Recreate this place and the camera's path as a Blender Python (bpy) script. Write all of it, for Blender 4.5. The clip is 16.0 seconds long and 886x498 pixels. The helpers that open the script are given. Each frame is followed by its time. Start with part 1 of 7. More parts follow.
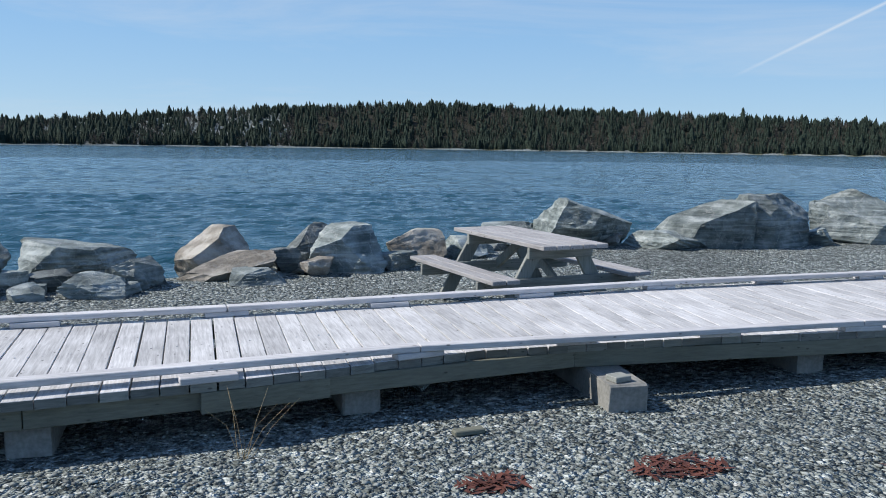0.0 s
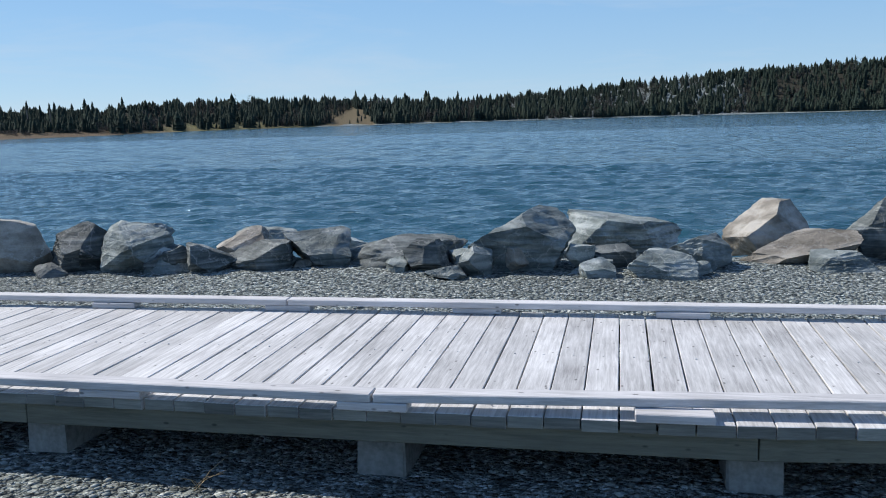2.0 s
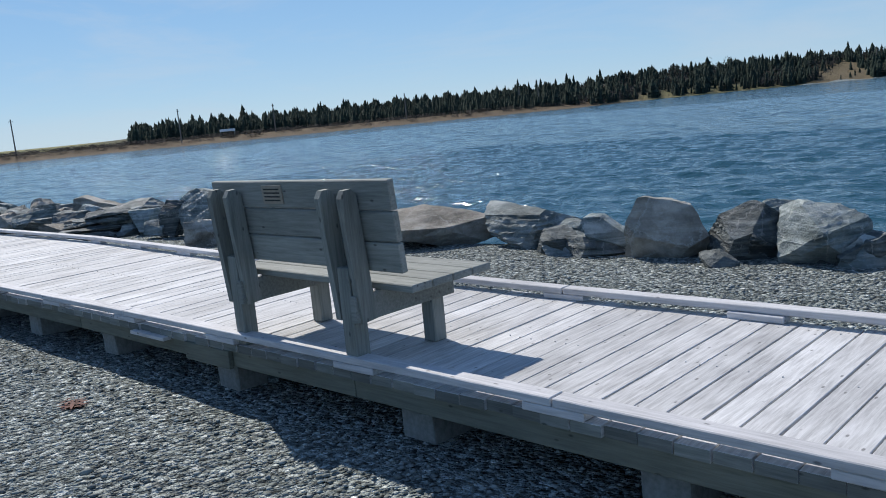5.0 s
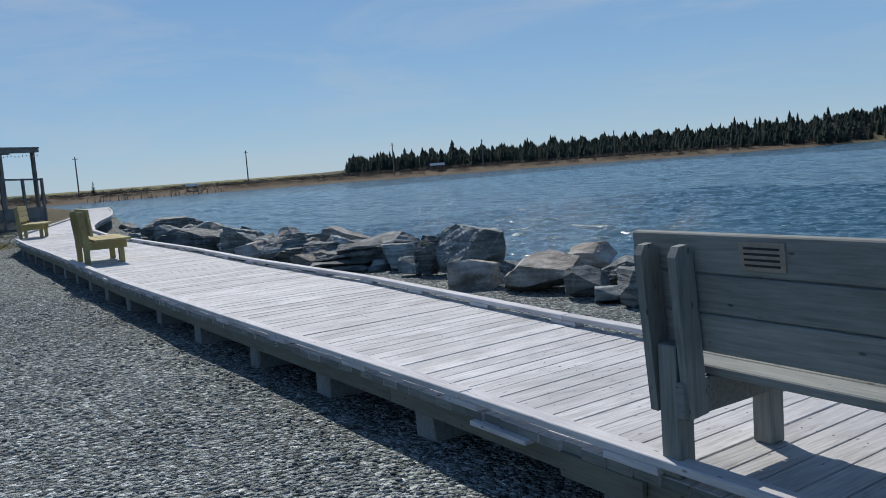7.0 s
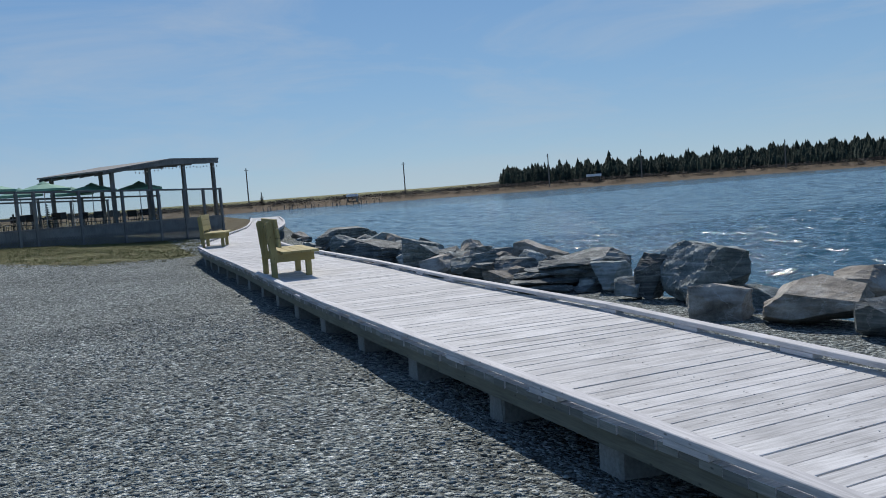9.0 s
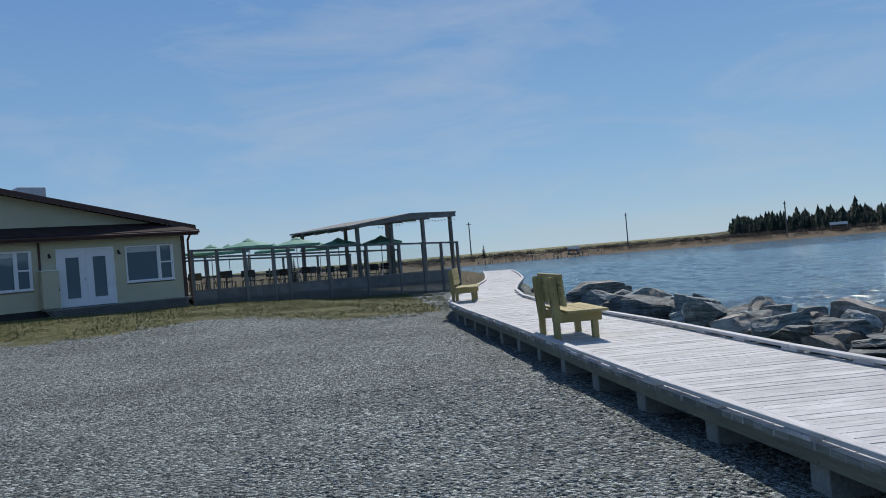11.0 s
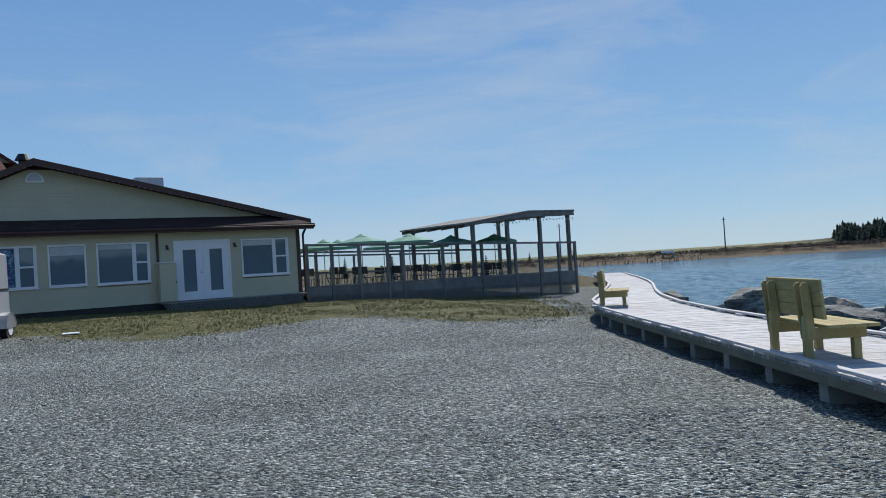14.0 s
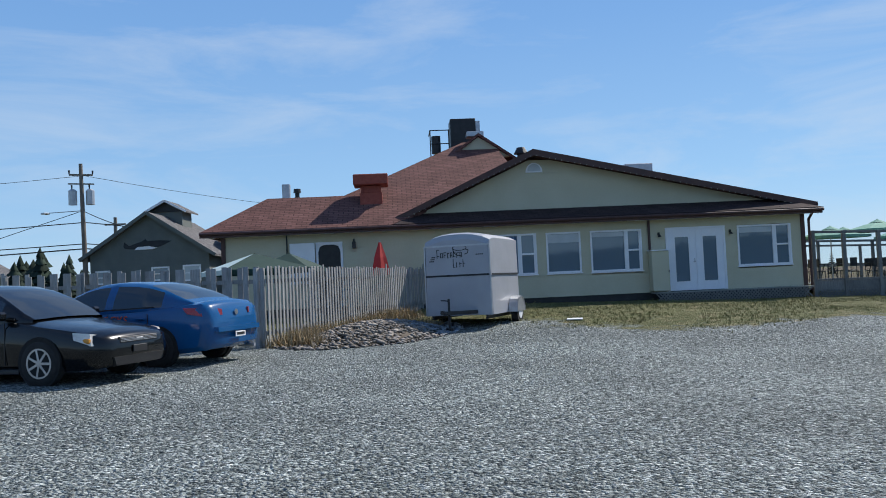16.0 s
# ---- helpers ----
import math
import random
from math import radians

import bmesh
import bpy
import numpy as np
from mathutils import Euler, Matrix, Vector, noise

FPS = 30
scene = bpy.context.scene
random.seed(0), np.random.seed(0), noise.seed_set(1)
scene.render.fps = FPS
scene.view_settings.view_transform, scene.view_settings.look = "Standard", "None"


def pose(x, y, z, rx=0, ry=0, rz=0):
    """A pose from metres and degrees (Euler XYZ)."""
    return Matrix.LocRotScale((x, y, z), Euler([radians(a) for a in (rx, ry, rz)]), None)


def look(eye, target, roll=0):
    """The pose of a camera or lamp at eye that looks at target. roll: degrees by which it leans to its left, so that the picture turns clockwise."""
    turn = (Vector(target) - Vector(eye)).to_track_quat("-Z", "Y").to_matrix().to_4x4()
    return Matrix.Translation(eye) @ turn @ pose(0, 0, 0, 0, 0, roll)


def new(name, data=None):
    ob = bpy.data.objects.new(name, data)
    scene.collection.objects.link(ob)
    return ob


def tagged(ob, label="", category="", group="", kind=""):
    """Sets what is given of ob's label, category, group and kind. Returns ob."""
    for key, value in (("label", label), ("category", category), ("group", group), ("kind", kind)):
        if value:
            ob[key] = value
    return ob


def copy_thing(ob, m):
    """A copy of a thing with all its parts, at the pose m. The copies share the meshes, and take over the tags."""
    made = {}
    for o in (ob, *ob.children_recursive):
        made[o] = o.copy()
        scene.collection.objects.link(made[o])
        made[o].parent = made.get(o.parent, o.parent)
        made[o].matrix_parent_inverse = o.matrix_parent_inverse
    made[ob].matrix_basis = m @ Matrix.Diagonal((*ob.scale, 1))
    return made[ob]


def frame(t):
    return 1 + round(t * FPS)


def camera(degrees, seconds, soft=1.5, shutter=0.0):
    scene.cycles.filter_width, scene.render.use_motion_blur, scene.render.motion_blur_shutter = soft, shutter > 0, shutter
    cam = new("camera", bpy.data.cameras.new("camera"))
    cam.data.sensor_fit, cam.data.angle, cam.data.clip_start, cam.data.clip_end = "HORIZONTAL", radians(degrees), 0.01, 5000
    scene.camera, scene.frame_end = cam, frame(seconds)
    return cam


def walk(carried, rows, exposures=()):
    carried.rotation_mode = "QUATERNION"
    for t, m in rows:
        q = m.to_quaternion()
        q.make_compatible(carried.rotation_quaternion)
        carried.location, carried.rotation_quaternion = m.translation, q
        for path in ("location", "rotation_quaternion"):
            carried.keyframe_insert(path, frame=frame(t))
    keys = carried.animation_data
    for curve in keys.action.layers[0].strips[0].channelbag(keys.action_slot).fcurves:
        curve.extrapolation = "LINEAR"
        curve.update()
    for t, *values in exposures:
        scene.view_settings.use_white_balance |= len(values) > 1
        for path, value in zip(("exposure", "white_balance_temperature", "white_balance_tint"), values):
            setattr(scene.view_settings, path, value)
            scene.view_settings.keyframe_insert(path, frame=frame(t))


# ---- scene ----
cam = camera(56.5, 16.0, soft=0.95)
PATH = [
    (0, (0.053, 0.041, 1.47), (0.673, 1.926, 1.216), 0.9),
    (0.5, (-0.198, 0.306, 1.464), (0.143, 2.258, 1.191), 1.3),
    (1, (-0.47, 0.559, 1.481), (-0.355, 2.532, 1.171), 1.1),
    (1.5, (-0.793, 0.923, 1.429), (-1.006, 2.887, 1.117), -0.8),
    (2, (-1.187, 1.112, 1.419), (-1.607, 3.041, 1.1), -1.6),
    (2.5, (-1.58, 1.278, 1.45), (-2.105, 3.179, 1.119), -1.2),
    (3, (-2.061, 1.461, 1.438), (-2.927, 3.232, 1.105), -2.5),
    (3.5, (-2.535, 1.542, 1.43), (-3.496, 3.263, 1.089), -3.1),
    (4, (-3.013, 1.622, 1.428), (-4.11, 3.258, 1.081), -3.7),
    (4.5, (-3.436, 1.712, 1.449), (-4.708, 3.218, 1.108), -4.7),
    (5, (-3.892, 1.723, 1.457), (-5.269, 3.135, 1.126), -5.3),
    (5.2, (-4.091, 1.744, 1.497), (-5.499, 3.126, 1.164), -5.3),
    (7.3, (-6.106, 1.888, 1.49), (-7.822, 2.896, 1.287), -4.2),
    (7.5, (-6.28, 1.883, 1.495), (-8.011, 2.862, 1.286), -4.2),
    (8, (-6.764, 1.858, 1.506), (-8.504, 2.821, 1.295), -4.1),
    (8.5, (-7.181, 1.89, 1.485), (-8.945, 2.813, 1.293), -4.2),
    (9, (-7.627, 1.85, 1.492), (-9.479, 2.591, 1.34), -4.2),
    (9.5, (-8.105, 1.757, 1.541), (-9.987, 2.427, 1.454), -2.8),
    (10, (-8.534, 1.657, 1.524), (-10.471, 2.154, 1.52), -4.2),
    (10.2, (-8.696, 1.574, 1.528), (-10.646, 2.021, 1.522), -4.6),
    (12.3, (-10.277, 0.754, 1.602), (-12.275, 0.802, 1.683), -3.6),
    (12.5, (-10.395, 0.676, 1.582), (-12.393, 0.726, 1.66), -3.6),
    (13, (-10.79, 0.422, 1.54), (-12.788, 0.482, 1.599), -3.5),
    (13.5, (-11.095, 0.11, 1.558), (-13.094, 0.165, 1.589), -3.6),
    (14, (-11.368, -0.148, 1.614), (-13.367, -0.1, 1.646), -3.5),
    (14.5, (-11.767, -0.488, 1.612), (-13.75, -0.722, 1.715), -3.5),
    (15, (-12.089, -0.889, 1.554), (-14.026, -1.379, 1.635), -3.4),
    (15.5, (-12.483, -1.347, 1.482), (-14.306, -2.17, 1.507), -3.1),
    (16, (-12.87, -1.703, 1.473), (-14.605, -2.695, 1.552), -2.6),
]
EXPOSURE = [(0, 0.33), (1.5, 0.36), (3, 0.22), (5, 0.2), (7.3, -0.12), (10, -0.12), (12.5, -0.06), (14.2, 0.06), (15, 0.15), (16, 0.38)]
walk(cam, [(t, look(eye, target, roll)) for t, eye, target, roll in PATH], EXPOSURE)

# ---- light ----
SUN_WAY = Vector((-1.0, 0.35, 1.0)).normalized()
sun = new("sun", bpy.data.lights.new("sun", "SUN"))
sun.data.energy, sun.data.angle, sun.data.color = 4.2, radians(0.53), (1.0, 0.95, 0.88)
sun.matrix_world = look((0, 0, 60), Vector((0, 0, 60)) - SUN_WAY)

world = bpy.data.worlds.new("sky")
scene.world = world
world.use_nodes = True
wn, wl = world.node_tree.nodes, world.node_tree.links
sky = wn.new("ShaderNodeTexSky")
sky.sky_type, sky.sun_disc = "NISHITA", False
sky.sun_elevation = math.asin(SUN_WAY.z)
sky.sun_rotation = math.atan2(SUN_WAY.x, SUN_WAY.y)
sky.air_density, sky.dust_density, sky.ozone_density = 0.8, 0.0, 4.0
wco = wn.new("ShaderNodeTexCoord")
wmap = wn.new("ShaderNodeMapping")
wmap.inputs["Scale"].default_value = (1.2, 2.2, 9.0)
wmap.inputs["Rotation"].default_value = (0.0, 0.12, 0.5)
cirrus = wn.new("ShaderNodeTexNoise")
cirrus.inputs["Scale"].default_value, cirrus.inputs["Detail"].default_value = 1.6, 7.0
cirrus.inputs["Roughness"].default_value, cirrus.inputs["Distortion"].default_value = 0.62, 0.5
cramp = wn.new("ShaderNodeMapRange")
cramp.inputs["From Min"].default_value, cramp.inputs["From Max"].default_value = 0.47, 0.8
cramp.inputs["To Max"].default_value = 0.5
wmix = wn.new("ShaderNodeMix")
wmix.data_type = "RGBA"
wmix.inputs[7].default_value = (6.4, 7.2, 8.2, 1)
wl.new(wco.outputs["Generated"], wmap.inputs["Vector"])
wl.new(wmap.outputs[0], cirrus.inputs["Vector"])
wl.new(cirrus.outputs["Fac"], cramp.inputs["Value"])
wl.new(cramp.outputs[0], wmix.inputs[0])
sep = wn.new("ShaderNodeSeparateXYZ")
wl.new(wco.outputs["Generated"], sep.inputs[0])
clear = wn.new("ShaderNodeValToRGB")
ce = clear.color_ramp.elements
ce[0].position, ce[0].color = 0.0, (0.47, 0.70, 0.93, 1)
ce[1].position, ce[1].color = 0.6, (0.125, 0.31, 0.72, 1)
e = ce.new(0.12)
e.color = (0.34, 0.61, 0.95, 1)
e = ce.new(0.3)
e.color = (0.225, 0.47, 0.89, 1)
e = ce.new(1.0)
e.color = (0.05, 0.135, 0.37, 1)
wl.new(sep.outputs["Z"], clear.inputs["Fac"])
lift = wn.new("ShaderNodeVectorMath")
lift.operation = "SCALE"
lift.inputs["Scale"].default_value = 9.5
wl.new(clear.outputs["Color"], lift.inputs[0])
haze = wn.new("ShaderNodeMix")
haze.data_type = "RGBA"
haze.inputs[0].default_value = 0.75
wl.new(sky.outputs[0], haze.inputs[6])
wl.new(lift.outputs[0], haze.inputs[7])
wl.new(haze.outputs[2], wmix.inputs[6])
# one thin vapour trail high over the hill
TRAIL_A, TRAIL_B = Vector((0.6177, 0.7812, 0.0902)), Vector((0.7053, 0.6925, 0.1514))
off_line, near_end = wn.new("ShaderNodeVectorMath"), wn.new("ShaderNodeVectorMath")
off_line.operation = near_end.operation = "DOT_PRODUCT"
off_line.inputs[1].default_value, near_end.inputs[1].default_value = TRAIL_A.cross(TRAIL_B).normalized(), TRAIL_B.normalized()
width, dist_line, ends, trail = [wn.new(k) for k in ("ShaderNodeMapRange", "ShaderNodeMath", "ShaderNodeMapRange", "ShaderNodeMath")]
dist_line.operation, trail.operation = "ABSOLUTE", "MULTIPLY"
width.inputs["From Max"].default_value = 0.0026
width.inputs["To Min"].default_value, width.inputs["To Max"].default_value = 0.55, 0.0
ends.inputs["From Min"].default_value, ends.inputs["From Max"].default_value = 0.986, 0.9985
for node in (off_line, near_end):
    wl.new(wco.outputs["Generated"], node.inputs[0])
wl.new(off_line.outputs["Value"], dist_line.inputs[0])
wl.new(dist_line.outputs[0], width.inputs["Value"])
wl.new(near_end.outputs["Value"], ends.inputs["Value"])
wl.new(width.outputs[0], trail.inputs[0])
wl.new(ends.outputs[0], trail.inputs[1])
tmix = wn.new("ShaderNodeMix")
tmix.data_type = "RGBA"
tmix.inputs[7].default_value = (8.0, 8.6, 9.2, 1)
wl.new(trail.outputs[0], tmix.inputs[0])
wl.new(wmix.outputs[2], tmix.inputs[6])
wl.new(tmix.outputs[2], wn["Background"].inputs["Color"])
wn["Background"].inputs["Strength"].default_value = 0.078

# ---- materials ----
def material(name):
    m = bpy.data.materials.new(name)
    m.use_nodes = True
    return m, m.node_tree.nodes, m.node_tree.links, m.node_tree.nodes["Principled BSDF"]


def surface(name, low, high, scale=6.0, rough=0.7, bump=0.2, fine=60.0, stretch=(1, 1, 1), metal=0.0, vary=0.0,
            island=0.0, stain=None, detail=6.0, spec=0.4, depth=0.01, coat=0.0):
    """Two-scale mottled colour with fine relief; vary: spread of brightness from object to object, island: from piece to piece."""
    m, n, l, b = material(name)
    co, mp = n.new("ShaderNodeTexCoord"), n.new("ShaderNodeMapping")
    mp.inputs["Scale"].default_value = stretch
    l.new(co.outputs["Object"], mp.inputs["Vector"])
    big, small = n.new("ShaderNodeTexNoise"), n.new("ShaderNodeTexNoise")
    for node, s in ((big, scale), (small, fine)):
        node.inputs["Scale"].default_value, node.inputs["Detail"].default_value = s, detail
        l.new(mp.outputs[0], node.inputs["Vector"])
    add = n.new("ShaderNodeMath")
    add.operation = "MULTIPLY_ADD"
    add.inputs[1].default_value = 0.5
    l.new(small.outputs["Fac"], add.inputs[0])
    half = n.new("ShaderNodeMath")
    half.operation = "MULTIPLY"
    half.inputs[1].default_value = 0.5
    l.new(big.outputs["Fac"], half.inputs[0])
    l.new(half.outputs[0], add.inputs[2])
    ramp = n.new("ShaderNodeValToRGB")
    ramp.color_ramp.elements[0].position, ramp.color_ramp.elements[1].position = 0.34, 0.66
    ramp.color_ramp.elements[0].color, ramp.color_ramp.elements[1].color = (*low, 1), (*high, 1)
    if stain:
        e = ramp.color_ramp.elements.new(0.5)
        e.color = (*stain, 1)
    l.new(add.outputs[0], ramp.inputs["Fac"])
    out = ramp.outputs["Color"]
    for spread, node, socket in ((vary, "ShaderNodeObjectInfo", "Random"), (island, "ShaderNodeNewGeometry", "Random Per Island")):
        if spread:
            src = n.new(node)
            mr = n.new("ShaderNodeMapRange")
            mr.inputs["To Min"].default_value, mr.inputs["To Max"].default_value = 1 - spread, 1 + spread
            l.new(src.outputs[socket], mr.inputs["Value"])
            mul = n.new("ShaderNodeVectorMath")
            mul.operation = "SCALE"
            l.new(out, mul.inputs[0])
            l.new(mr.outputs[0], mul.inputs["Scale"])
            out = mul.outputs[0]
    l.new(out, b.inputs["Base Color"])
    b.inputs["Roughness"].default_value, b.inputs["Metallic"].default_value = rough, metal
    b.inputs["Specular IOR Level"].default_value = spec
    b.inputs["Coat Weight"].default_value = coat
    b.inputs["Coat Roughness"].default_value = 0.04
    if bump:
        bp = n.new("ShaderNodeBump")
        bp.inputs["Strength"].default_value, bp.inputs["Distance"].default_value = bump, depth
        l.new(add.outputs[0], bp.inputs["Height"])
        l.new(bp.outputs[0], b.inputs["Normal"])
    return m


def glassy(name, tint, rough=0.03, alpha=1.0):
    """Window glass backed by a dark room: a dark gloss; with alpha under 1 partly clear."""
    m, n, l, b = material(name)
    b.inputs["Base Color"].default_value = (*tint, 1)
    b.inputs["Roughness"].default_value = rough
    b.inputs["Specular IOR Level"].default_value = 0.8
    b.inputs["Alpha"].default_value = alpha
    return m


def board_wood(name, low, high, along=1, vary=0.12, rough=0.75):
    """Weathered sawn softwood: long grain along one axis (0 x, 1 y, 2 z), dark checks and knots."""
    m, n, l, b = material(name)
    co, info = n.new("ShaderNodeTexCoord"), n.new("ShaderNodeObjectInfo")
    shift = n.new("ShaderNodeVectorMath")
    shift.operation = "MULTIPLY_ADD"
    shift.inputs[1].default_value = (7.3, 3.1, 5.7)
    l.new(info.outputs["Random"], shift.inputs[0])
    l.new(co.outputs["Object"], shift.inputs[2])
    mp = n.new("ShaderNodeMapping")
    st = [9.0, 9.0, 9.0]
    st[along] = 0.55
    mp.inputs["Scale"].default_value = st
    l.new(shift.outputs[0], mp.inputs["Vector"])
    grain = n.new("ShaderNodeTexNoise")
    grain.inputs["Scale"].default_value, grain.inputs["Detail"].default_value = 7.0, 8.0
    grain.inputs["Roughness"].default_value, grain.inputs["Distortion"].default_value = 0.68, 0.4
    l.new(mp.outputs[0], grain.inputs["Vector"])
    blot = n.new("ShaderNodeTexNoise")
    blot.inputs["Scale"].default_value, blot.inputs["Detail"].default_value = 2.2, 4.0
    l.new(shift.outputs[0], blot.inputs["Vector"])
    knot = n.new("ShaderNodeTexVoronoi")
    mk = n.new("ShaderNodeMapping")
    sk = [3.4, 3.4, 3.4]
    sk[along] = 1.5
    mk.inputs["Scale"].default_value = sk
    l.new(shift.outputs[0], mk.inputs["Vector"])
    l.new(mk.outputs[0], knot.inputs["Vector"])
    kr = n.new("ShaderNodeMapRange")
    kr.inputs["From Min"].default_value, kr.inputs["From Max"].default_value = 0.06, 0.13
    kr.inputs["To Min"].default_value = 0.4
    l.new(knot.outputs["Distance"], kr.inputs["Value"])
    mix = n.new("ShaderNodeMath")
    mix.operation = "MULTIPLY_ADD"
    mix.inputs[1].default_value = 0.65
    hb = n.new("ShaderNodeMath")
    hb.operation = "MULTIPLY"
    hb.inputs[1].default_value = 0.35
    l.new(blot.outputs["Fac"], hb.inputs[0])
    l.new(grain.outputs["Fac"], mix.inputs[0])
    l.new(hb.outputs[0], mix.inputs[2])
    ramp = n.new("ShaderNodeValToRGB")
    ramp.color_ramp.elements[0].position, ramp.color_ramp.elements[1].position = 0.32, 0.62
    ramp.color_ramp.elements[0].color, ramp.color_ramp.elements[1].color = (*low, 1), (*high, 1)
    l.new(mix.outputs[0], ramp.inputs["Fac"])
    mr = n.new("ShaderNodeMapRange")
    mr.inputs["To Min"].default_value, mr.inputs["To Max"].default_value = 1 - vary, 1 + vary
    l.new(info.outputs["Random"], mr.inputs["Value"])
    kk = n.new("ShaderNodeMath")
    kk.operation = "MULTIPLY"
    l.new(mr.outputs[0], kk.inputs[0])
    l.new(kr.outputs[0], kk.inputs[1])
    sc = n.new("ShaderNodeVectorMath")
    sc.operation = "SCALE"
    l.new(ramp.outputs["Color"], sc.inputs[0])
    l.new(kk.outputs[0], sc.inputs["Scale"])
    l.new(sc.outputs[0], b.inputs["Base Color"])
    b.inputs["Roughness"].default_value, b.inputs["Specular IOR Level"].default_value = rough, 0.25
    bp = n.new("ShaderNodeBump")
    bp.inputs["Strength"].default_value, bp.inputs["Distance"].default_value = 0.45, 0.004
    l.new(mix.outputs[0], bp.inputs["Height"])
    l.new(bp.outputs[0], b.inputs["Normal"])
    return m


M_DECK = board_wood("deck_wood", (0.27, 0.265, 0.262), (0.64, 0.635, 0.63), 1, 0.12)
# weathered greenish end grain, with the shade on the front faces put in too
M_DECK_END = board_wood("shaded_deck_end_grain", (0.09, 0.10, 0.09), (0.235, 0.245, 0.225), 0, 0.28)
M_KERB = board_wood("kerb_wood", (0.34, 0.335, 0.335), (0.62, 0.61, 0.615), 0, 0.08)
M_RIM = board_wood("treated_rim_wood", (0.095, 0.10, 0.078), (0.19, 0.195, 0.155), 0, 0.15)
M_GREY = board_wood("grey_weathered_wood", (0.13, 0.14, 0.125), (0.30, 0.31, 0.285), 0, 0.12)
M_GREYZ = board_wood("grey_upright_wood", (0.12, 0.13, 0.115), (0.28, 0.29, 0.265), 2, 0.12)
M_PICNIC = board_wood("silvered_table_wood", (0.20, 0.195, 0.19), (0.44, 0.425, 0.42), 1, 0.14)
M_NEW = board_wood("yellow_green_treated_wood", (0.27, 0.22, 0.09), (0.44, 0.37, 0.17), 0, 0.08)
M_NEWZ = board_wood("yellow_green_treated_post", (0.25, 0.21, 0.09), (0.40, 0.34, 0.16), 2, 0.08)
M_CONC = surface("old_concrete", (0.17, 0.17, 0.155), (0.33, 0.325, 0.30), 5, 0.9, 0.5, 45, vary=0.1)
M_PATIO = board_wood("patio_grey_wood", (0.10, 0.10, 0.10), (0.22, 0.22, 0.21), 2, 0.15)
M_FENCE = board_wood("silver_fence_wood", (0.17, 0.17, 0.17), (0.36, 0.36, 0.35), 2, 0.15)
M_SIDING = surface("cream_vinyl_siding", (0.46, 0.43, 0.30), (0.54, 0.51, 0.37), 1.2, 0.55, 0.05, 40)
M_BROWN = surface("brown_painted_trim", (0.055, 0.026, 0.022), (0.09, 0.042, 0.034), 4, 0.5, 0.05, 50)
M_WHITE = surface("white_painted_trim", (0.72, 0.73, 0.75), (0.82, 0.83, 0.84), 3, 0.45, 0.03, 60)
M_DOOR = surface("white_door_paint", (0.70, 0.72, 0.76), (0.80, 0.81, 0.84), 2, 0.4, 0.03, 60)
# base lifted to a dull blue, painting some reflected sky into the panes
M_GLASS = glassy("window_glass", (0.13, 0.18, 0.22))
M_DARK = surface("black_metal", (0.012, 0.012, 0.013), (0.03, 0.03, 0.032), 5, 0.5, 0.1, 60)
M_STEEL = surface("galvanised_steel", (0.38, 0.39, 0.41), (0.52, 0.53, 0.55), 6, 0.42, 0.05, 60, metal=0.7)
M_BLIND = surface("pale_window_blind", (0.42, 0.46, 0.48), (0.56, 0.60, 0.62), 3, 0.7, 0.05, 60)
M_RED = surface("red_painted_brick_chimney", (0.22, 0.045, 0.03), (0.36, 0.085, 0.055), 7, 0.7, 0.4, 40)
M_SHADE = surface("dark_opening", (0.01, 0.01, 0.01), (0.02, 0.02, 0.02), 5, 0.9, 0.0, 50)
# lightened green: sun shining through the cloth is put into the colour
M_CANVAS = surface("backlit_green_canvas", (0.13, 0.30, 0.22), (0.19, 0.40, 0.30), 3, 0.8, 0.1, 80)
M_CANVAS_DARK = surface("dark_green_canvas", (0.008, 0.034, 0.026), (0.016, 0.05, 0.038), 3, 0.8, 0.1, 80)
M_CANVAS_RED = surface("red_canvas", (0.42, 0.02, 0.02), (0.55, 0.04, 0.035), 3, 0.75, 0.1, 80)
M_RUBBER = surface("tyre_rubber", (0.012, 0.012, 0.012), (0.03, 0.03, 0.03), 8, 0.85, 0.2, 60)


def clear_panel(name):
    m, n, l, b = material(name)
    tr, gl, mx = n.new("ShaderNodeBsdfTransparent"), n.new("ShaderNodeBsdfGlossy"), n.new("ShaderNodeMixShader")
    tr.inputs[0].default_value = (0.86, 0.9, 0.92, 1)
    gl.inputs["Roughness"].default_value = 0.08
    fr = n.new("ShaderNodeFresnel")
    fr.inputs["IOR"].default_value = 1.45
    l.new(fr.outputs[0], mx.inputs[0])
    l.new(tr.outputs[0], mx.inputs[1])
    l.new(gl.outputs[0], mx.inputs[2])
    l.new(mx.outputs[0], n["Material Output"].inputs["Surface"])
    return m


M_CLEAR = clear_panel("clear_acrylic")


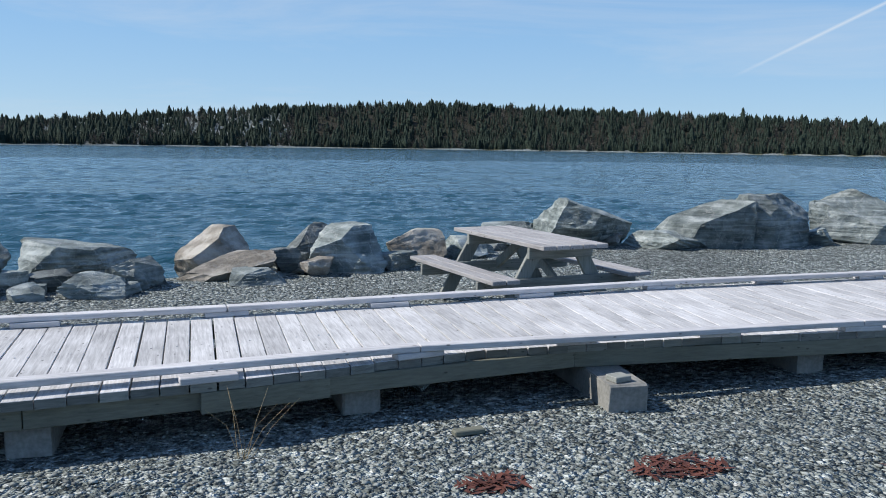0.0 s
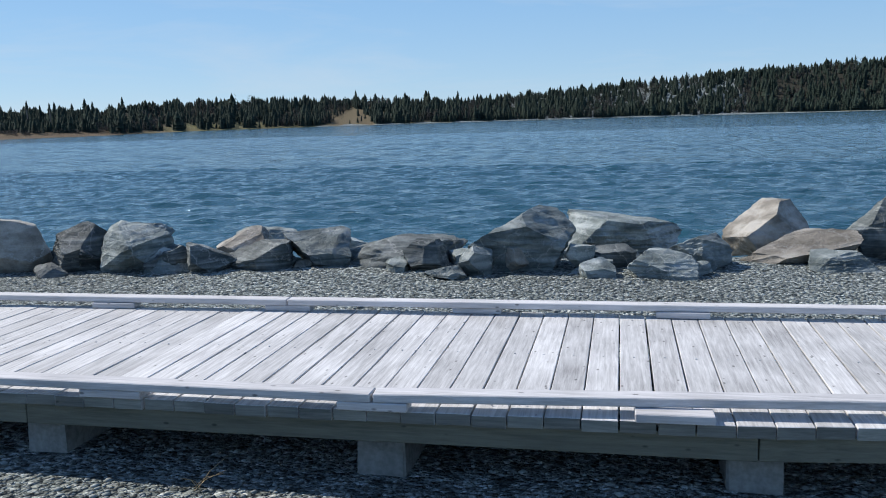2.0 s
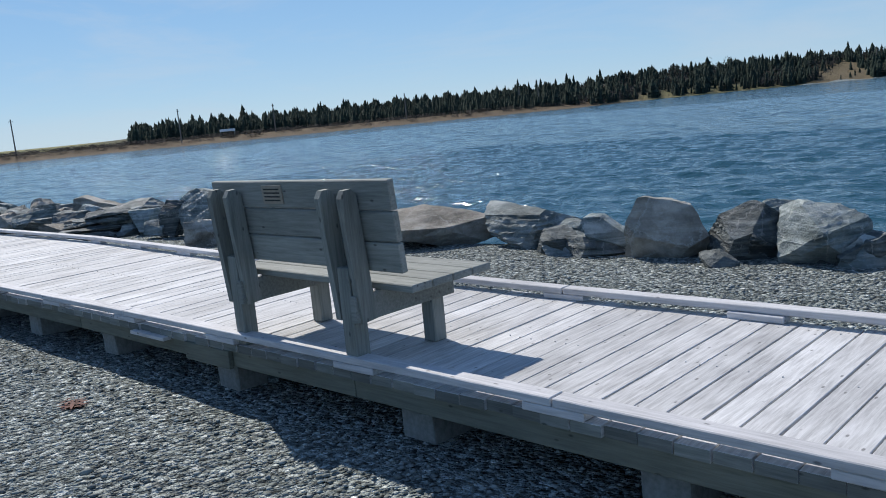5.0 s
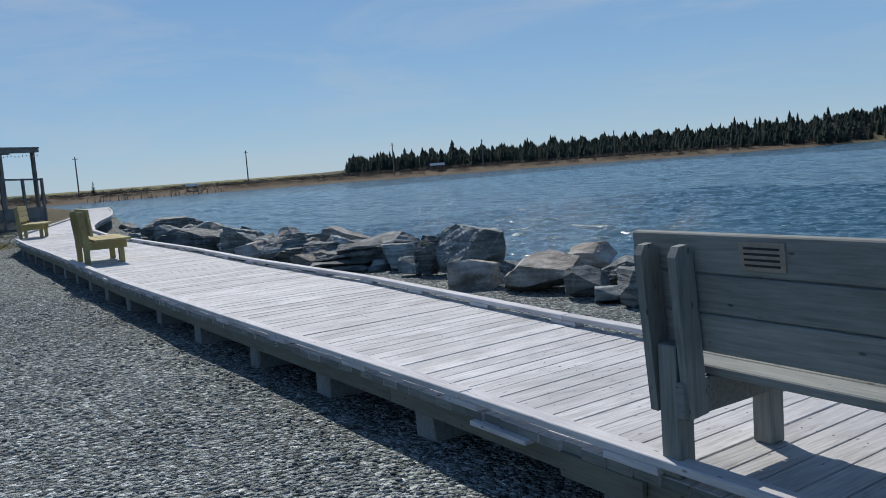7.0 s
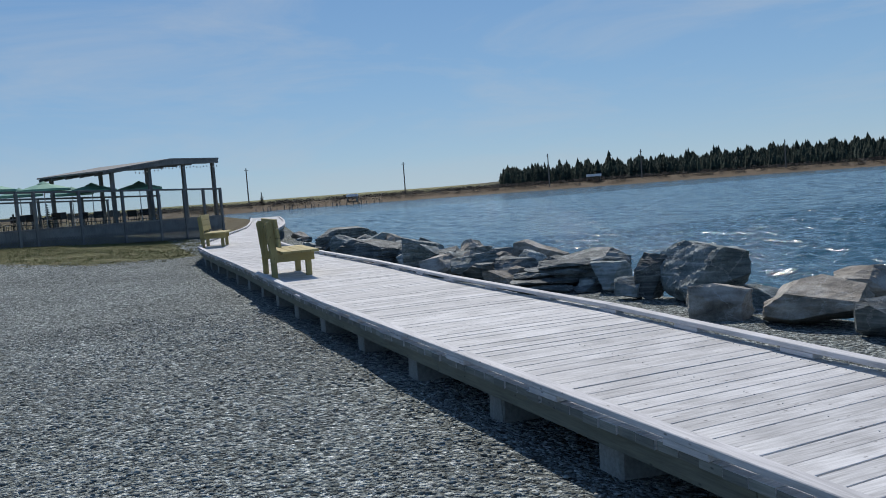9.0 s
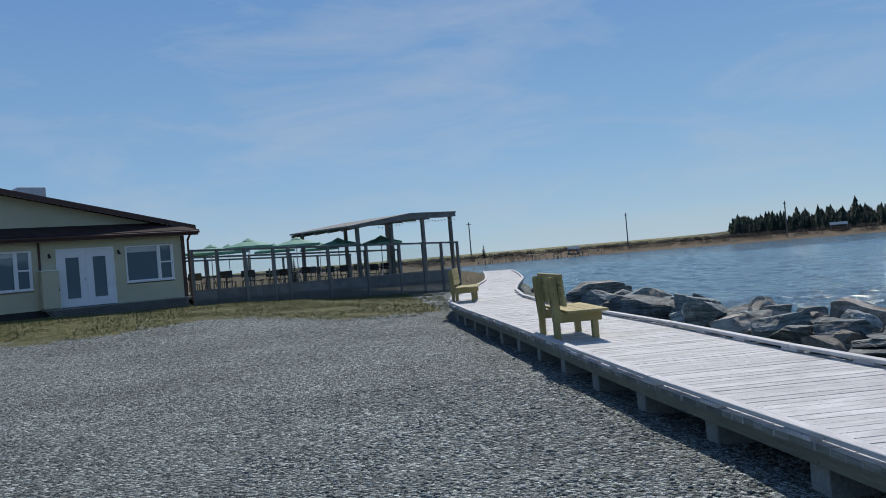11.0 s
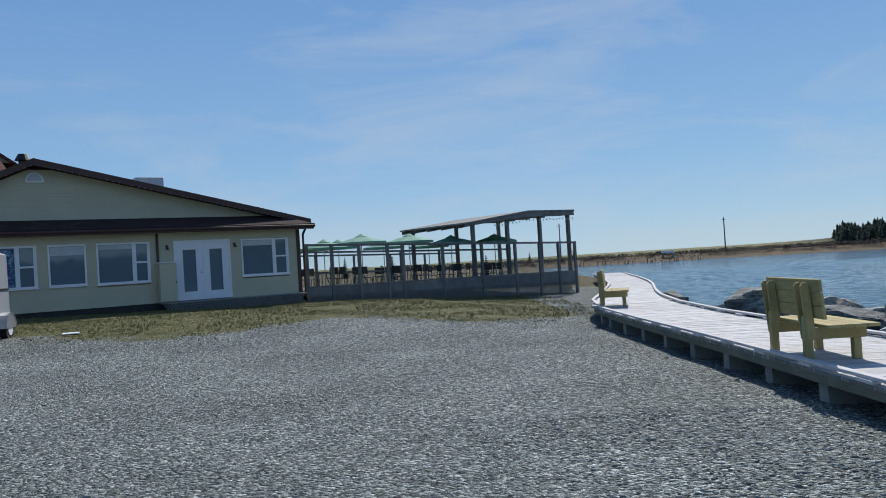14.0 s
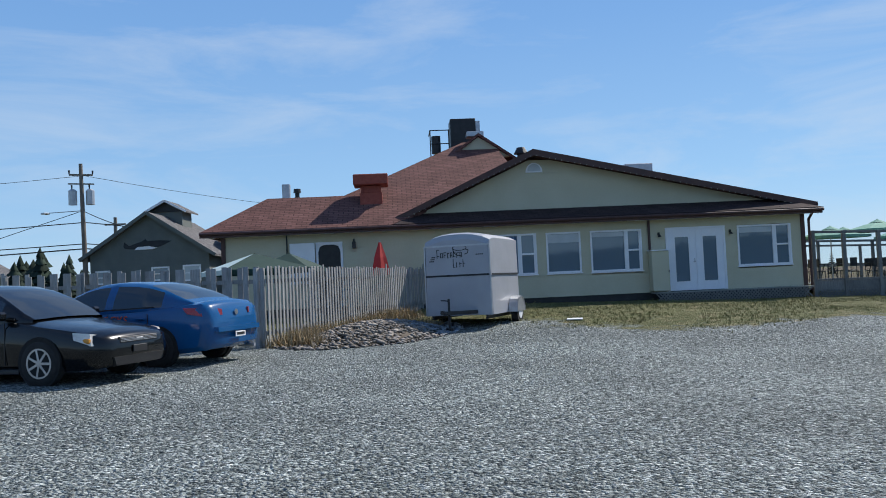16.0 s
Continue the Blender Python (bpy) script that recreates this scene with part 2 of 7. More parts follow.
def shingle_roof(name, low, high):
    m, n, l, b = material(name)
    co = n.new("ShaderNodeTexCoord")
    br = n.new("ShaderNodeTexBrick")
    br.inputs["Scale"].default_value = 1.0
    br.inputs["Brick Width"].default_value, br.inputs["Row Height"].default_value = 0.34, 0.15
    br.inputs["Mortar Size"].default_value = 0.012
    br.inputs["Color1"].default_value, br.inputs["Color2"].default_value = (*low, 1), (*high, 1)
    br.inputs["Mortar"].default_value = (low[0] * 0.45, low[1] * 0.45, low[2] * 0.45, 1)
    l.new(co.outputs["UV"], br.inputs["Vector"])
    no = n.new("ShaderNodeTexNoise")
    no.inputs["Scale"].default_value, no.inputs["Detail"].default_value = 1.4, 8
    l.new(co.outputs["Object"], no.inputs["Vector"])
    mr = n.new("ShaderNodeMapRange")
    mr.inputs["To Min"].default_value, mr.inputs["To Max"].default_value = 0.6, 1.4
    l.new(no.outputs["Fac"], mr.inputs["Value"])
    sc = n.new("ShaderNodeVectorMath")
    sc.operation = "SCALE"
    l.new(br.outputs["Color"], sc.inputs[0])
    l.new(mr.outputs[0], sc.inputs["Scale"])
    l.new(sc.outputs[0], b.inputs["Base Color"])
    b.inputs["Roughness"].default_value, b.inputs["Specular IOR Level"].default_value = 0.9, 0.2
    bp = n.new("ShaderNodeBump")
    bp.inputs["Strength"].default_value, bp.inputs["Distance"].default_value = 0.7, 0.02
    bp.invert = True
    l.new(br.outputs["Fac"], bp.inputs["Height"])
    l.new(bp.outputs[0], b.inputs["Normal"])
    return m


M_ROOF = shingle_roof("red_brown_shingles", (0.135, 0.062, 0.052), (0.185, 0.088, 0.074))
# darker copy of the shingles, with weak grazing light put into the colour
M_ROOF_SHADED = shingle_roof("shaded_brown_shingles", (0.04, 0.026, 0.026), (0.062, 0.04, 0.038))
M_ROOF_GREY = shingle_roof("grey_shingles", (0.12, 0.115, 0.115), (0.18, 0.172, 0.17))


def ground_material():
    m, n, l, b = material("gravel_and_grass")
    co = n.new("ShaderNodeTexCoord")
    vor = n.new("ShaderNodeTexVoronoi")
    vor.inputs["Scale"].default_value = 26.0
    l.new(co.outputs["Object"], vor.inputs["Vector"])
    vor2 = n.new("ShaderNodeTexVoronoi")
    vor2.inputs["Scale"].default_value = 60.0
    l.new(co.outputs["Object"], vor2.inputs["Vector"])
    sep = n.new("ShaderNodeSeparateColor")
    l.new(vor.outputs["Color"], sep.inputs[0])
    sep2 = n.new("ShaderNodeSeparateColor")
    l.new(vor2.outputs["Color"], sep2.inputs[0])
    avg = n.new("ShaderNodeMath")
    avg.operation = "MULTIPLY_ADD"
    avg.inputs[1].default_value = 0.4
    hf = n.new("ShaderNodeMath")
    hf.operation = "MULTIPLY"
    hf.inputs[1].default_value = 0.6
    l.new(sep.outputs[0], hf.inputs[0])
    l.new(sep2.outputs[1], avg.inputs[0])
    l.new(hf.outputs[0], avg.inputs[2])
    ramp = n.new("ShaderNodeValToRGB")
    el = ramp.color_ramp.elements
    el[0].position, el[0].color = 0.05, (0.045, 0.056, 0.054, 1)
    el[1].position, el[1].color = 1.0, (0.66, 0.67, 0.65, 1)
    for p, c in ((0.3, (0.145, 0.168, 0.160, 1)), (0.6, (0.27, 0.30, 0.285, 1)), (0.85, (0.43, 0.465, 0.45, 1))):
        e = el.new(p)
        e.color = c
    l.new(avg.outputs[0], ramp.inputs["Fac"])
    # tracks and damp patches
    big = n.new("ShaderNodeTexNoise")
    big.inputs["Scale"].default_value, big.inputs["Detail"].default_value = 0.35, 7.0
    l.new(co.outputs["Object"], big.inputs["Vector"])
    mr = n.new("ShaderNodeMapRange")
    mr.inputs["From Min"].default_value, mr.inputs["From Max"].default_value = 0.3, 0.7
    mr.inputs["To Min"].default_value, mr.inputs["To Max"].default_value = 0.78, 1.2
    l.new(big.outputs["Fac"], mr.inputs["Value"])
    clump = n.new("ShaderNodeTexNoise")
    clump.inputs["Scale"].default_value, clump.inputs["Detail"].default_value = 15.0, 3.0
    clump.inputs["Roughness"].default_value = 0.8
    l.new(co.outputs["Object"], clump.inputs["Vector"])
    cm = n.new("ShaderNodeMapRange")
    cm.inputs["From Min"].default_value, cm.inputs["From Max"].default_value = 0.4, 0.62
    cm.inputs["To Min"].default_value, cm.inputs["To Max"].default_value = 0.5, 1.6
    l.new(clump.outputs["Fac"], cm.inputs["Value"])
    both = n.new("ShaderNodeMath")
    both.operation = "MULTIPLY"
    l.new(mr.outputs[0], both.inputs[0])
    l.new(cm.outputs[0], both.inputs[1])
    sc = n.new("ShaderNodeVectorMath")
    sc.operation = "SCALE"
    l.new(ramp.outputs["Color"], sc.inputs[0])
    l.new(both.outputs[0], sc.inputs["Scale"])
    # grass and far land by attribute
    att = n.new("ShaderNodeAttribute")
    att.attribute_name = "grass"
    edge = n.new("ShaderNodeTexNoise")
    edge.inputs["Scale"].default_value, edge.inputs["Detail"].default_value = 1.3, 9.0
    edge.inputs["Roughness"].default_value = 0.7
    l.new(co.outputs["Object"], edge.inputs["Vector"])
    am = n.new("ShaderNodeMath")
    am.operation = "ADD"
    l.new(att.outputs["Fac"], am.inputs[0])
    l.new(edge.outputs["Fac"], am.inputs[1])
    gm = n.new("ShaderNodeMapRange")
    gm.inputs["From Min"].default_value, gm.inputs["From Max"].default_value = 0.92, 1.1
    l.new(am.outputs[0], gm.inputs["Value"])
    gn = n.new("ShaderNodeTexNoise")
    gn.inputs["Scale"].default_value, gn.inputs["Detail"].default_value = 2.6, 9.0
    gn.inputs["Roughness"].default_value = 0.75
    l.new(co.outputs["Object"], gn.inputs["Vector"])
    gr = n.new("ShaderNodeValToRGB")
    ge = gr.color_ramp.elements
    ge[0].position, ge[0].color = 0.3, (0.065, 0.078, 0.024, 1)
    ge[1].position, ge[1].color = 0.72, (0.34, 0.27, 0.15, 1)
    e = ge.new(0.5)
    e.color = (0.15, 0.155, 0.06, 1)
    l.new(gn.outputs["Fac"], gr.inputs["Fac"])
    far = n.new("ShaderNodeAttribute")
    far.attribute_name = "tan"
    tn = n.new("ShaderNodeMix")
    tn.data_type = "RGBA"
    tn.inputs[7].default_value = (0.15, 0.11, 0.068, 1)
    l.new(far.outputs["Fac"], tn.inputs[0])
    l.new(gr.outputs["Color"], tn.inputs[6])
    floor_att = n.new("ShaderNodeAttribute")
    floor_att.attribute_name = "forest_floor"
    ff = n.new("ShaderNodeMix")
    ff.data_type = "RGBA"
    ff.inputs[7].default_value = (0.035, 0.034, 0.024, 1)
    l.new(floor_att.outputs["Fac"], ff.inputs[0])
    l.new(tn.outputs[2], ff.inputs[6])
    mx = n.new("ShaderNodeMix")
    mx.data_type = "RGBA"
    l.new(gm.outputs[0], mx.inputs[0])
    l.new(sc.outputs[0], mx.inputs[6])
    l.new(ff.outputs[2], mx.inputs[7])
    l.new(mx.outputs[2], b.inputs["Base Color"])
    b.inputs["Roughness"].default_value, b.inputs["Specular IOR Level"].default_value = 0.9, 0.2
    bp = n.new("ShaderNodeBump")
    bp.inputs["Strength"].default_value, bp.inputs["Distance"].default_value = 1.0, 0.068
    dome = n.new("ShaderNodeMath")
    dome.operation = "MULTIPLY_ADD"
    dome.inputs[1].default_value = -1.0
    l.new(vor.outputs["Distance"], dome.inputs[0])
    l.new(hf.outputs[0], dome.inputs[2])
    grit = n.new("ShaderNodeMath")
    grit.operation = "MULTIPLY_ADD"
    grit.inputs[1].default_value = -0.4
    l.new(vor2.outputs["Distance"], grit.inputs[0])
    l.new(dome.outputs[0], grit.inputs[2])
    l.new(grit.outputs[0], bp.inputs["Height"])
    l.new(bp.outputs[0], b.inputs["Normal"])
    return m


M_GROUND = ground_material()


def water_material():
    """Wind chop of many sizes at once, each band of wavelets with about the same steepness."""
    m, n, l, b = material("sea_water")
    co = n.new("ShaderNodeTexCoord")
    b.inputs["Base Color"].default_value = (0.017, 0.064, 0.088, 1)
    b.inputs["Roughness"].default_value, b.inputs["IOR"].default_value = 0.1, 1.33
    hgt = None
    for scale, steep, rot in ((0.16, 0.035, 0.3), (0.45, 0.07, 0.1), (1.2, 0.13, 0.5), (2.9, 0.20, 0.2), (6.5, 0.22, 0.4), (14.0, 0.16, 0.1)):
        mp, no = n.new("ShaderNodeMapping"), n.new("ShaderNodeTexNoise")
        mp.inputs["Scale"].default_value, mp.inputs["Rotation"].default_value = (0.75, 1.25, 1), (0, 0, rot)
        no.inputs["Scale"].default_value, no.inputs["Detail"].default_value = scale, 1.5
        no.inputs["Distortion"].default_value = 0.5
        l.new(co.outputs["Object"], mp.inputs["Vector"])
        l.new(mp.outputs[0], no.inputs["Vector"])
        ma = n.new("ShaderNodeMath")
        ma.operation = "MULTIPLY_ADD"
        ma.inputs[1].default_value = steep / scale
        l.new(no.outputs["Fac"], ma.inputs[0])
        if hgt:
            l.new(hgt, ma.inputs[2])
        else:
            ma.inputs[2].default_value = 0
        hgt = ma.outputs[0]
    bp = n.new("ShaderNodeBump")
    bp.inputs["Strength"].default_value, bp.inputs["Distance"].default_value = 1.0, 1.0
    l.new(hgt, bp.inputs["Height"])
    l.new(bp.outputs[0], b.inputs["Normal"])
    return m


M_WATER = water_material()


# ---- mesh tools ----
class Geo:
    """Collects the corners and faces of one mesh."""

    def __init__(self):
        self.v, self.f = [], []

    def add(self, verts, faces, m=None):
        k = len(self.v)
        self.v += [tuple(m @ Vector(p)) if m else tuple(p) for p in verts]
        self.f += [tuple(i + k for i in f) for f in faces]
        return self

    def box(self, x0, x1, y0, y1, z0, z1, ch=0.0, m=None):
        c = min(ch, 0.45 * min(x1 - x0, y1 - y0, z1 - z0))
        if c <= 0:
            vs = [(x, y, z) for x in (x0, x1) for y in (y0, y1) for z in (z0, z1)]
            return self.add(vs, [(0, 1, 3, 2), (4, 6, 7, 5), (0, 4, 5, 1), (2, 3, 7, 6), (0, 2, 6, 4), (1, 5, 7, 3)], m)
        lo, hi = (x0, y0, z0), (x1, y1, z1)
        vs, idx = [], {}
        for a in (0, 1):
            for b_ in (0, 1):
                for d in (0, 1):
                    s = (a, b_, d)
                    for ax in range(3):
                        idx[s, ax] = len(vs)
                        vs.append(tuple((hi if s[k] else lo)[k] + (0 if k == ax else (-c if s[k] else c)) for k in range(3)))
        fs = []
        for ax in range(3):
            p, q = [k for k in range(3) if k != ax]
            for side in (0, 1):
                ring = []
                for i, j in ((0, 0), (1, 0), (1, 1), (0, 1)):
                    s = [0, 0, 0]
                    s[ax], s[p], s[q] = side, i, j
                    ring.append(idx[tuple(s), ax])
                fs.append(tuple(ring))
            for i in (0, 1):
                for j in (0, 1):
                    s0, s1 = [0, 0, 0], [0, 0, 0]
                    s0[p] = s1[p] = i
                    s0[q] = s1[q] = j
                    s1[ax] = 1
                    s0, s1 = tuple(s0), tuple(s1)
                    fs.append((idx[s0, p], idx[s1, p], idx[s1, q], idx[s0, q]))
        for s in [(a, b_, d) for a in (0, 1) for b_ in (0, 1) for d in (0, 1)]:
            fs.append((idx[s, 0], idx[s, 1], idx[s, 2]))
        return self.add(vs, fs, m)

    def beam(self, p, q, wide, high, ch=0.0, roll=0.0):
        """A squared beam from p to q."""
        p, q = Vector(p), Vector(q)
        w = q - p
        m = Matrix.Translation(p) @ w.to_track_quat("X", "Z").to_matrix().to_4x4() @ Matrix.Rotation(roll, 4, "X")
        return self.box(0, w.length, -wide / 2, wide / 2, -high / 2, high / 2, ch, m)

    def tube(self, p, q, r0, r1=None, sides=10, caps=True):
        p, q = Vector(p), Vector(q)
        r1 = r0 if r1 is None else r1
        turn = (q - p).to_track_quat("Z", "Y").to_matrix()
        vs = []
        for c, r in ((p, r0), (q, r1)):
            vs += [c + turn @ Vector((r * math.cos(2 * math.pi * i / sides), r * math.sin(2 * math.pi * i / sides), 0)) for i in range(sides)]
        fs = [(i, (i + 1) % sides, sides + (i + 1) % sides, sides + i) for i in range(sides)]
        if caps:
            fs += [tuple(range(sides - 1, -1, -1)), tuple(range(sides, 2 * sides))]
        return self.add(vs, fs)

    def prism(self, poly, lo, hi, m=None):
        """A polygon of (a, b) drawn in x and z, from y = lo to y = hi."""
        k = len(poly)
        vs = [(a, lo, b) for a, b in poly] + [(a, hi, b) for a, b in poly]
        fs = [tuple(range(k)), tuple(range(2 * k - 1, k - 1, -1))] + [(i, i + k, (i + 1) % k + k, (i + 1) % k) for i in range(k)]
        return self.add(vs, fs, m)

    def loft(self, rings, close=True, caps=True):
        k = len(rings[0])
        vs = [p for r in rings for p in r]
        fs = []
        for a in range(len(rings) - 1):
            for i in range(k if close else k - 1):
                j = (i + 1) % k
                fs.append((a * k + i, a * k + j, (a + 1) * k + j, (a + 1) * k + i))
        if caps:
            fs += [tuple(range(k - 1, -1, -1)), tuple(range((len(rings) - 1) * k, len(rings) * k))]
        return self.add(vs, fs)

    def mesh(self, name, mat, smooth=False, tidy=True):
        me = bpy.data.meshes.new(name)
        me.from_pydata(self.v, [], self.f)
        if tidy and len(self.f) < 6000:
            bm = bmesh.new()
            bm.from_mesh(me)
            bmesh.ops.recalc_face_normals(bm, faces=bm.faces)
            bm.to_mesh(me)
            bm.free()
        if mat:
            me.materials.append(mat)
        if smooth:
            me.polygons.foreach_set("use_smooth", [True] * len(me.polygons))
        me.update()
        return me


def part(name, geo, mat, parent, label="", smooth=False):
    ob = new(name, geo.mesh(name, mat, smooth))
    ob.parent = parent
    return tagged(ob, label)


def thing(name, label, category, m=None, group="", kind=""):
    ob = new(name)
    ob.empty_display_size = 0.2
    if m is not None:
        ob.matrix_world = m
    return tagged(ob, label, category, group, kind)


def solid(name, geo, mat, label, category, group="", kind="", smooth=False, m=None):
    ob = new(name, geo.mesh(name, mat, smooth))
    if m is not None:
        ob.matrix_world = m
    return tagged(ob, label, category, group, kind)


def roof_uv(ob):
    """Lays shingle courses level on every face of a roof."""
    me = ob.data
    uv = me.uv_layers.new(name="courses")
    for p in me.polygons:
        nrm = p.normal
        side = Vector((0, 0, 1)).cross(nrm)
        side = side.normalized() if side.length > 1e-4 else Vector((1, 0, 0))
        up = nrm.cross(side)
        for li in p.loop_indices:
            c = me.vertices[me.loops[li].vertex_index].co
            uv.data[li].uv = (c.dot(side), c.dot(up))
    return ob


def lerp_table(rows, x):
    return float(np.interp(x, [r[0] for r in rows], [r[1] for r in rows]))


rng = np.random.default_rng(7)

# ---- the lie of the land ----
WATER_Z = -1.6
ROCK_LINE = [(-150, 17), (-90, 14.8), (-66, 13.4), (-54, 11.6), (-45, 10.1), (-38, 8.8), (-32, 8.7), (-24, 8.4), (-16, 8.6), (-10, 9.1), (-6, 9.5), (-3, 9.9), (0, 10.2), (3, 10.9), (6, 12), (9, 12.2), (14, 12.6), (60, 14), (400, 20)]
FAR_SHORE = [(-95, 480), (-46, 445), (-18, 420), (5, 375), (10, 365), (20, 345), (30, 305), (33, 265), (40, 245), (50, 236), (60, 226), (80, 222), (95, 190)]
FAR_HILL = [(-95, 8), (-46, 15), (-30, 20), (-18, 23), (-8, 18.5), (2, 11.5), (9, 7), (14, 7.6), (20, 8.8), (30, 7.6), (34, 6.0), (45, 4.9), (55, 3.4), (63.5, 2.4), (64.6, 0.5), (95, 0.3)]


def ease(a, b, x):
    t = np.clip((np.asarray(x, float) - a) / (b - a), 0, 1)
    return t * t * (3 - 2 * t)


def table(rows, x):
    return np.interp(x, [r[0] for r in rows], [r[1] for r in rows])


def polar(x, y):
    dx, dy = np.asarray(x, float) + 6, np.asarray(y, float) - 2
    return np.degrees(np.arctan2(-dx, dy)), np.hypot(dx, dy)


def land(x, y):
    x, y = np.asarray(x, float), np.asarray(y, float)
    z = -0.02 + 0.004 * np.clip(x, -30, 10) - 0.02 * np.clip(y, 0, 9) - 0.030 * np.clip(y, -13, 0)
    z = z + 0.36 * ease(-27, -38, x) * ease(6, -4, y)
    z = z + 0.06 * ease(4.35, 3.75, y) * ease(0.5, 2.5, y) * ease(1.5, -0.5, x) * ease(-36, -30, x)
    edge = table(ROCK_LINE, x)
    run_out = np.where(x < -34, 2.2, 5.0)
    z = z - 2.7 * ease(edge + np.where(x < -34, -0.6, 0.2), edge + run_out, y) - 2.0 * ease(edge + 4, edge + 30, y)
    az, r = polar(x, y)
    p = r - np.interp(az, [a for a, _ in FAR_SHORE], [a for _, a in FAR_SHORE])
    far = -3.7 + 2.1 * ease(-30, 0, p) + 1.45 * ease(0, 12, p) + table(FAR_HILL, az) * ease(np.where(az > 32, 26, 4), np.where(az > 32, 110, 85), p)
    far = np.where((az > -95) & (az < 95), far, -4)
    return np.maximum(z, far)


def spaced(stops):
    out = []
    for a, b_, step in stops:
        out += list(np.arange(a, b_, step))
    return np.array(out + [stops[-1][1]])


def sheet(name, xs, ys, height):
    gx, gy = np.meshgrid(xs, ys)
    gz = height(gx, gy)
    nx, ny = len(xs), len(ys)
    verts = np.stack([gx.ravel(), gy.ravel(), gz.ravel()], 1)
    i = np.arange(nx * (ny - 1)).reshape(ny - 1, nx)[:, :-1].ravel()
    faces = np.stack([i, i + 1, i + nx + 1, i + nx], 1)
    me = bpy.data.meshes.new(name)
    me.vertices.add(len(verts))
    me.vertices.foreach_set("co", verts.ravel())
    me.loops.add(len(faces) * 4)
    me.loops.foreach_set("vertex_index", faces.ravel().astype(np.int32))
    me.polygons.add(len(faces))
    me.polygons.foreach_set("loop_start", np.arange(0, len(faces) * 4, 4, dtype=np.int32))
    me.polygons.foreach_set("use_smooth", np.ones(len(faces), bool))
    me.update()
    me.validate()
    return me, verts


def lumps(x, y):
    """Small unevenness of the gravel: faint wheel tracks and hollows."""
    return 0.012 * np.sin(1.7 * x + 0.8 * np.sin(0.9 * y)) * np.sin(1.3 * y + 0.5 * x) + 0.008 * np.sin(4.1 * x + 2.2 * y) * np.sin(3.7 * y - 1.1 * x)


GX = spaced([(-1500, -520, 90), (-520, -130, 10), (-130, -48, 2.5), (-48, 14, 0.3), (14, 60, 3), (60, 520, 12), (520, 1500, 90)])
GY = spaced([(-1500, -140, 60), (-140, -40, 5), (-40, -18, 1.2), (-18, 16, 0.3), (16, 100, 6), (100, 560, 9), (560, 1500, 90)])
me, verts = sheet("ground", GX, GY, lambda x, y: land(x, y) + lumps(x, y))
ground = new("ground", me)
me.materials.append(M_GROUND)
tagged(ground, "grey-green crushed gravel lot running into rough dry grass", "ground", kind="structure")
vx, vy = verts[:, 0], verts[:, 1]
vaz, vr = polar(vx, vy)
far_p = vr - np.interp(vaz, [a for a, _ in FAR_SHORE], [a for _, a in FAR_SHORE])
lawn_edge = -34.0 - 0.28 * vy + 1.2 * np.sin(0.7 * vy)
grass = 0.75 * ease(2.2, -2.2, vx - lawn_edge) * (vx < -20)
grass = np.maximum(grass, 0.75 * ease(-60, -75, vx) * (vy < 40))
grass = np.maximum(grass, 0.75 * ease(0.0, 3.0, far_p) * (vaz > -95) * (vaz < 95) * (vr > 120))
grass = np.where(vy < -19 - 0.0 * vx, np.maximum(grass, 0.7 * ease(-20, -26, vy)), grass)
deck_side = ease(4.3, 6.0, vy) * (vx > -60) * (vx < 60)
grass = np.where(deck_side > 0, np.minimum(grass, 0.35 * (vx < -34)), grass)
tan = ease(120, 140, vr) * np.where(vaz > 30, ease(70, 30, far_p), 0.35 * ease(30, 5, far_p))
meadow = ease(14.9, 16.0, vaz) * ease(20.2, 18.9, vaz) * (far_p > 0) * (far_p < 66)
tan = np.maximum(tan, 0.8 * meadow)
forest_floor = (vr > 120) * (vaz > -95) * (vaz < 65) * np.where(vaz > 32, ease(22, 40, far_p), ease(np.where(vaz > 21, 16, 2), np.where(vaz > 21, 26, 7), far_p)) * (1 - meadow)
tan = np.maximum(tan, 0.7 * (vx < -60) * (vr < 240))
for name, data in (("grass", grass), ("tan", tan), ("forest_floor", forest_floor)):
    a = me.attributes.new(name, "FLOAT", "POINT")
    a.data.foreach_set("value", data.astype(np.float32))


def at_ground(x, y):
    return float(land(x, y) + lumps(x, y))


# ---- sea ----
WX = spaced([(-1500, -260, 80), (-260, -130, 2.0), (-130, -46, 0.6), (-46, 24, 0.24), (24, 110, 0.6), (110, 340, 2.2), (340, 1500, 80)])
WY = spaced([(6, 50, 0.24), (50, 140, 0.6), (140, 450, 2.0), (450, 1500, 80)])
WAVES = [(0.8, 0.018), (1.2, 0.020), (1.8, 0.020), (2.9, 0.016), (5.0, 0.010), (8.0, 0.007)]


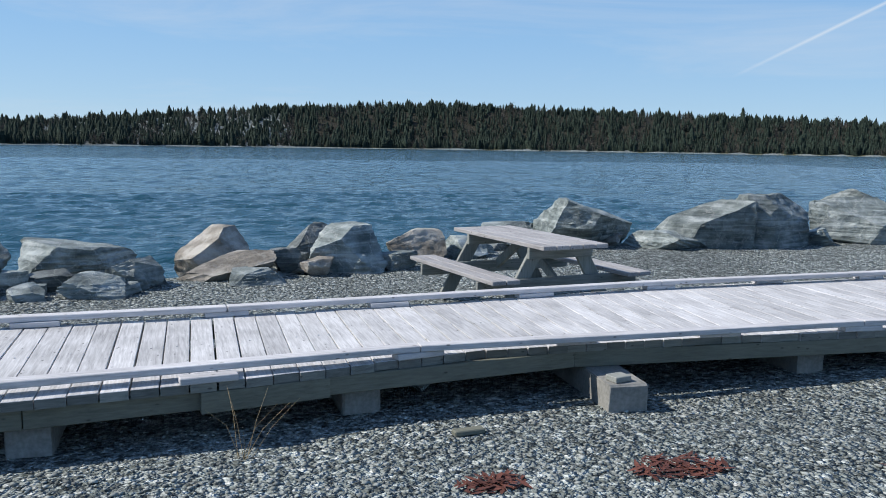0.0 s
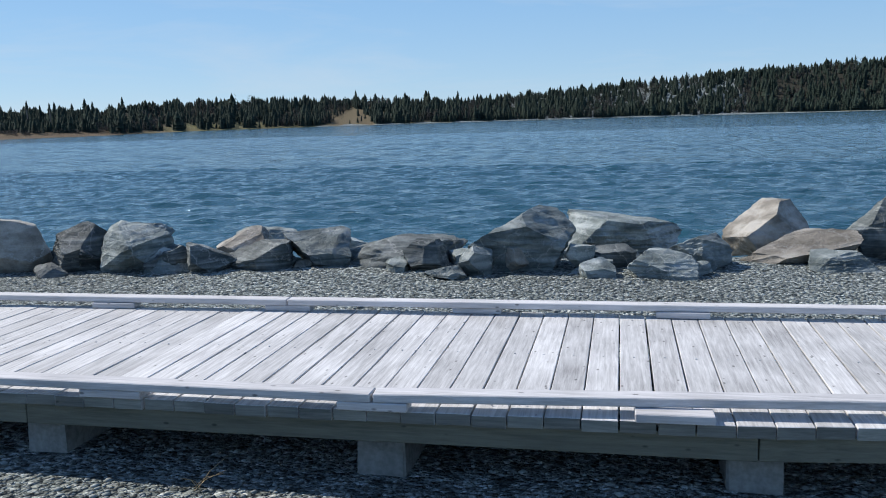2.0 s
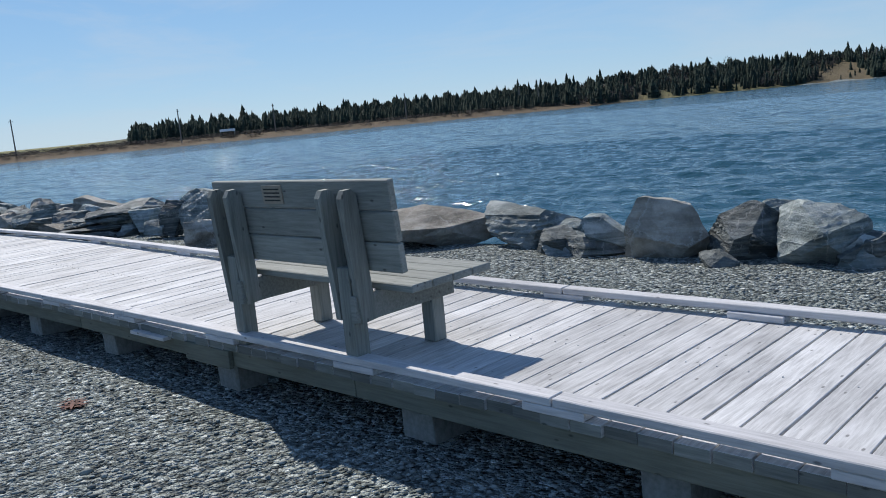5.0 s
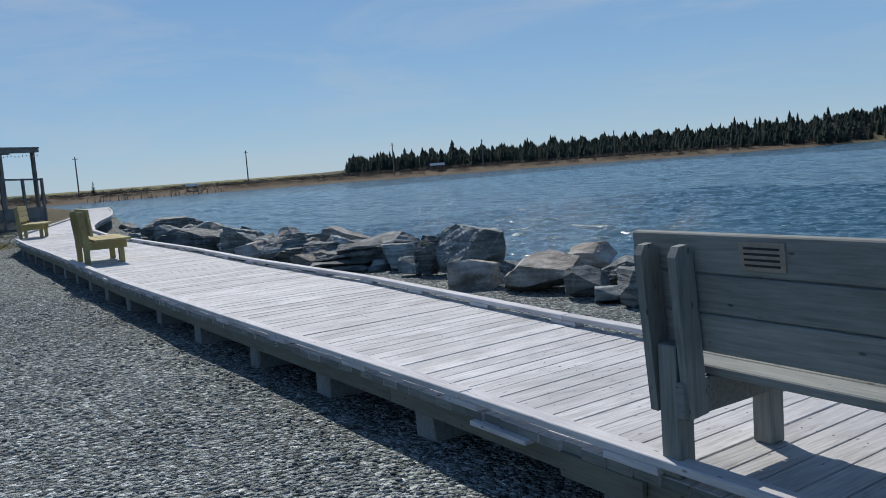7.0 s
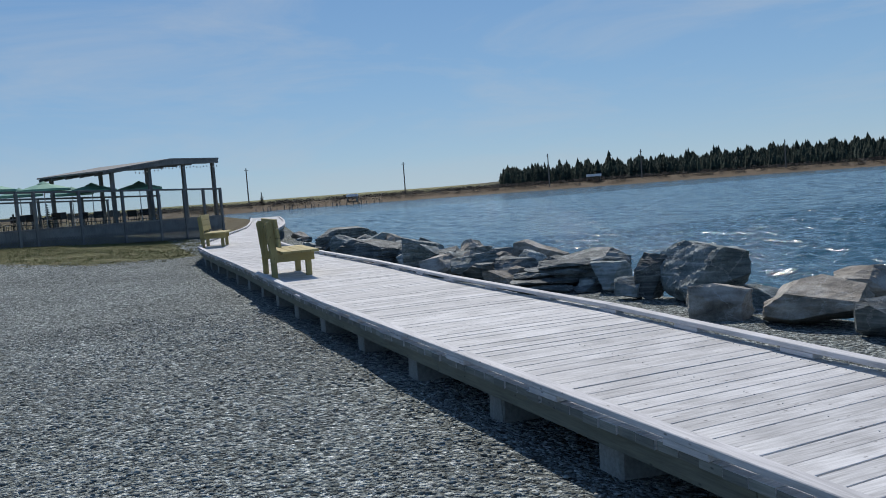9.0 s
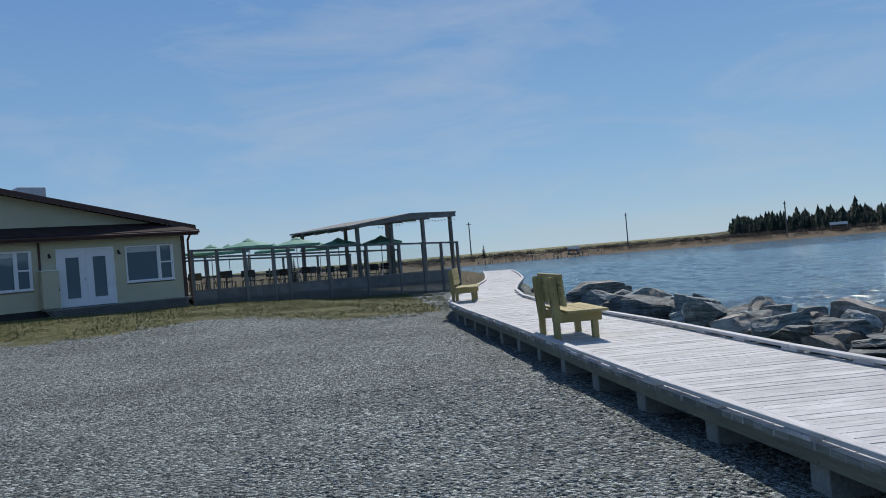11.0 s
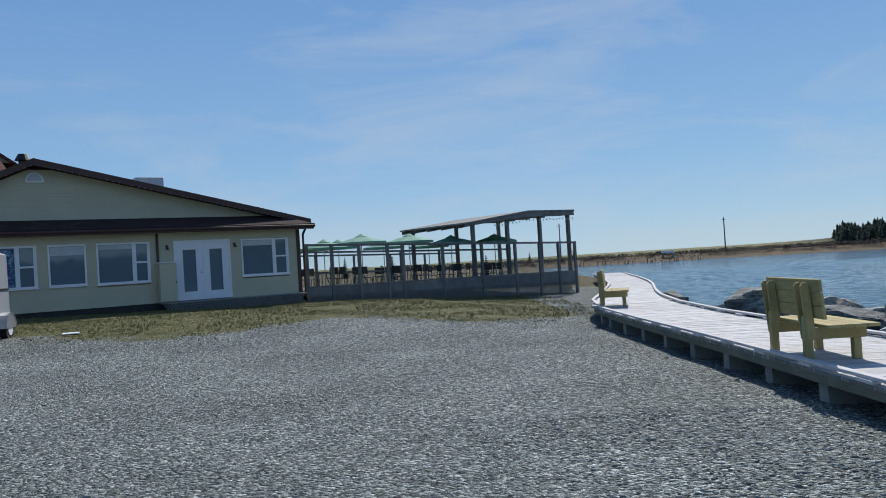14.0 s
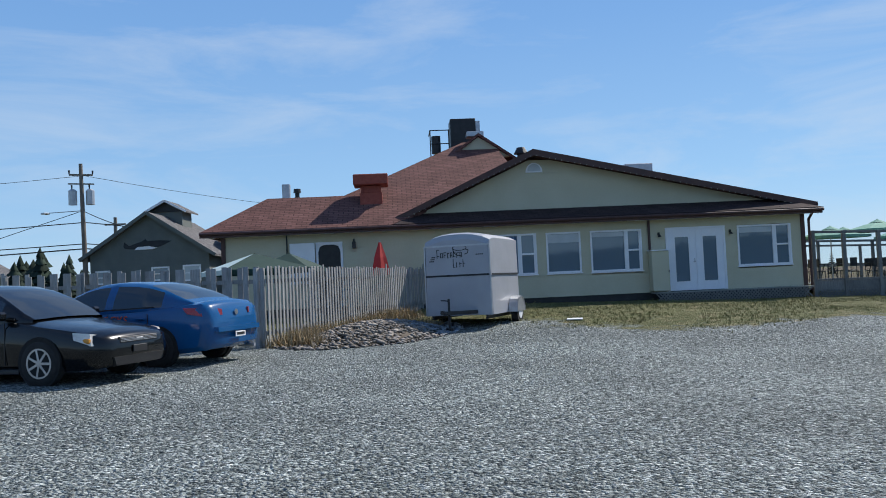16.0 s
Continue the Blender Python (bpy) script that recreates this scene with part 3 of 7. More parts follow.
def swell(x, y):
    """Short wind chop; each wave length only where the sheet is fine enough to carry it, the long ones only far out."""
    cell = np.maximum(np.interp(x, WX[:-1], np.diff(WX)), np.interp(y, WY[:-1], np.diff(WY)))
    wr = np.random.default_rng(17)
    z = np.zeros_like(x)
    warp = 0.8 * np.sin(0.23 * x + 0.11 * y) + 0.7 * np.sin(0.13 * x - 0.29 * y)
    for length, amp in WAVES:
        part_z = np.zeros_like(x)
        for _ in range(6):
            a = radians(250 + wr.normal(0, 34))
            k = 2 * math.pi / (length * wr.uniform(0.8, 1.25))
            part_z += 0.9 * (np.exp(np.sin(k * (math.cos(a) * x + math.sin(a) * y) + warp * wr.uniform(0.6, 1.6) + wr.uniform(0, 6.28))) - 1.27)
        fine = ease(length * 0.5, length * 0.28, cell)
        far_out = ease(length * 2, length * 14, np.hypot(x + 4, y - 4)) if length > 3 else 1.0
        z += amp * 0.62 * part_z * fine * far_out
    return WATER_Z + z


me, verts = sheet("water", WX, WY, swell)
me.materials.append(M_WATER)
tagged(new("water", me), "choppy blue-green sea inlet under a breeze", "water", kind="structure")


# ---- far woods ----
def spruce_shape(r, tiers=6, points=9):
    vs, fs = [], []
    for k in range(tiers):
        a = k / tiers
        z0, top = 0.06 + 0.86 * a, 0.06 + 0.86 * a + 0.94 / tiers * 1.55
        rad = 0.27 * (1 - a) ** 0.75 + 0.02
        base = len(vs)
        vs.append((0, 0, min(top, 1.0)))
        for i in range(points):
            t = 2 * math.pi * (i + 0.5 * (k % 2)) / points
            q = rad * (1.0 if i % 2 else 0.62) * r.uniform(0.75, 1.2)
            vs.append((q * math.cos(t), q * math.sin(t), z0 - 0.03 * r.random()))
        fs += [(base, base + 1 + i, base + 1 + (i + 1) % points) for i in range(points)]
    return np.array(vs), fs


def bare_shape(r, twigs=46):
    vs, fs = [], []
    for _ in range(twigs):
        h = r.uniform(0.15, 1.0)
        rad = 0.34 * math.sqrt(max(0.05, 1 - (h - 0.55) ** 2 * 3.5)) * r.uniform(0.2, 1)
        t = r.uniform(0, 6.28)
        c = np.array((rad * math.cos(t), rad * math.sin(t), h))
        k = len(vs)
        for _ in range(3):
            vs.append(tuple(c + r.normal(0, 0.055, 3)))
        fs.append((k, k + 1, k + 2))
    return np.array(vs), fs


def scatter_stuff(name, shapes, places, mat, label, category):
    """places: x, y, z, width scale, height, turn. One mesh of many."""
    allv, allf, k = [], [], 0
    for n_, (x, y, z, w, h, t) in enumerate(places):
        v, f = shapes[n_ % len(shapes)]
        c, s = math.cos(t), math.sin(t)
        p = np.stack([(v[:, 0] * c - v[:, 1] * s) * w + x, (v[:, 0] * s + v[:, 1] * c) * w + y, v[:, 2] * h + z], 1)
        allv.append(p)
        allf.append(np.array(f) + k)
        k += len(v)
    v, f = np.concatenate(allv), np.concatenate(allf)
    me = bpy.data.meshes.new(name)
    me.vertices.add(len(v))
    me.vertices.foreach_set("co", v.ravel())
    w = f.shape[1]
    me.loops.add(len(f) * w)
    me.loops.foreach_set("vertex_index", f.ravel().astype(np.int32))
    me.polygons.add(len(f))
    me.polygons.foreach_set("loop_start", np.arange(0, len(f) * w, w, dtype=np.int32))
    me.update()
    me.validate()
    me.materials.append(mat)
    return tagged(new(name, me), label, category, kind="stuff")


M_SPRUCE = surface("spruce_green", (0.014, 0.024, 0.019), (0.034, 0.048, 0.036), 0.12, 0.9, 0.0, 2.0, island=0.35, spec=0.1)
M_BARE = surface("bare_twigs", (0.055, 0.050, 0.044), (0.105, 0.094, 0.082), 0.1, 0.95, 0.0, 2.0, island=0.3, spec=0.1)
shapes = [spruce_shape(rng) for _ in range(6)]
bare = [bare_shape(rng) for _ in range(5)]
spruces, bares = [], []
while len(spruces) < 21000:
    az = rng.uniform(-62, 64)
    if az < 32:
        p = 3 + 95 * rng.random() ** 1.3
        if 15.6 + 0.7 * math.sin(p * 0.13) < az < 19.3 + 0.6 * math.sin(p * 0.17 + 2) and p < 44 + 14 * math.sin(az * 2.6) and rng.random() < 0.97:
            continue
        if 22.5 < az < 30 and p < 24 and math.sin(az * 4.3) > -0.2 and rng.random() < 0.9:
            continue
    else:
        p = rng.uniform(float(np.interp(az, (32, 44), (5, 20))), 105)
    r = lerp_table(FAR_SHORE, az) + p
    x, y = -6 - r * math.sin(radians(az)), 2 + r * math.cos(radians(az))
    z = float(land(x, y)) - 0.4
    stand = 1.0 + 0.16 * math.sin(az * 3.7) + 0.12 * math.sin(az * 9.1 + 1.0) + 0.08 * math.sin(az * 23.0)
    hgt = (2.2 + 3.0 * rng.random() ** 1.4) * stand * float(np.interp(az, (26, 40, 52, 63), (1.0, 0.8, 0.88, 1.0))) * (1.45 if rng.random() < 0.04 else 1.0)
    clump = math.sin(az * 2.1) + math.sin(az * 0.63 + p * 0.05) + rng.normal(0, 0.5)
    if clump > 0.55 and az < 34:
        bares.append((x, y, z, hgt * rng.uniform(0.7, 1.0), hgt * 0.72, rng.uniform(0, 6.28)))
        if rng.random() < 0.6:
            continue
    spruces.append((x, y, z, hgt * rng.uniform(0.7, 1.35), hgt, rng.uniform(0, 6.28)))
for _ in range(2200):
    az, p = rng.uniform(31, 93), rng.uniform(5, 34)
    r = lerp_table(FAR_SHORE, az) + p
    x, y = -6 - r * math.sin(radians(az)), 2 + r * math.cos(radians(az))
    h = rng.uniform(0.4, 1.3)
    bares.append((x, y, float(land(x, y)) - 0.15, h * 3.5, h, rng.uniform(0, 6.28)))
scatter_stuff("far_spruce_woods", shapes, spruces, M_SPRUCE, "dense dark spruce forest on the far shore", "forest")
scatter_stuff("far_bare_thicket", bare, bares, M_BARE, "grey-brown leafless trees among the far spruces", "forest")


def spruce(x, y, h, label):
    g = Geo()
    t = thing("spruce_tree", label, "tree", pose(x, y, at_ground(x, y) - 0.1))
    g.tube((0, 0, 0), (0, 0, h * 0.9), h * 0.02, h * 0.004, 7)
    part("trunk", g, M_BROWN, t)
    c = Geo()
    for k in range(11):
        a = k / 11
        for i in range(13):
            th = 6.283 * i / 13 + k * 0.4 + rng.uniform(-0.2, 0.2)
            ln = h * (0.26 * (1 - a) + 0.02) * rng.uniform(0.7, 1.15)
            z = h * (0.08 + 0.88 * a)
            d = Vector((math.cos(th), math.sin(th), 0))
            s = Vector((-d.y, d.x, 0)) * ln * 0.28
            tip = Vector((0, 0, z - ln * 0.25)) + d * ln
            mid = Vector((0, 0, z - ln * 0.05)) + d * ln * 0.55
            c.add([(0, 0, z + h * 0.05), mid + s, tip, mid - s], [(0, 1, 2), (0, 2, 3)])
    part("crown", c, M_SPRUCE, t)
    return t


for x, y, h in ((-242, 42, 4.2), (-246, 30, 3.6), (-93, 6, 2.6), (-86, -3, 2.4), (-104, -9, 2.6)):
    spruce(x, y, h, "young dark green spruce alone on the low shore")

# ---- boardwalk ----
DECK_Z = 0.225
STATIONS = [((12.5, 3.5), (12.3, 6.1)), ((8, 4.05), (8.1, 6.3)), ((4.74, 4.44), (5.0, 6.35)), ((3.2, 4.58), (3.47, 6.26)), ((1.84, 4.62), (1.9, 6.1)),
            ((0.3, 4.35), (0.35, 6.03)), ((-0.7, 4.26), (-0.7, 5.98)), ((-2, 4.23), (-2, 5.99)), ((-5.3, 4.23), (-5.3, 5.87)), ((-10.2, 4.15), (-10.3, 5.9))]
STATIONS += [((-14.6, 4.02), (-14.5, 6.1)), ((-18, 3.95), (-18, 6.0)), ((-22.5, 4.03), (-22, 6.1)), ((-27.6, 4.0), (-27.4, 5.95)), ((-30.5, 4.0), (-30.3, 6.1)),
             ((-33, 4.2), (-32.6, 6.3)), ((-35, 4.6), (-34.6, 6.6)), ((-38.5, 5.6), (-38.2, 7.4)), ((-46, 7.6), (-45.5, 9.3)), ((-53.7, 9.0), (-53.4, 10.8)), ((-66, 11), (-65.6, 12.8))]
run = [0.0]
for (a, b_), (c, d) in zip(STATIONS, STATIONS[1:]):
    run.append(run[-1] + (((Vector(a) + Vector(b_)) - (Vector(c) + Vector(d))) / 2).length)


def station(s):
    near = Vector([np.interp(s, run, [st[0][k] for st in STATIONS]) for k in (0, 1)])
    far = Vector([np.interp(s, run, [st[1][k] for st in STATIONS]) for k in (0, 1)])
    return near, far


boardwalk = thing("boardwalk", "low sun-bleached timber boardwalk with raised kerb rails beside the gravel", "boardwalk", pose(0, 0, 0), kind="structure")
PITCH, GAP = 0.1465, 0.0055
count = int(run[-1] / PITCH)
far_boards = Geo()
brng = np.random.default_rng(3)
for k in range(count):
    s0 = k * PITCH
    gap = GAP + (0.0 if brng.random() > 0.3 else brng.uniform(0.002, 0.008))
    (n0, f0), (n1, f1) = station(s0 + gap / 2), station(s0 + PITCH - gap / 2)
    w = (f0 - n0).normalized()
    jn, jf = brng.normal(0, 0.006), brng.normal(0, 0.008)
    n0, n1, f0, f1 = n0 + w * jn, n1 + w * jn, f0 + w * jf, f1 + w * jf
    z = DECK_Z + brng.normal(0, 0.0012)
    t, c = 0.05, 0.0025
    side = (n1 - n0).normalized() * c
    vs = [(*n0, z - t), (*n1, z - t), (*f1, z - t), (*f0, z - t), (*n0, z - c), (*n1, z - c), (*f1, z - c), (*f0, z - c),
          (*(n0 + side + w * c), z), (*(n1 - side + w * c), z), (*(f1 - side - w * c), z), (*(f0 + side - w * c), z)]
    fs = [(3, 2, 1, 0), (0, 1, 5, 4), (1, 2, 6, 5), (2, 3, 7, 6), (3, 0, 4, 7), (4, 5, 9, 8), (5, 6, 10, 9), (6, 7, 11, 10), (7, 4, 8, 11), (8, 9, 10, 11)]
    if 7.0 > n0.x > -34.0:
        g = Geo()
        g.add(vs, fs)
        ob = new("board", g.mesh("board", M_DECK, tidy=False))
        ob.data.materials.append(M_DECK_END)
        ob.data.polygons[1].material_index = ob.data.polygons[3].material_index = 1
        ob.parent = boardwalk
    else:
        far_boards.add(vs, fs)
tagged(part("far_boards", far_boards, M_DECK, boardwalk), kind="stuff")

nails = Geo()
for k in range(int(18.5 / PITCH)):
    s0 = (k + 0.5) * PITCH + 7
    n0, f0 = station(s0)
    w = (f0 - n0).normalized()
    al = Vector((w.y, -w.x))
    for q in (0.12, (f0 - n0).length / 2, (f0 - n0).length - 0.12):
        for e in (-0.035, 0.035):
            p = n0 + w * (q + brng.normal(0, 0.004)) + al * e
            nails.tube((*p, DECK_Z - 0.01), (*p, DECK_Z + 0.0025), 0.0045, sides=6)
tagged(part("nail_heads", nails, M_STEEL, boardwalk), kind="stuff")


def rail_run(edge, s0, s1, inset, name, z0, z1, wide, mat, ch=0.004, label=""):
    """A straight length of timber along one edge (0 near, 1 far) of the walk."""
    pts = []
    for s in (s0, s1):
        n_, f_ = station(s)
        w = (f_ - n_).normalized()
        pts.append((n_ + w * inset) if edge == 0 else (f_ - w * inset))
    g = Geo()
    g.beam((*pts[0], (z0 + z1) / 2), (*pts[1], (z0 + z1) / 2), wide, z1 - z0, ch)
    return part(name, g, mat, boardwalk, label)


for edge in (0, 1):
    s, first = 1.2, True
    while s < run[-1] - 4:
        length = 3.62 if s < 48 else 3.0
        e = s + length
        for st in (7.72, 11.0):
            if edge == 0 and s < st < e:
                e = st
        rail_run(edge, s + 0.004, e - 0.004, 0.028, "kerb_rail", DECK_Z + 0.039, DECK_Z + 0.076, 0.092, M_KERB)
        k = max(2, round((e - s) / 1.2))
        for i in range(k):
            a = s + (e - s) * i / k - 0.15
            rail_run(edge, max(a, 0.2), a + 0.3, 0.026, "kerb_spacer", DECK_Z + 0.0015, DECK_Z + 0.0375, 0.089, M_KERB)
        s = e
    s = 0.3
    while s < run[-1] - 3.5:
        e = s + 3.2
        rail_run(edge, s, e - 0.004, 0.05, "rim_joist", DECK_Z - 0.155, DECK_Z - 0.0515, 0.042, M_RIM, 0.003)
        s = e
for q in (0.9,):
    s = 0.3
    while s < run[-1] - 3.5:
        rail_run(0, s, s + 3.19, q, "centre_joist", DECK_Z - 0.155, DECK_Z - 0.0515, 0.042, M_RIM, 0.003)
        s += 3.2
# a short doubled length of rim below the joint of two bays
rail_run(0, 11.55, 12.25, 0.012, "splice_plate", DECK_Z - 0.165, DECK_Z - 0.052, 0.03, M_RIM, 0.003)
rail_run(0, 20.6, 21.1, 0.01, "splice_plate", DECK_Z - 0.165, DECK_Z - 0.052, 0.03, M_RIM, 0.003)
rail_run(0, 21.3, 21.75, -0.01, "loose_offcut", DECK_Z - 0.07, DECK_Z - 0.045, 0.06, M_KERB, 0.003)


def footing(x, y, wide, deep, turn=0.0):
    z = at_ground(x, y)
    g = Geo()
    g.box(-wide / 2, wide / 2, 0, deep, z - 0.15, DECK_Z - 0.157, 0.012)
    for i, v in enumerate(g.v):
        g.v[i] = tuple(Vector(v) + Vector((rng.normal(0, 0.005), rng.normal(0, 0.005), 0)))
    ob = part("concrete_footing", g, M_CONC, boardwalk)
    ob.matrix_local = pose(x, y, 0, 0, 0, turn)


for x in (7.4, 5.9, 4.3, 1.07, -0.65, -2.2, -3.85, -5.4, -6.72, -8.4, -10.0, -11.4, -12.75, -14.3, -15.8, -17.3, -18.8, -20.3, -21.8, -23.3, -24.8, -26.3, -27.8, -29.3, -30.8, -32.3):
    near = [np.interp(-x, [-st[0][0] for st in STATIONS], [st[0][1] for st in STATIONS])][0]
    footing(x, near + 0.13, 0.225, 1.5)
# one footing stands proud of the walk, with a chip of timber on it
footing(2.6, 4.2, 0.26, 1.9, -6)
g = Geo()
g.box(-0.06, 0.06, -0.05, 0.05, 0, 0.035, 0.004)
solid("timber_shim", g, M_GREY, "small grey timber offcut on the concrete footing", "wood block", m=pose(2.58, 4.3, DECK_Z - 0.156, 0, 0, 12))


# ---- boulders ----
def rock_material(name, low, mid, high, lines=14.0):
    m, n, l, b = material(name)
    co, info = n.new("ShaderNodeTexCoord"), n.new("ShaderNodeObjectInfo")
    sh = n.new("ShaderNodeVectorMath")
    sh.operation = "MULTIPLY_ADD"
    sh.inputs[1].default_value = (9, 5, 7)
    l.new(info.outputs["Random"], sh.inputs[0])
    l.new(co.outputs["Object"], sh.inputs[2])
    no = n.new("ShaderNodeTexNoise")
    no.inputs["Scale"].default_value, no.inputs["Detail"].default_value, no.inputs["Roughness"].default_value = 2.6, 11, 0.7
    l.new(sh.outputs[0], no.inputs["Vector"])
    mp = n.new("ShaderNodeMapping")
    mp.inputs["Scale"].default_value, mp.inputs["Rotation"].default_value = (1.2, 1.2, lines), (0.5, 0.35, 0)
    l.new(sh.outputs[0], mp.inputs["Vector"])
    st = n.new("ShaderNodeTexNoise")
    st.inputs["Scale"].default_value, st.inputs["Detail"].default_value, st.inputs["Distortion"].default_value = 1.0, 6, 0.8
    l.new(mp.outputs[0], st.inputs["Vector"])
    ma = n.new("ShaderNodeMath")
    ma.operation = "MULTIPLY_ADD"
    ma.inputs[1].default_value = 0.45
    l.new(st.outputs["Fac"], ma.inputs[0])
    hf = n.new("ShaderNodeMath")
    hf.operation = "MULTIPLY"
    hf.inputs[1].default_value = 0.55
    l.new(no.outputs["Fac"], hf.inputs[0])
    l.new(hf.outputs[0], ma.inputs[2])
    ramp = n.new("ShaderNodeValToRGB")
    el = ramp.color_ramp.elements
    el[0].position, el[0].color = 0.38, (*low, 1)
    el[1].position, el[1].color = 0.61, (*high, 1)
    e = el.new(0.5)
    e.color = (*mid, 1)
    l.new(ma.outputs[0], ramp.inputs["Fac"])
    # pale quartz veins
    vn = n.new("ShaderNodeTexVoronoi")
    vn.feature = "DISTANCE_TO_EDGE"
    vn.inputs["Scale"].default_value = 1.7
    dist = n.new("ShaderNodeVectorMath")
    dist.operation = "MULTIPLY_ADD"
    dist.inputs[1].default_value = (0.5, 0.5, 0.5)
    l.new(no.outputs["Color"], dist.inputs[0])
    l.new(sh.outputs[0], dist.inputs[2])
    l.new(dist.outputs[0], vn.inputs["Vector"])
    vr_ = n.new("ShaderNodeMapRange")
    vr_.inputs["From Min"].default_value, vr_.inputs["From Max"].default_value = 0.004, 0.016
    vr_.inputs["To Min"].default_value, vr_.inputs["To Max"].default_value = 0.4, 0.0
    l.new(vn.outputs["Distance"], vr_.inputs["Value"])
    mx = n.new("ShaderNodeMix")
    mx.data_type = "RGBA"
    mx.inputs[7].default_value = (0.5, 0.5, 0.47, 1)
    l.new(vr_.outputs[0], mx.inputs[0])
    l.new(ramp.outputs["Color"], mx.inputs[6])
    mr = n.new("ShaderNodeMapRange")
    mr.inputs["To Min"].default_value, mr.inputs["To Max"].default_value = 0.8, 1.2
    l.new(info.outputs["Random"], mr.inputs["Value"])
    sc = n.new("ShaderNodeVectorMath")
    sc.operation = "SCALE"
    l.new(mx.outputs[2], sc.inputs[0])
    l.new(mr.outputs[0], sc.inputs["Scale"])
    l.new(sc.outputs[0], b.inputs["Base Color"])
    b.inputs["Roughness"].default_value, b.inputs["Specular IOR Level"].default_value = 0.75, 0.3
    bp = n.new("ShaderNodeBump")
    bp.inputs["Strength"].default_value, bp.inputs["Distance"].default_value = 1.0, 0.06
    chip = n.new("ShaderNodeTexVoronoi")
    chip.inputs["Scale"].default_value = 9.0
    l.new(dist.outputs[0], chip.inputs["Vector"])
    grit = n.new("ShaderNodeTexNoise")
    grit.inputs["Scale"].default_value, grit.inputs["Detail"].default_value, grit.inputs["Roughness"].default_value = 22.0, 6, 0.75
    l.new(sh.outputs[0], grit.inputs["Vector"])
    rough1, rough2 = n.new("ShaderNodeMath"), n.new("ShaderNodeMath")
    rough1.operation = rough2.operation = "MULTIPLY_ADD"
    rough1.inputs[1].default_value, rough2.inputs[1].default_value = 0.28, 0.22
    l.new(chip.outputs["Distance"], rough1.inputs[0])
    l.new(ma.outputs[0], rough1.inputs[2])
    l.new(grit.outputs["Fac"], rough2.inputs[0])
    l.new(rough1.outputs[0], rough2.inputs[2])
    l.new(rough2.outputs[0], bp.inputs["Height"])
    l.new(bp.outputs[0], b.inputs["Normal"])
    return m


M_SLATE = rock_material("grey_green_slate", (0.075, 0.094, 0.092), (0.20, 0.232, 0.226), (0.41, 0.445, 0.435))
M_TAN = rock_material("rusty_tan_stone", (0.11, 0.098, 0.08), (0.28, 0.255, 0.215), (0.48, 0.45, 0.40), 5.0)
M_DKSLATE = rock_material("dark_slate", (0.045, 0.054, 0.052), (0.115, 0.13, 0.127), (0.25, 0.27, 0.262), 22.0)
ROCKS = {"slate": (M_SLATE, "grey-green angular slate boulder on the shore"), "tan": (M_TAN, "rusty tan boulder with a rough broken face"), "dark": (M_DKSLATE, "dark layered slate boulder on the shore")}


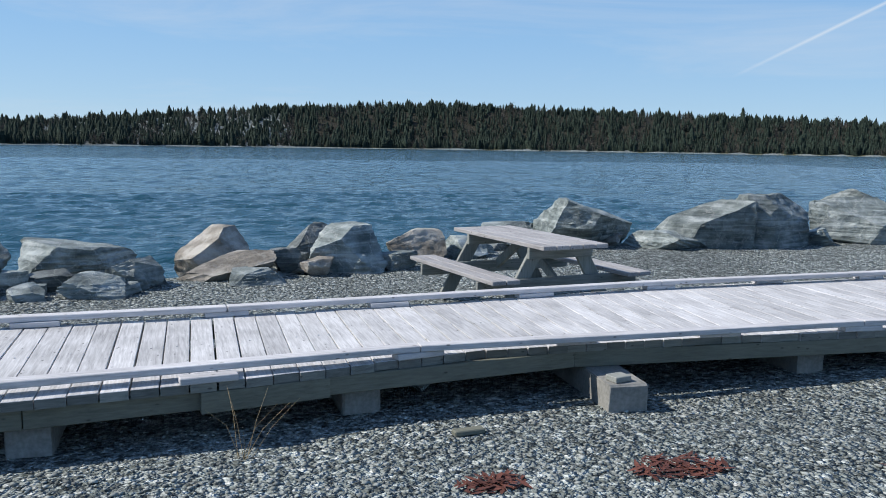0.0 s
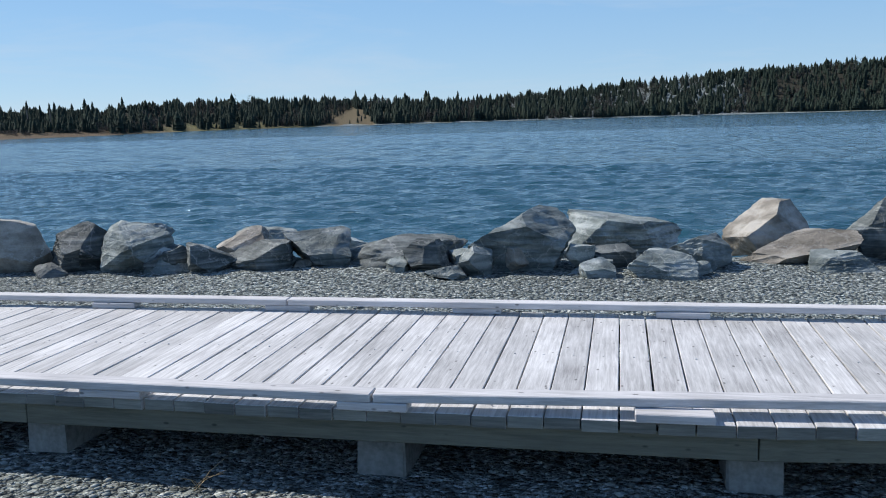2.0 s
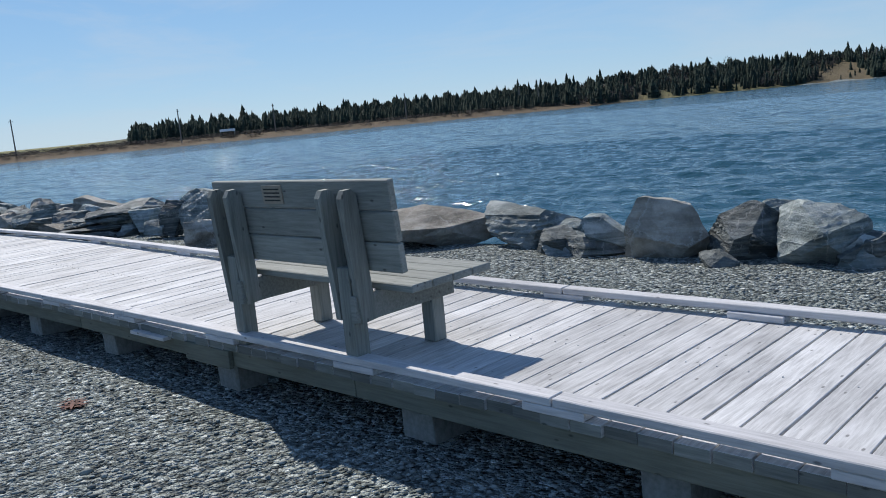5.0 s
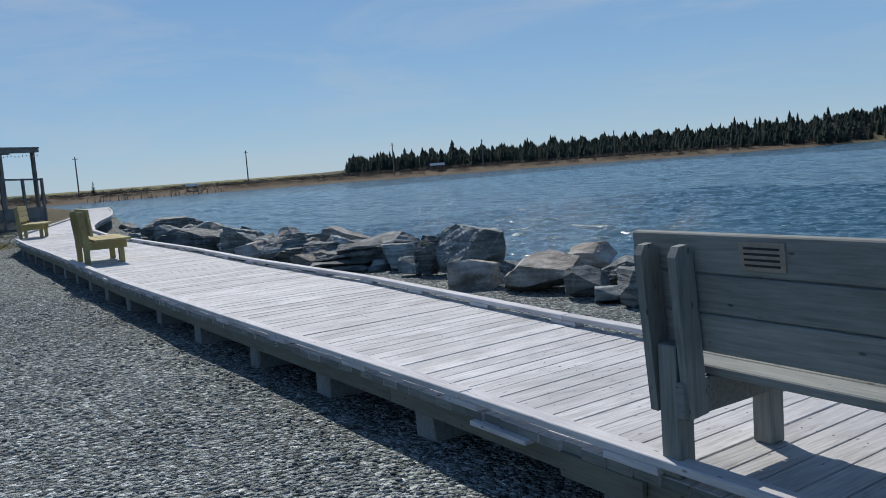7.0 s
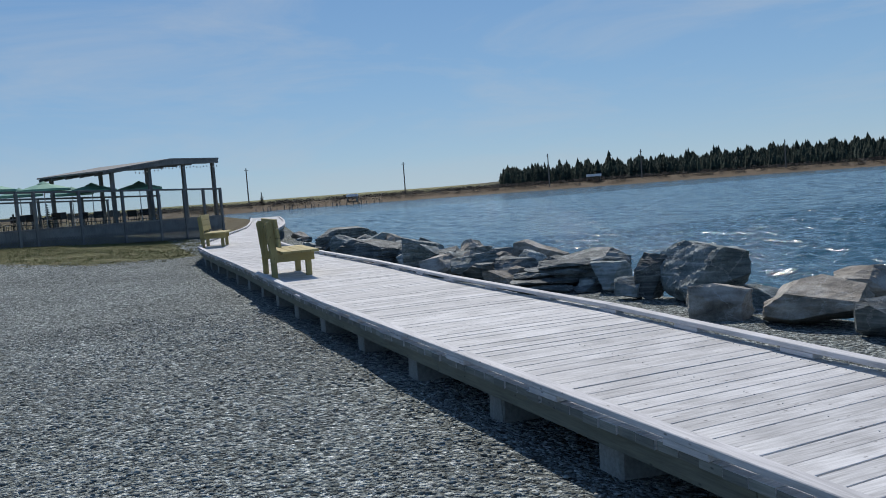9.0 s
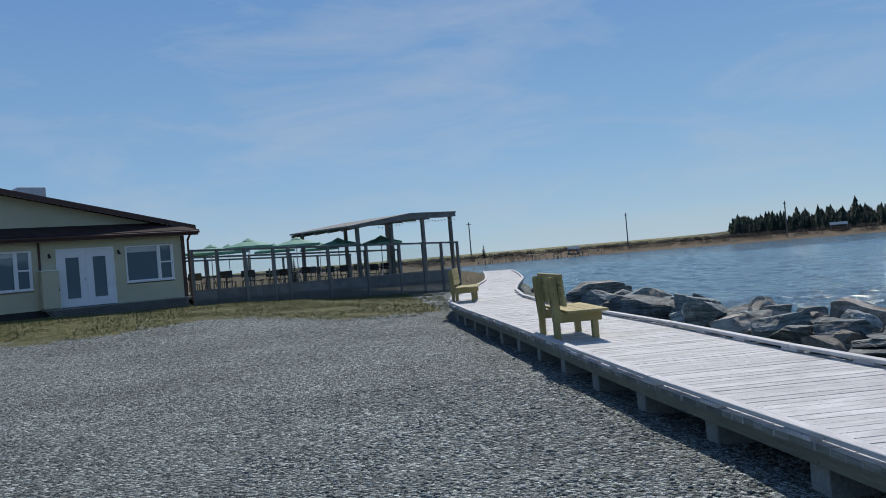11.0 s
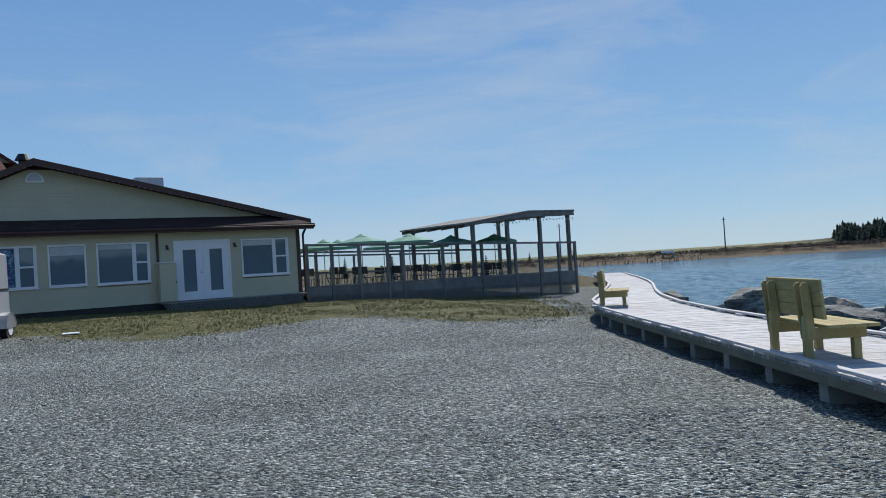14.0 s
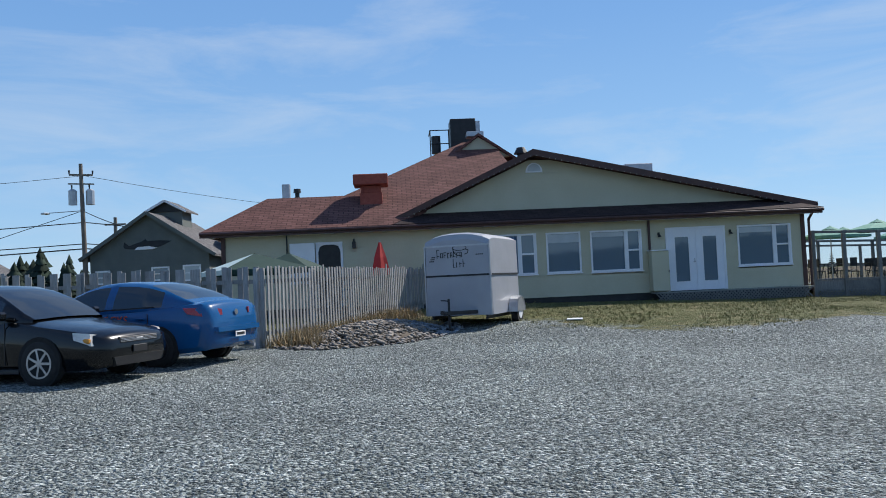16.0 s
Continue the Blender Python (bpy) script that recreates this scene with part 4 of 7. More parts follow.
def boulder(x, y, z, w, h, turn, kind="slate", deep=0.8, lean=0.0, seed=0, wedge=0.0):
    """An angular boulder: a block cut by random planes, roughened. wedge tapers the top to one side."""
    r = np.random.default_rng(seed * 17 + 5)
    bm = bmesh.new()
    bmesh.ops.create_cube(bm, size=2.0)
    for k in range(15):
        d = Vector(r.normal(0, 1, 3))
        d.z = d.z * 0.9 + (0.3 if r.random() < 0.7 else -0.15)
        d.normalize()
        off = r.uniform(0.52, 0.95) if k < 11 else r.uniform(0.85, 1.1)
        bmesh.ops.bisect_plane(bm, geom=bm.verts[:] + bm.edges[:] + bm.faces[:], plane_co=d * off, plane_no=d, clear_outer=True)
        rim = [e for e in bm.edges if e.is_boundary]
        if rim:
            bmesh.ops.contextual_create(bm, geom=rim)
    bmesh.ops.triangulate(bm, faces=bm.faces)
    fine = 0.13 if w > 0.6 else 0.24
    for _ in range(5):
        long = [e for e in bm.edges if e.calc_length() > fine]
        if not long or len(bm.verts) > 1900:
            break
        bmesh.ops.subdivide_edges(bm, edges=long, cuts=1)
        bmesh.ops.triangulate(bm, faces=bm.faces)
    seedv = Vector(r.uniform(-50, 50, 3))
    axis = Vector((r.normal(0, 0.45), r.normal(0, 0.4), 1)).normalized()
    strata = {"slate": 0.05, "dark": 0.05, "tan": 0.025}[kind]
    bm.normal_update()
    for v in bm.verts:
        p = v.co.copy()
        n_ = noise.fractal(p * 1.5 + seedv, 1.0, 2.0, 3)
        rough = noise.ridged_multi_fractal(p * 3.2 + seedv, 0.9, 2.2, 4, 1.0, 2.0)
        q = p.dot(axis) * 4.5 + 0.5 * noise.noise(p * 1.3 + seedv)
        ledge = (q - math.floor(q)) ** 2 - 0.33
        v.co = p + v.normal * (0.055 * n_ + 0.022 * (rough - 1.0) + strata * ledge * (1 - abs(v.normal.dot(axis))))
    bm.normal_update()
    for e in bm.edges:
        e.smooth = len(e.link_faces) == 2 and e.calc_face_angle(0) < 0.42
    for f in bm.faces:
        f.smooth = True
    lo, hi = [min(v.co[k] for v in bm.verts) for k in range(3)], [max(v.co[k] for v in bm.verts) for k in range(3)]
    for v in bm.verts:
        c = [(v.co[k] - lo[k]) / (hi[k] - lo[k]) for k in range(3)]
        top = h * c[2]
        if wedge > 0:
            top *= 1 - wedge * (1 - c[0])
        elif wedge < 0:
            top *= 1 + wedge * c[0]
        v.co = ((c[0] - 0.5) * w, (c[1] - 0.5) * w * deep, top)
    me = bpy.data.meshes.new("boulder")
    bm.to_mesh(me)
    bm.free()
    mat, label = ROCKS[kind]
    me.materials.append(mat)
    ob = new("boulder", me)
    ob.matrix_world = pose(x, y, z, 0, lean, turn)
    return tagged(ob, label, "rock", "shore boulders")


boulder(-7.84, 11.67, -0.40, 0.82, 0.46, 33, "slate", 0.96, 0, 1, 0)
boulder(-6.67, 9.50, -0.36, 0.49, 0.48, 34, "dark", 0.96, 0, 2, 0)
boulder(-6.24, 9.62, -0.36, 0.65, 0.42, 32, "dark", 0.96, 0, 3, 0)
boulder(-5.70, 9.56, -0.36, 0.56, 0.45, 30, "dark", 0.96, 0, 4, 0)
boulder(-5.22, 9.78, -0.36, 0.82, 0.44, 27, "dark", 0.96, 0, 5, 0)
boulder(-5.94, 11.56, -0.40, 0.84, 0.39, 26, "slate", 0.96, 0, 6, 0)
boulder(-4.60, 10.00, -0.36, 0.78, 0.55, 23, "slate", 0.96, 0, 7, 0)
boulder(-4.56, 11.11, -0.40, 0.44, 0.33, 20, "slate", 0.96, 0, 8, 0)
boulder(-3.62, 10.25, -0.36, 1.50, 0.65, 17, "dark", 0.72, 0, 209, 0.6)
boulder(-3.04, 9.46, -0.36, 0.36, 0.19, 15, "slate", 0.96, 0, 10, 0)
boulder(-2.88, 10.20, -0.36, 0.50, 0.30, 13, "slate", 0.96, 0, 11, 0)
boulder(-2.22, 9.89, -0.36, 1.17, 0.82, 9, "slate", 0.72, 0, 212, 0.1)
boulder(-1.15, 11.77, -0.40, 1.47, 0.58, 2, "slate", 0.72, 0, 13, -0.25)
boulder(-1.33, 10.26, -0.36, 0.98, 0.29, 3, "slate", 0.72, 0, 14, 0.3)
boulder(-1.47, 9.63, -0.36, 0.43, 0.27, 4, "slate", 0.96, 0, 15, 0)
boulder(-0.80, 9.98, -0.36, 0.78, 0.31, 0, "slate", 0.96, 0, 16, 0)
boulder(-0.30, 10.10, -0.36, 0.59, 0.48, -3, "dark", 0.72, 0, 17, 0.5)
boulder(0.58, 11.67, -0.40, 1.08, 0.69, -7, "tan", 0.96, 0, 18, 0)
boulder(0.61, 10.42, -0.36, 1.34, 0.56, -9, "tan", 0.72, 0, 19, 0.6)
boulder(1.52, 10.80, -0.40, 0.51, 0.48, -13, "dark", 0.96, 0, 20, 0)
boulder(1.95, 11.97, -0.40, 0.82, 0.69, -14, "dark", 0.96, 0, 221, 0)
boulder(1.21, 10.46, -0.36, 0.87, 0.24, -12, "slate", 0.96, 0, 22, 0)
boulder(1.90, 10.64, -0.36, 0.57, 0.32, -16, "tan", 0.96, 0, 23, 0)
boulder(2.25, 10.68, -0.40, 1.03, 0.81, -17, "slate", 0.72, 0, 224, 0)
boulder(2.25, 10.57, -0.36, 0.43, 0.31, -18, "slate", 0.96, 0, 25, 0)
boulder(3.42, 11.54, -0.36, 0.88, 0.61, -16, "tan", 0.96, 0, 226, 0)
boulder(4.13, 11.50, -0.36, 0.79, 0.47, -19, "slate", 0.96, 0, 27, 0)
boulder(5.64, 13.31, -0.40, 1.25, 0.53, -23, "slate", 0.96, 0, 28, 0)
boulder(6.62, 12.52, -0.40, 1.73, 1.01, -28, "slate", 0.96, 0, 29, 0)
boulder(8.51, 11.85, -0.40, 1.80, 1.14, -36, "slate", 0.72, 0, 30, 0.35)
boulder(7.75, 11.87, -0.36, 1.25, 0.47, -33, "slate", 0.96, 0, 31, 0)
boulder(9.71, 11.66, -0.40, 1.37, 1.11, -40, "slate", 0.96, 0, 32, 0)
boulder(15.82, 16.00, -0.40, 1.60, 0.95, -45, "slate", 0.96, 0, 33, 0)
boulder(11.77, 11.92, -0.40, 1.43, 1.04, -45, "slate", 0.96, 0, 34, 0)
boulder(10.75, 11.58, -0.36, 0.67, 0.49, -43, "slate", 0.96, 0, 35, 0)
boulder(-11.36, 9.40, -0.35, 1.37, 0.66, 44, "tan", 0.72, 0, 36, 0.2)
boulder(-10.12, 9.85, -0.35, 1.33, 0.58, 37, "slate", 0.96, 0, 37, 0)
boulder(-9.00, 9.41, -0.35, 0.78, 0.32, 34, "dark", 0.96, 0, 38, 0)
boulder(-8.85, 9.48, -0.40, 0.58, 0.57, 33, "slate", 0.96, 0, 39, 0)
boulder(-8.12, 9.41, -0.38, 0.90, 0.77, 29, "tan", 0.72, 0, 40, 0.0)
boulder(-7.34, 9.53, -0.38, 0.82, 0.70, 24, "dark", 0.96, 0, 41, 0)
boulder(-6.58, 9.47, -0.38, 0.82, 0.72, 19, "slate", 0.96, 0, 42, 0)
boulder(-6.18, 9.49, -0.38, 0.52, 0.42, 16, "slate", 0.96, 0, 43, 0)
boulder(-1.41, 9.35, -0.26, 0.37, 0.23, 4, "slate", 0.9, 0, 900, 0)
boulder(-0.78, 9.43, -0.26, 0.68, 0.32, 0, "slate", 0.9, 0, 901, 0)
boulder(-0.37, 9.95, -0.26, 0.64, 0.40, -3, "slate", 0.9, 0, 902, 0)
boulder(1.04, 9.87, -0.26, 0.74, 0.25, -12, "slate", 0.9, 0, 903, 0)
boulder(1.73, 10.28, -0.26, 0.46, 0.29, -15, "tan", 0.9, 0, 904, 0)
boulder(2.20, 11.04, -0.26, 0.83, 0.37, -17, "slate", 0.9, 0, 905, 0)
boulder(1.40, 10.49, -0.26, 0.40, 0.41, -13, "dark", 0.9, 0, 906, 0)
boulder(-1.60, 9.78, -0.26, 0.31, 0.31, 5, "slate", 0.9, 0, 907, 0)
boulder(-1.28, 9.99, -0.26, 0.57, 0.25, 3, "dark", 0.9, 0, 908, 0)
boulder(-2.91, 9.24, -0.26, 0.36, 0.17, 15, "slate", 0.9, 0, 909, 0)
boulder(-2.65, 9.40, -0.26, 0.36, 0.35, 13, "slate", 0.9, 0, 910, 0)
boulder(2.86, 10.67, -0.26, 0.64, 0.31, -21, "slate", 0.9, 0, 911, 0)
boulder(-16.43, 9.06, -0.26, 1.13, 0.80, 53, "slate", 0.9, 0, 912, 0)
boulder(-15.23, 8.28, -0.26, 0.75, 0.43, 52, "tan", 0.9, 0, 913, 0)
boulder(-14.19, 8.70, -0.26, 1.12, 0.52, 46, "tan", 0.9, 0, 914, 0)
boulder(-14.84, 10.13, -0.26, 0.72, 0.45, 43, "tan", 0.9, 0, 915, 0)
boulder(-13.24, 8.54, -0.26, 0.54, 0.42, 43, "dark", 0.9, 0, 916, 0)
boulder(-13.40, 9.45, -0.26, 0.86, 0.40, 40, "dark", 0.9, 0, 917, 0)
boulder(-12.75, 8.49, -0.26, 0.43, 0.22, 41, "slate", 0.9, 0, 918, 0)
boulder(-12.30, 8.46, -0.26, 0.52, 0.46, 38, "dark", 0.9, 0, 919, 0)
boulder(-17.10, 8.73, -0.26, 0.51, 0.64, 56, "dark", 0.9, 0, 920, 0)
boulder(-17.20, 8.41, -0.26, 0.42, 0.33, 58, "slate", 0.9, 0, 921, 0)
boulder(-18.00, 8.67, -0.26, 0.63, 0.46, 59, "slate", 0.9, 0, 922, 0)
boulder(-18.90, 8.82, -0.26, 1.39, 0.59, 60, "dark", 0.9, 0, 923, 0)
boulder(-21.79, 8.12, -0.26, 0.90, 0.49, 68, "slate", 0.9, 0, 924, 0)
boulder(-24.25, 8.06, -0.26, 0.97, 0.61, 71, "slate", 0.9, 0, 925, 0)
boulder(-27.09, 7.79, -0.26, 1.92, 0.61, 74, "dark", 0.9, 0, 926, 0)
boulder(-33.34, 8.84, -0.26, 2.03, 0.68, 76, "dark", 0.9, 0, 927, 0)
boulder(-22.40, 9.02, -0.26, 0.54, 0.45, 66, "dark", 0.9, 0, 928, 0)
# flat slabs lying on one another by the kerb
for k in range(5):
    boulder(-18.85 + 0.11 * math.sin(2.1 * k), 7.85 + 0.12 * k, -0.24 + 0.085 * k, 1.25 - 0.08 * k, 0.13, 55 + 4 * math.sin(3.0 * k), "dark", 0.55, 1.5 * math.sin(1.7 * k), 940 + k)
# smaller broken stone wedged between and behind the boulders
srng = np.random.default_rng(11)
for k in range(108):
    x = 13 - 58 * srng.random()
    y = lerp_table(ROCK_LINE, x) + srng.uniform(-0.7, 1.6)
    w = srng.uniform(0.25, 0.75)
    if y > lerp_table(ROCK_LINE, x) + 0.4:
        w *= 1.25
    boulder(x, y, at_ground(x, y) - 0.12 * w, w, w * srng.uniform(0.35, 0.7), srng.uniform(0, 180), ("slate", "slate", "dark", "tan")[k % 4], srng.uniform(0.6, 0.95), srng.normal(0, 9), 100 + k)
# the closer-packed stretch of the bank beside the far benches
brng = np.random.default_rng(23)
for k in range(95):
    x = -19.3 - 17 * brng.random() ** 1.1
    y = lerp_table(ROCK_LINE, x) + brng.uniform(-0.5, 0.9)
    w = brng.uniform(0.45, 1.05)
    boulder(x, y, at_ground(x, y) - 0.1 * w, w, w * brng.uniform(0.45, 0.8), brng.uniform(0, 180), ("slate", "dark", "dark", "slate", "tan")[k % 5], brng.uniform(0.6, 0.95), brng.normal(0, 12), 400 + k)


# ---- benches and picnic table ----
def bench(m, wood, upright, label, plaque=False):
    t = thing("park_bench", label, "bench", m, "benches on the boardwalk")
    L = 1.5
    for x in (0.2, 1.19):
        for y, top in ((0.0, 0.52), (0.55, 0.39)):
            g = Geo()
            g.box(x - 0.045, x + 0.045, y - 0.045, y + 0.045, 0, top, 0.005)
            part("leg", g, upright, t)
        for dx in (-0.083, 0.083):
            g = Geo()
            g.prism([(-0.048, 0.0), (0.048, 0.0), (0.048, 0.62), (0.022, 0.655), (-0.022, 0.655), (-0.048, 0.62)], -0.019, 0.019,
                    pose(x + dx, 0.015, 0.25, 5, 0, 0) @ Matrix.Rotation(math.pi / 2, 4, "Z"))
            part("back_support", g, upright, t)
        g = Geo()
        g.box(x + 0.05, x + 0.088, -0.06, 0.64, 0.25, 0.385, 0.004)
        part("seat_bearer", g, wood, t)
    for k in range(3):
        g = Geo()
        lo, hi = 0.47 + 0.153 * k, 0.47 + 0.153 * k + 0.145
        g.box(-0.01, L + 0.01, -0.02, 0.02, lo, hi, 0.005, pose(0, 0.118, 0.025) @ Matrix.Rotation(radians(5), 4, "X"))
        part("back_board", g, wood, t)
    for k in range(4):
        g = Geo()
        g.box(-0.02, L + 0.02, 0.1 + 0.146 * k, 0.24 + 0.146 * k, 0.388, 0.426, 0.005)
        part("seat_board", g, wood, t)
    if plaque:
        g = Geo()
        g.box(0.5, 0.68, -0.028, -0.021, 0.80, 0.9, 0.0, pose(0, 0.118, 0.025) @ Matrix.Rotation(radians(5), 4, "X"))
        p = part("plaque", g, M_GREYPLATE, t, "small dull metal memorial plaque")
        for k in range(4):
            g = Geo()
            g.box(0.52, 0.66, -0.0305, -0.0285, 0.815 + 0.02 * k, 0.823 + 0.02 * k, 0.0, pose(0, 0.118, 0.025) @ Matrix.Rotation(radians(5), 4, "X"))
            part("text_line", g, M_DARK, p)
    return t


M_GREYPLATE = surface("dull_brass", (0.28, 0.25, 0.21), (0.4, 0.36, 0.3), 8, 0.5, 0.05, 50, metal=0.4)
bench(pose(-8.2, 4.25, DECK_Z + 0.001), M_GREY, M_GREYZ, "weathered grey timber bench with a small plaque on its slatted back", True)
bench(pose(-21.95, 4.24, DECK_Z + 0.001, 0, 0, -2), M_NEW, M_NEWZ, "newer yellow-green treated timber bench facing the sea")
bench(pose(-33.2, 4.55, DECK_Z + 0.001, 0, 0, -14), M_NEW, M_NEWZ, "newer yellow-green treated timber bench near the patio")


def picnic_table(m):
    t = thing("picnic_table", "silvered wooden picnic table with fixed side benches on the gravel", "picnic table", m)
    L = 0.9
    for k in range(5):
        g = Geo()
        x = -0.36 + 0.146 * k
        g.box(x, x + 0.138, -L, L, 0.71, 0.75, 0.005)
        part("top_board", g, M_PICNIC, t)
    for side in (-1, 1):
        for k in range(2):
            g = Geo()
            x = side * 0.74 - 0.14 + 0.146 * k
            g.box(x, x + 0.138, -L, L, 0.42, 0.46, 0.005)
            part("seat_board", g, M_PICNIC, t)
    for y in (-0.6, 0.6):
        g = Geo()
        g.box(-0.9, 0.9, y - 0.06, y - 0.02, 0.30, 0.42, 0.004)
        part("seat_bearer", g, M_GREY, t)
        g = Geo()
        g.box(-0.36, 0.36, y - 0.06, y - 0.02, 0.60, 0.71, 0.004)
        part("top_bearer", g, M_GREY, t)
        for side in (-1, 1):
            g = Geo()
            g.beam((side * 0.62, y, 0.03), (side * 0.24, y, 0.68), 0.04, 0.14, 0.004)
            part("leg", g, M_GREYZ, t)
    for y0, y1 in ((-0.58, -0.08), (0.58, 0.08)):
        g = Geo()
        g.beam((0, y0, 0.36), (0, y1, 0.68), 0.04, 0.09, 0.003)
        part("brace", g, M_GREYZ, t)
    return t


picnic_table(pose(3.45, 7.7, at_ground(3.4, 7.7) - 0.03, 0, 0, 8))


# ---- restaurant ----
# local axes: x along the front wall, y into the house, z up
HOUSE = pose(-41.8, -8.2, 0, 0, 0, 123)
house = thing("restaurant", "long cream-sided single-storey restaurant with brown trim and a red-brown shingle roof", "building", HOUSE)
FLOOR_Z, EAVE_Z = 0.8, 3.3
OPENINGS = [(-7.45, -5.55, 1.58, 2.97), (-5.22, -4.03, 1.58, 2.97), (-3.7, -1.92, 1.56, 2.97), (-1.09, 1.0, 0.79, 2.97), (1.43, 3.33, 1.55, 2.95), (-13.0, -12.1, 0.8, 2.97)]


def siding_wall(x0, x1, z0, z1, y, openings, course=0.115):
    """Lapped siding boards between openings, each board tilted out at its foot."""
    k = int(math.ceil((z1 - z0) / course))
    for i in range(k):
        a, b_ = z0 + i * course, min(z0 + (i + 1) * course, z1)
        spans = [(x0, x1)]
        for ox0, ox1, oz0, oz1 in openings:
            if oz0 < b_ - 0.01 and oz1 > a + 0.01:
                cut = []
                for p, q in spans:
                    if ox1 <= p or ox0 >= q:
                        cut.append((p, q))
                    else:
                        if ox0 > p:
                            cut.append((p, ox0))
                        if ox1 < q:
                            cut.append((ox1, q))
                spans = cut
        for p, q in spans:
            g = Geo()
            g.add([(p, y - 0.018, a), (q, y - 0.018, a), (q, y - 0.003, b_), (p, y - 0.003, b_), (p, y + 0.15, a), (q, y + 0.15, a), (q, y + 0.15, b_), (p, y + 0.15, b_)],
                  [(0, 1, 2, 3), (0, 4, 5, 1), (4, 7, 6, 5), (0, 3, 7, 4), (1, 5, 6, 2), (3, 2, 6, 7)])
            part("siding_board", g, M_SIDING, house)


siding_wall(-16.1, 3.82, 0.78, EAVE_Z, 0.0, OPENINGS)
g = Geo()
g.box(-16.05, 3.78, 0.04, 0.14, -0.2, 0.78)
part("foundation_skirt", g, M_DARK, house, "dark recessed foundation skirt")
for name, x0, x1, y0, y1 in (("end_wall", 3.67, 3.8, 0.16, 11.38), ("end_wall", -16.08, -15.95, 0.16, 11.38), ("back_wall", -16.0, 3.75, 11.4, 11.55)):
    g = Geo()
    g.box(x0, x1, y0, y1, 0.1, EAVE_Z)
    part(name, g, M_SIDING, house)
g = Geo()
g.box(-15.9, 3.6, 0.2, 11.3, 0.6, 0.75)
part("inner_floor", g, M_GREY, house)
for x in (3.76, -16.05):
    g = Geo()
    g.box(x - 0.07, x + 0.07, -0.05, 0.02, 0.5, EAVE_Z)
    part("corner_board", g, M_BROWN, house)
g = Geo()
g.box(-1.7, -1.62, -0.09, -0.03, 2.2, 3.25, 0.01)
part("downpipe", g, M_BROWN, house)
g = Geo()
g.tube((3.95, -0.42, 3.3), (3.95, -0.1, 3.05), 0.045, sides=8)
g.tube((3.95, -0.1, 3.05), (3.95, -0.08, 0.6), 0.045, sides=8)
part("corner_downpipe", g, M_BROWN, house)


def house_window(x0, x1, z0, z1, div=None, blind=0.0, mural=False):
    w = new("window")
    w.parent = house
    g = Geo()
    for a, b_, c, d in ((x0, x1, z1 - 0.06, z1), (x0, x1, z0, z0 + 0.06), (x0, x0 + 0.06, z0 + 0.06, z1 - 0.06), (x1 - 0.06, x1, z0 + 0.06, z1 - 0.06)):
        g.box(a, b_, -0.045, 0.06, c, d, 0.004)
    if div:
        g.box(div - 0.05, div + 0.05, -0.04, 0.06, z0 + 0.06, z1 - 0.06, 0.004)
        g.box(div + 0.05, x1 - 0.06, -0.035, 0.05, (z0 + z1) / 2 - 0.03, (z0 + z1) / 2 + 0.03, 0.003)
        g.box(div + 0.05, div + 0.09, -0.03, 0.05, z0 + 0.06, z1 - 0.06)
        g.box(x1 - 0.1, x1 - 0.06, -0.03, 0.05, z0 + 0.06, z1 - 0.06)
    part("window_frame", g, M_WHITE, w)
    g = Geo()
    g.box(x0 - 0.03, x1 + 0.03, -0.07, 0.02, z0 - 0.04, z0 - 0.002, 0.004)
    part("window_sill", g, M_WHITE, w)
    for a, b_ in (((x0 + 0.06, div - 0.05), (div + 0.09, x1 - 0.1)) if div else ((x0 + 0.06, x1 - 0.06),)):
        g = Geo()
        g.box(a, b_, 0.01, 0.018, z0 + 0.06, z1 - 0.06)
        part("pane", g, M_GLASS, w)
    if blind:
        g = Geo()
        top = (div or x1) - 0.06
        g.box(x0 + 0.08, top, 0.0, 0.008, z1 - 0.06 - blind, z1 - 0.07)
        part("blind", g, M_BLIND, w, "pale blind drawn part of the way down")
    if mural:
        g = Geo()
        g.box(x0 + 0.08, div - 0.07, 0.0, 0.007, z0 + 0.08, z1 - 0.08)
        part("painted_panel", g, M_MURAL, w, "blue and white painted panel behind the glass")
    return w


M_MURAL = surface("blue_mural", (0.015, 0.03, 0.07), (0.35, 0.50, 0.62), 4.5, 0.4, 0.0, 14, stain=(0.03, 0.09, 0.2))
house_window(*OPENINGS[0], -6.15, 0, True)
house_window(*OPENINGS[1], None, 0.3)
house_window(*OPENINGS[2], -2.48, 0.16)
house_window(*OPENINGS[4], 2.72, 0.2)

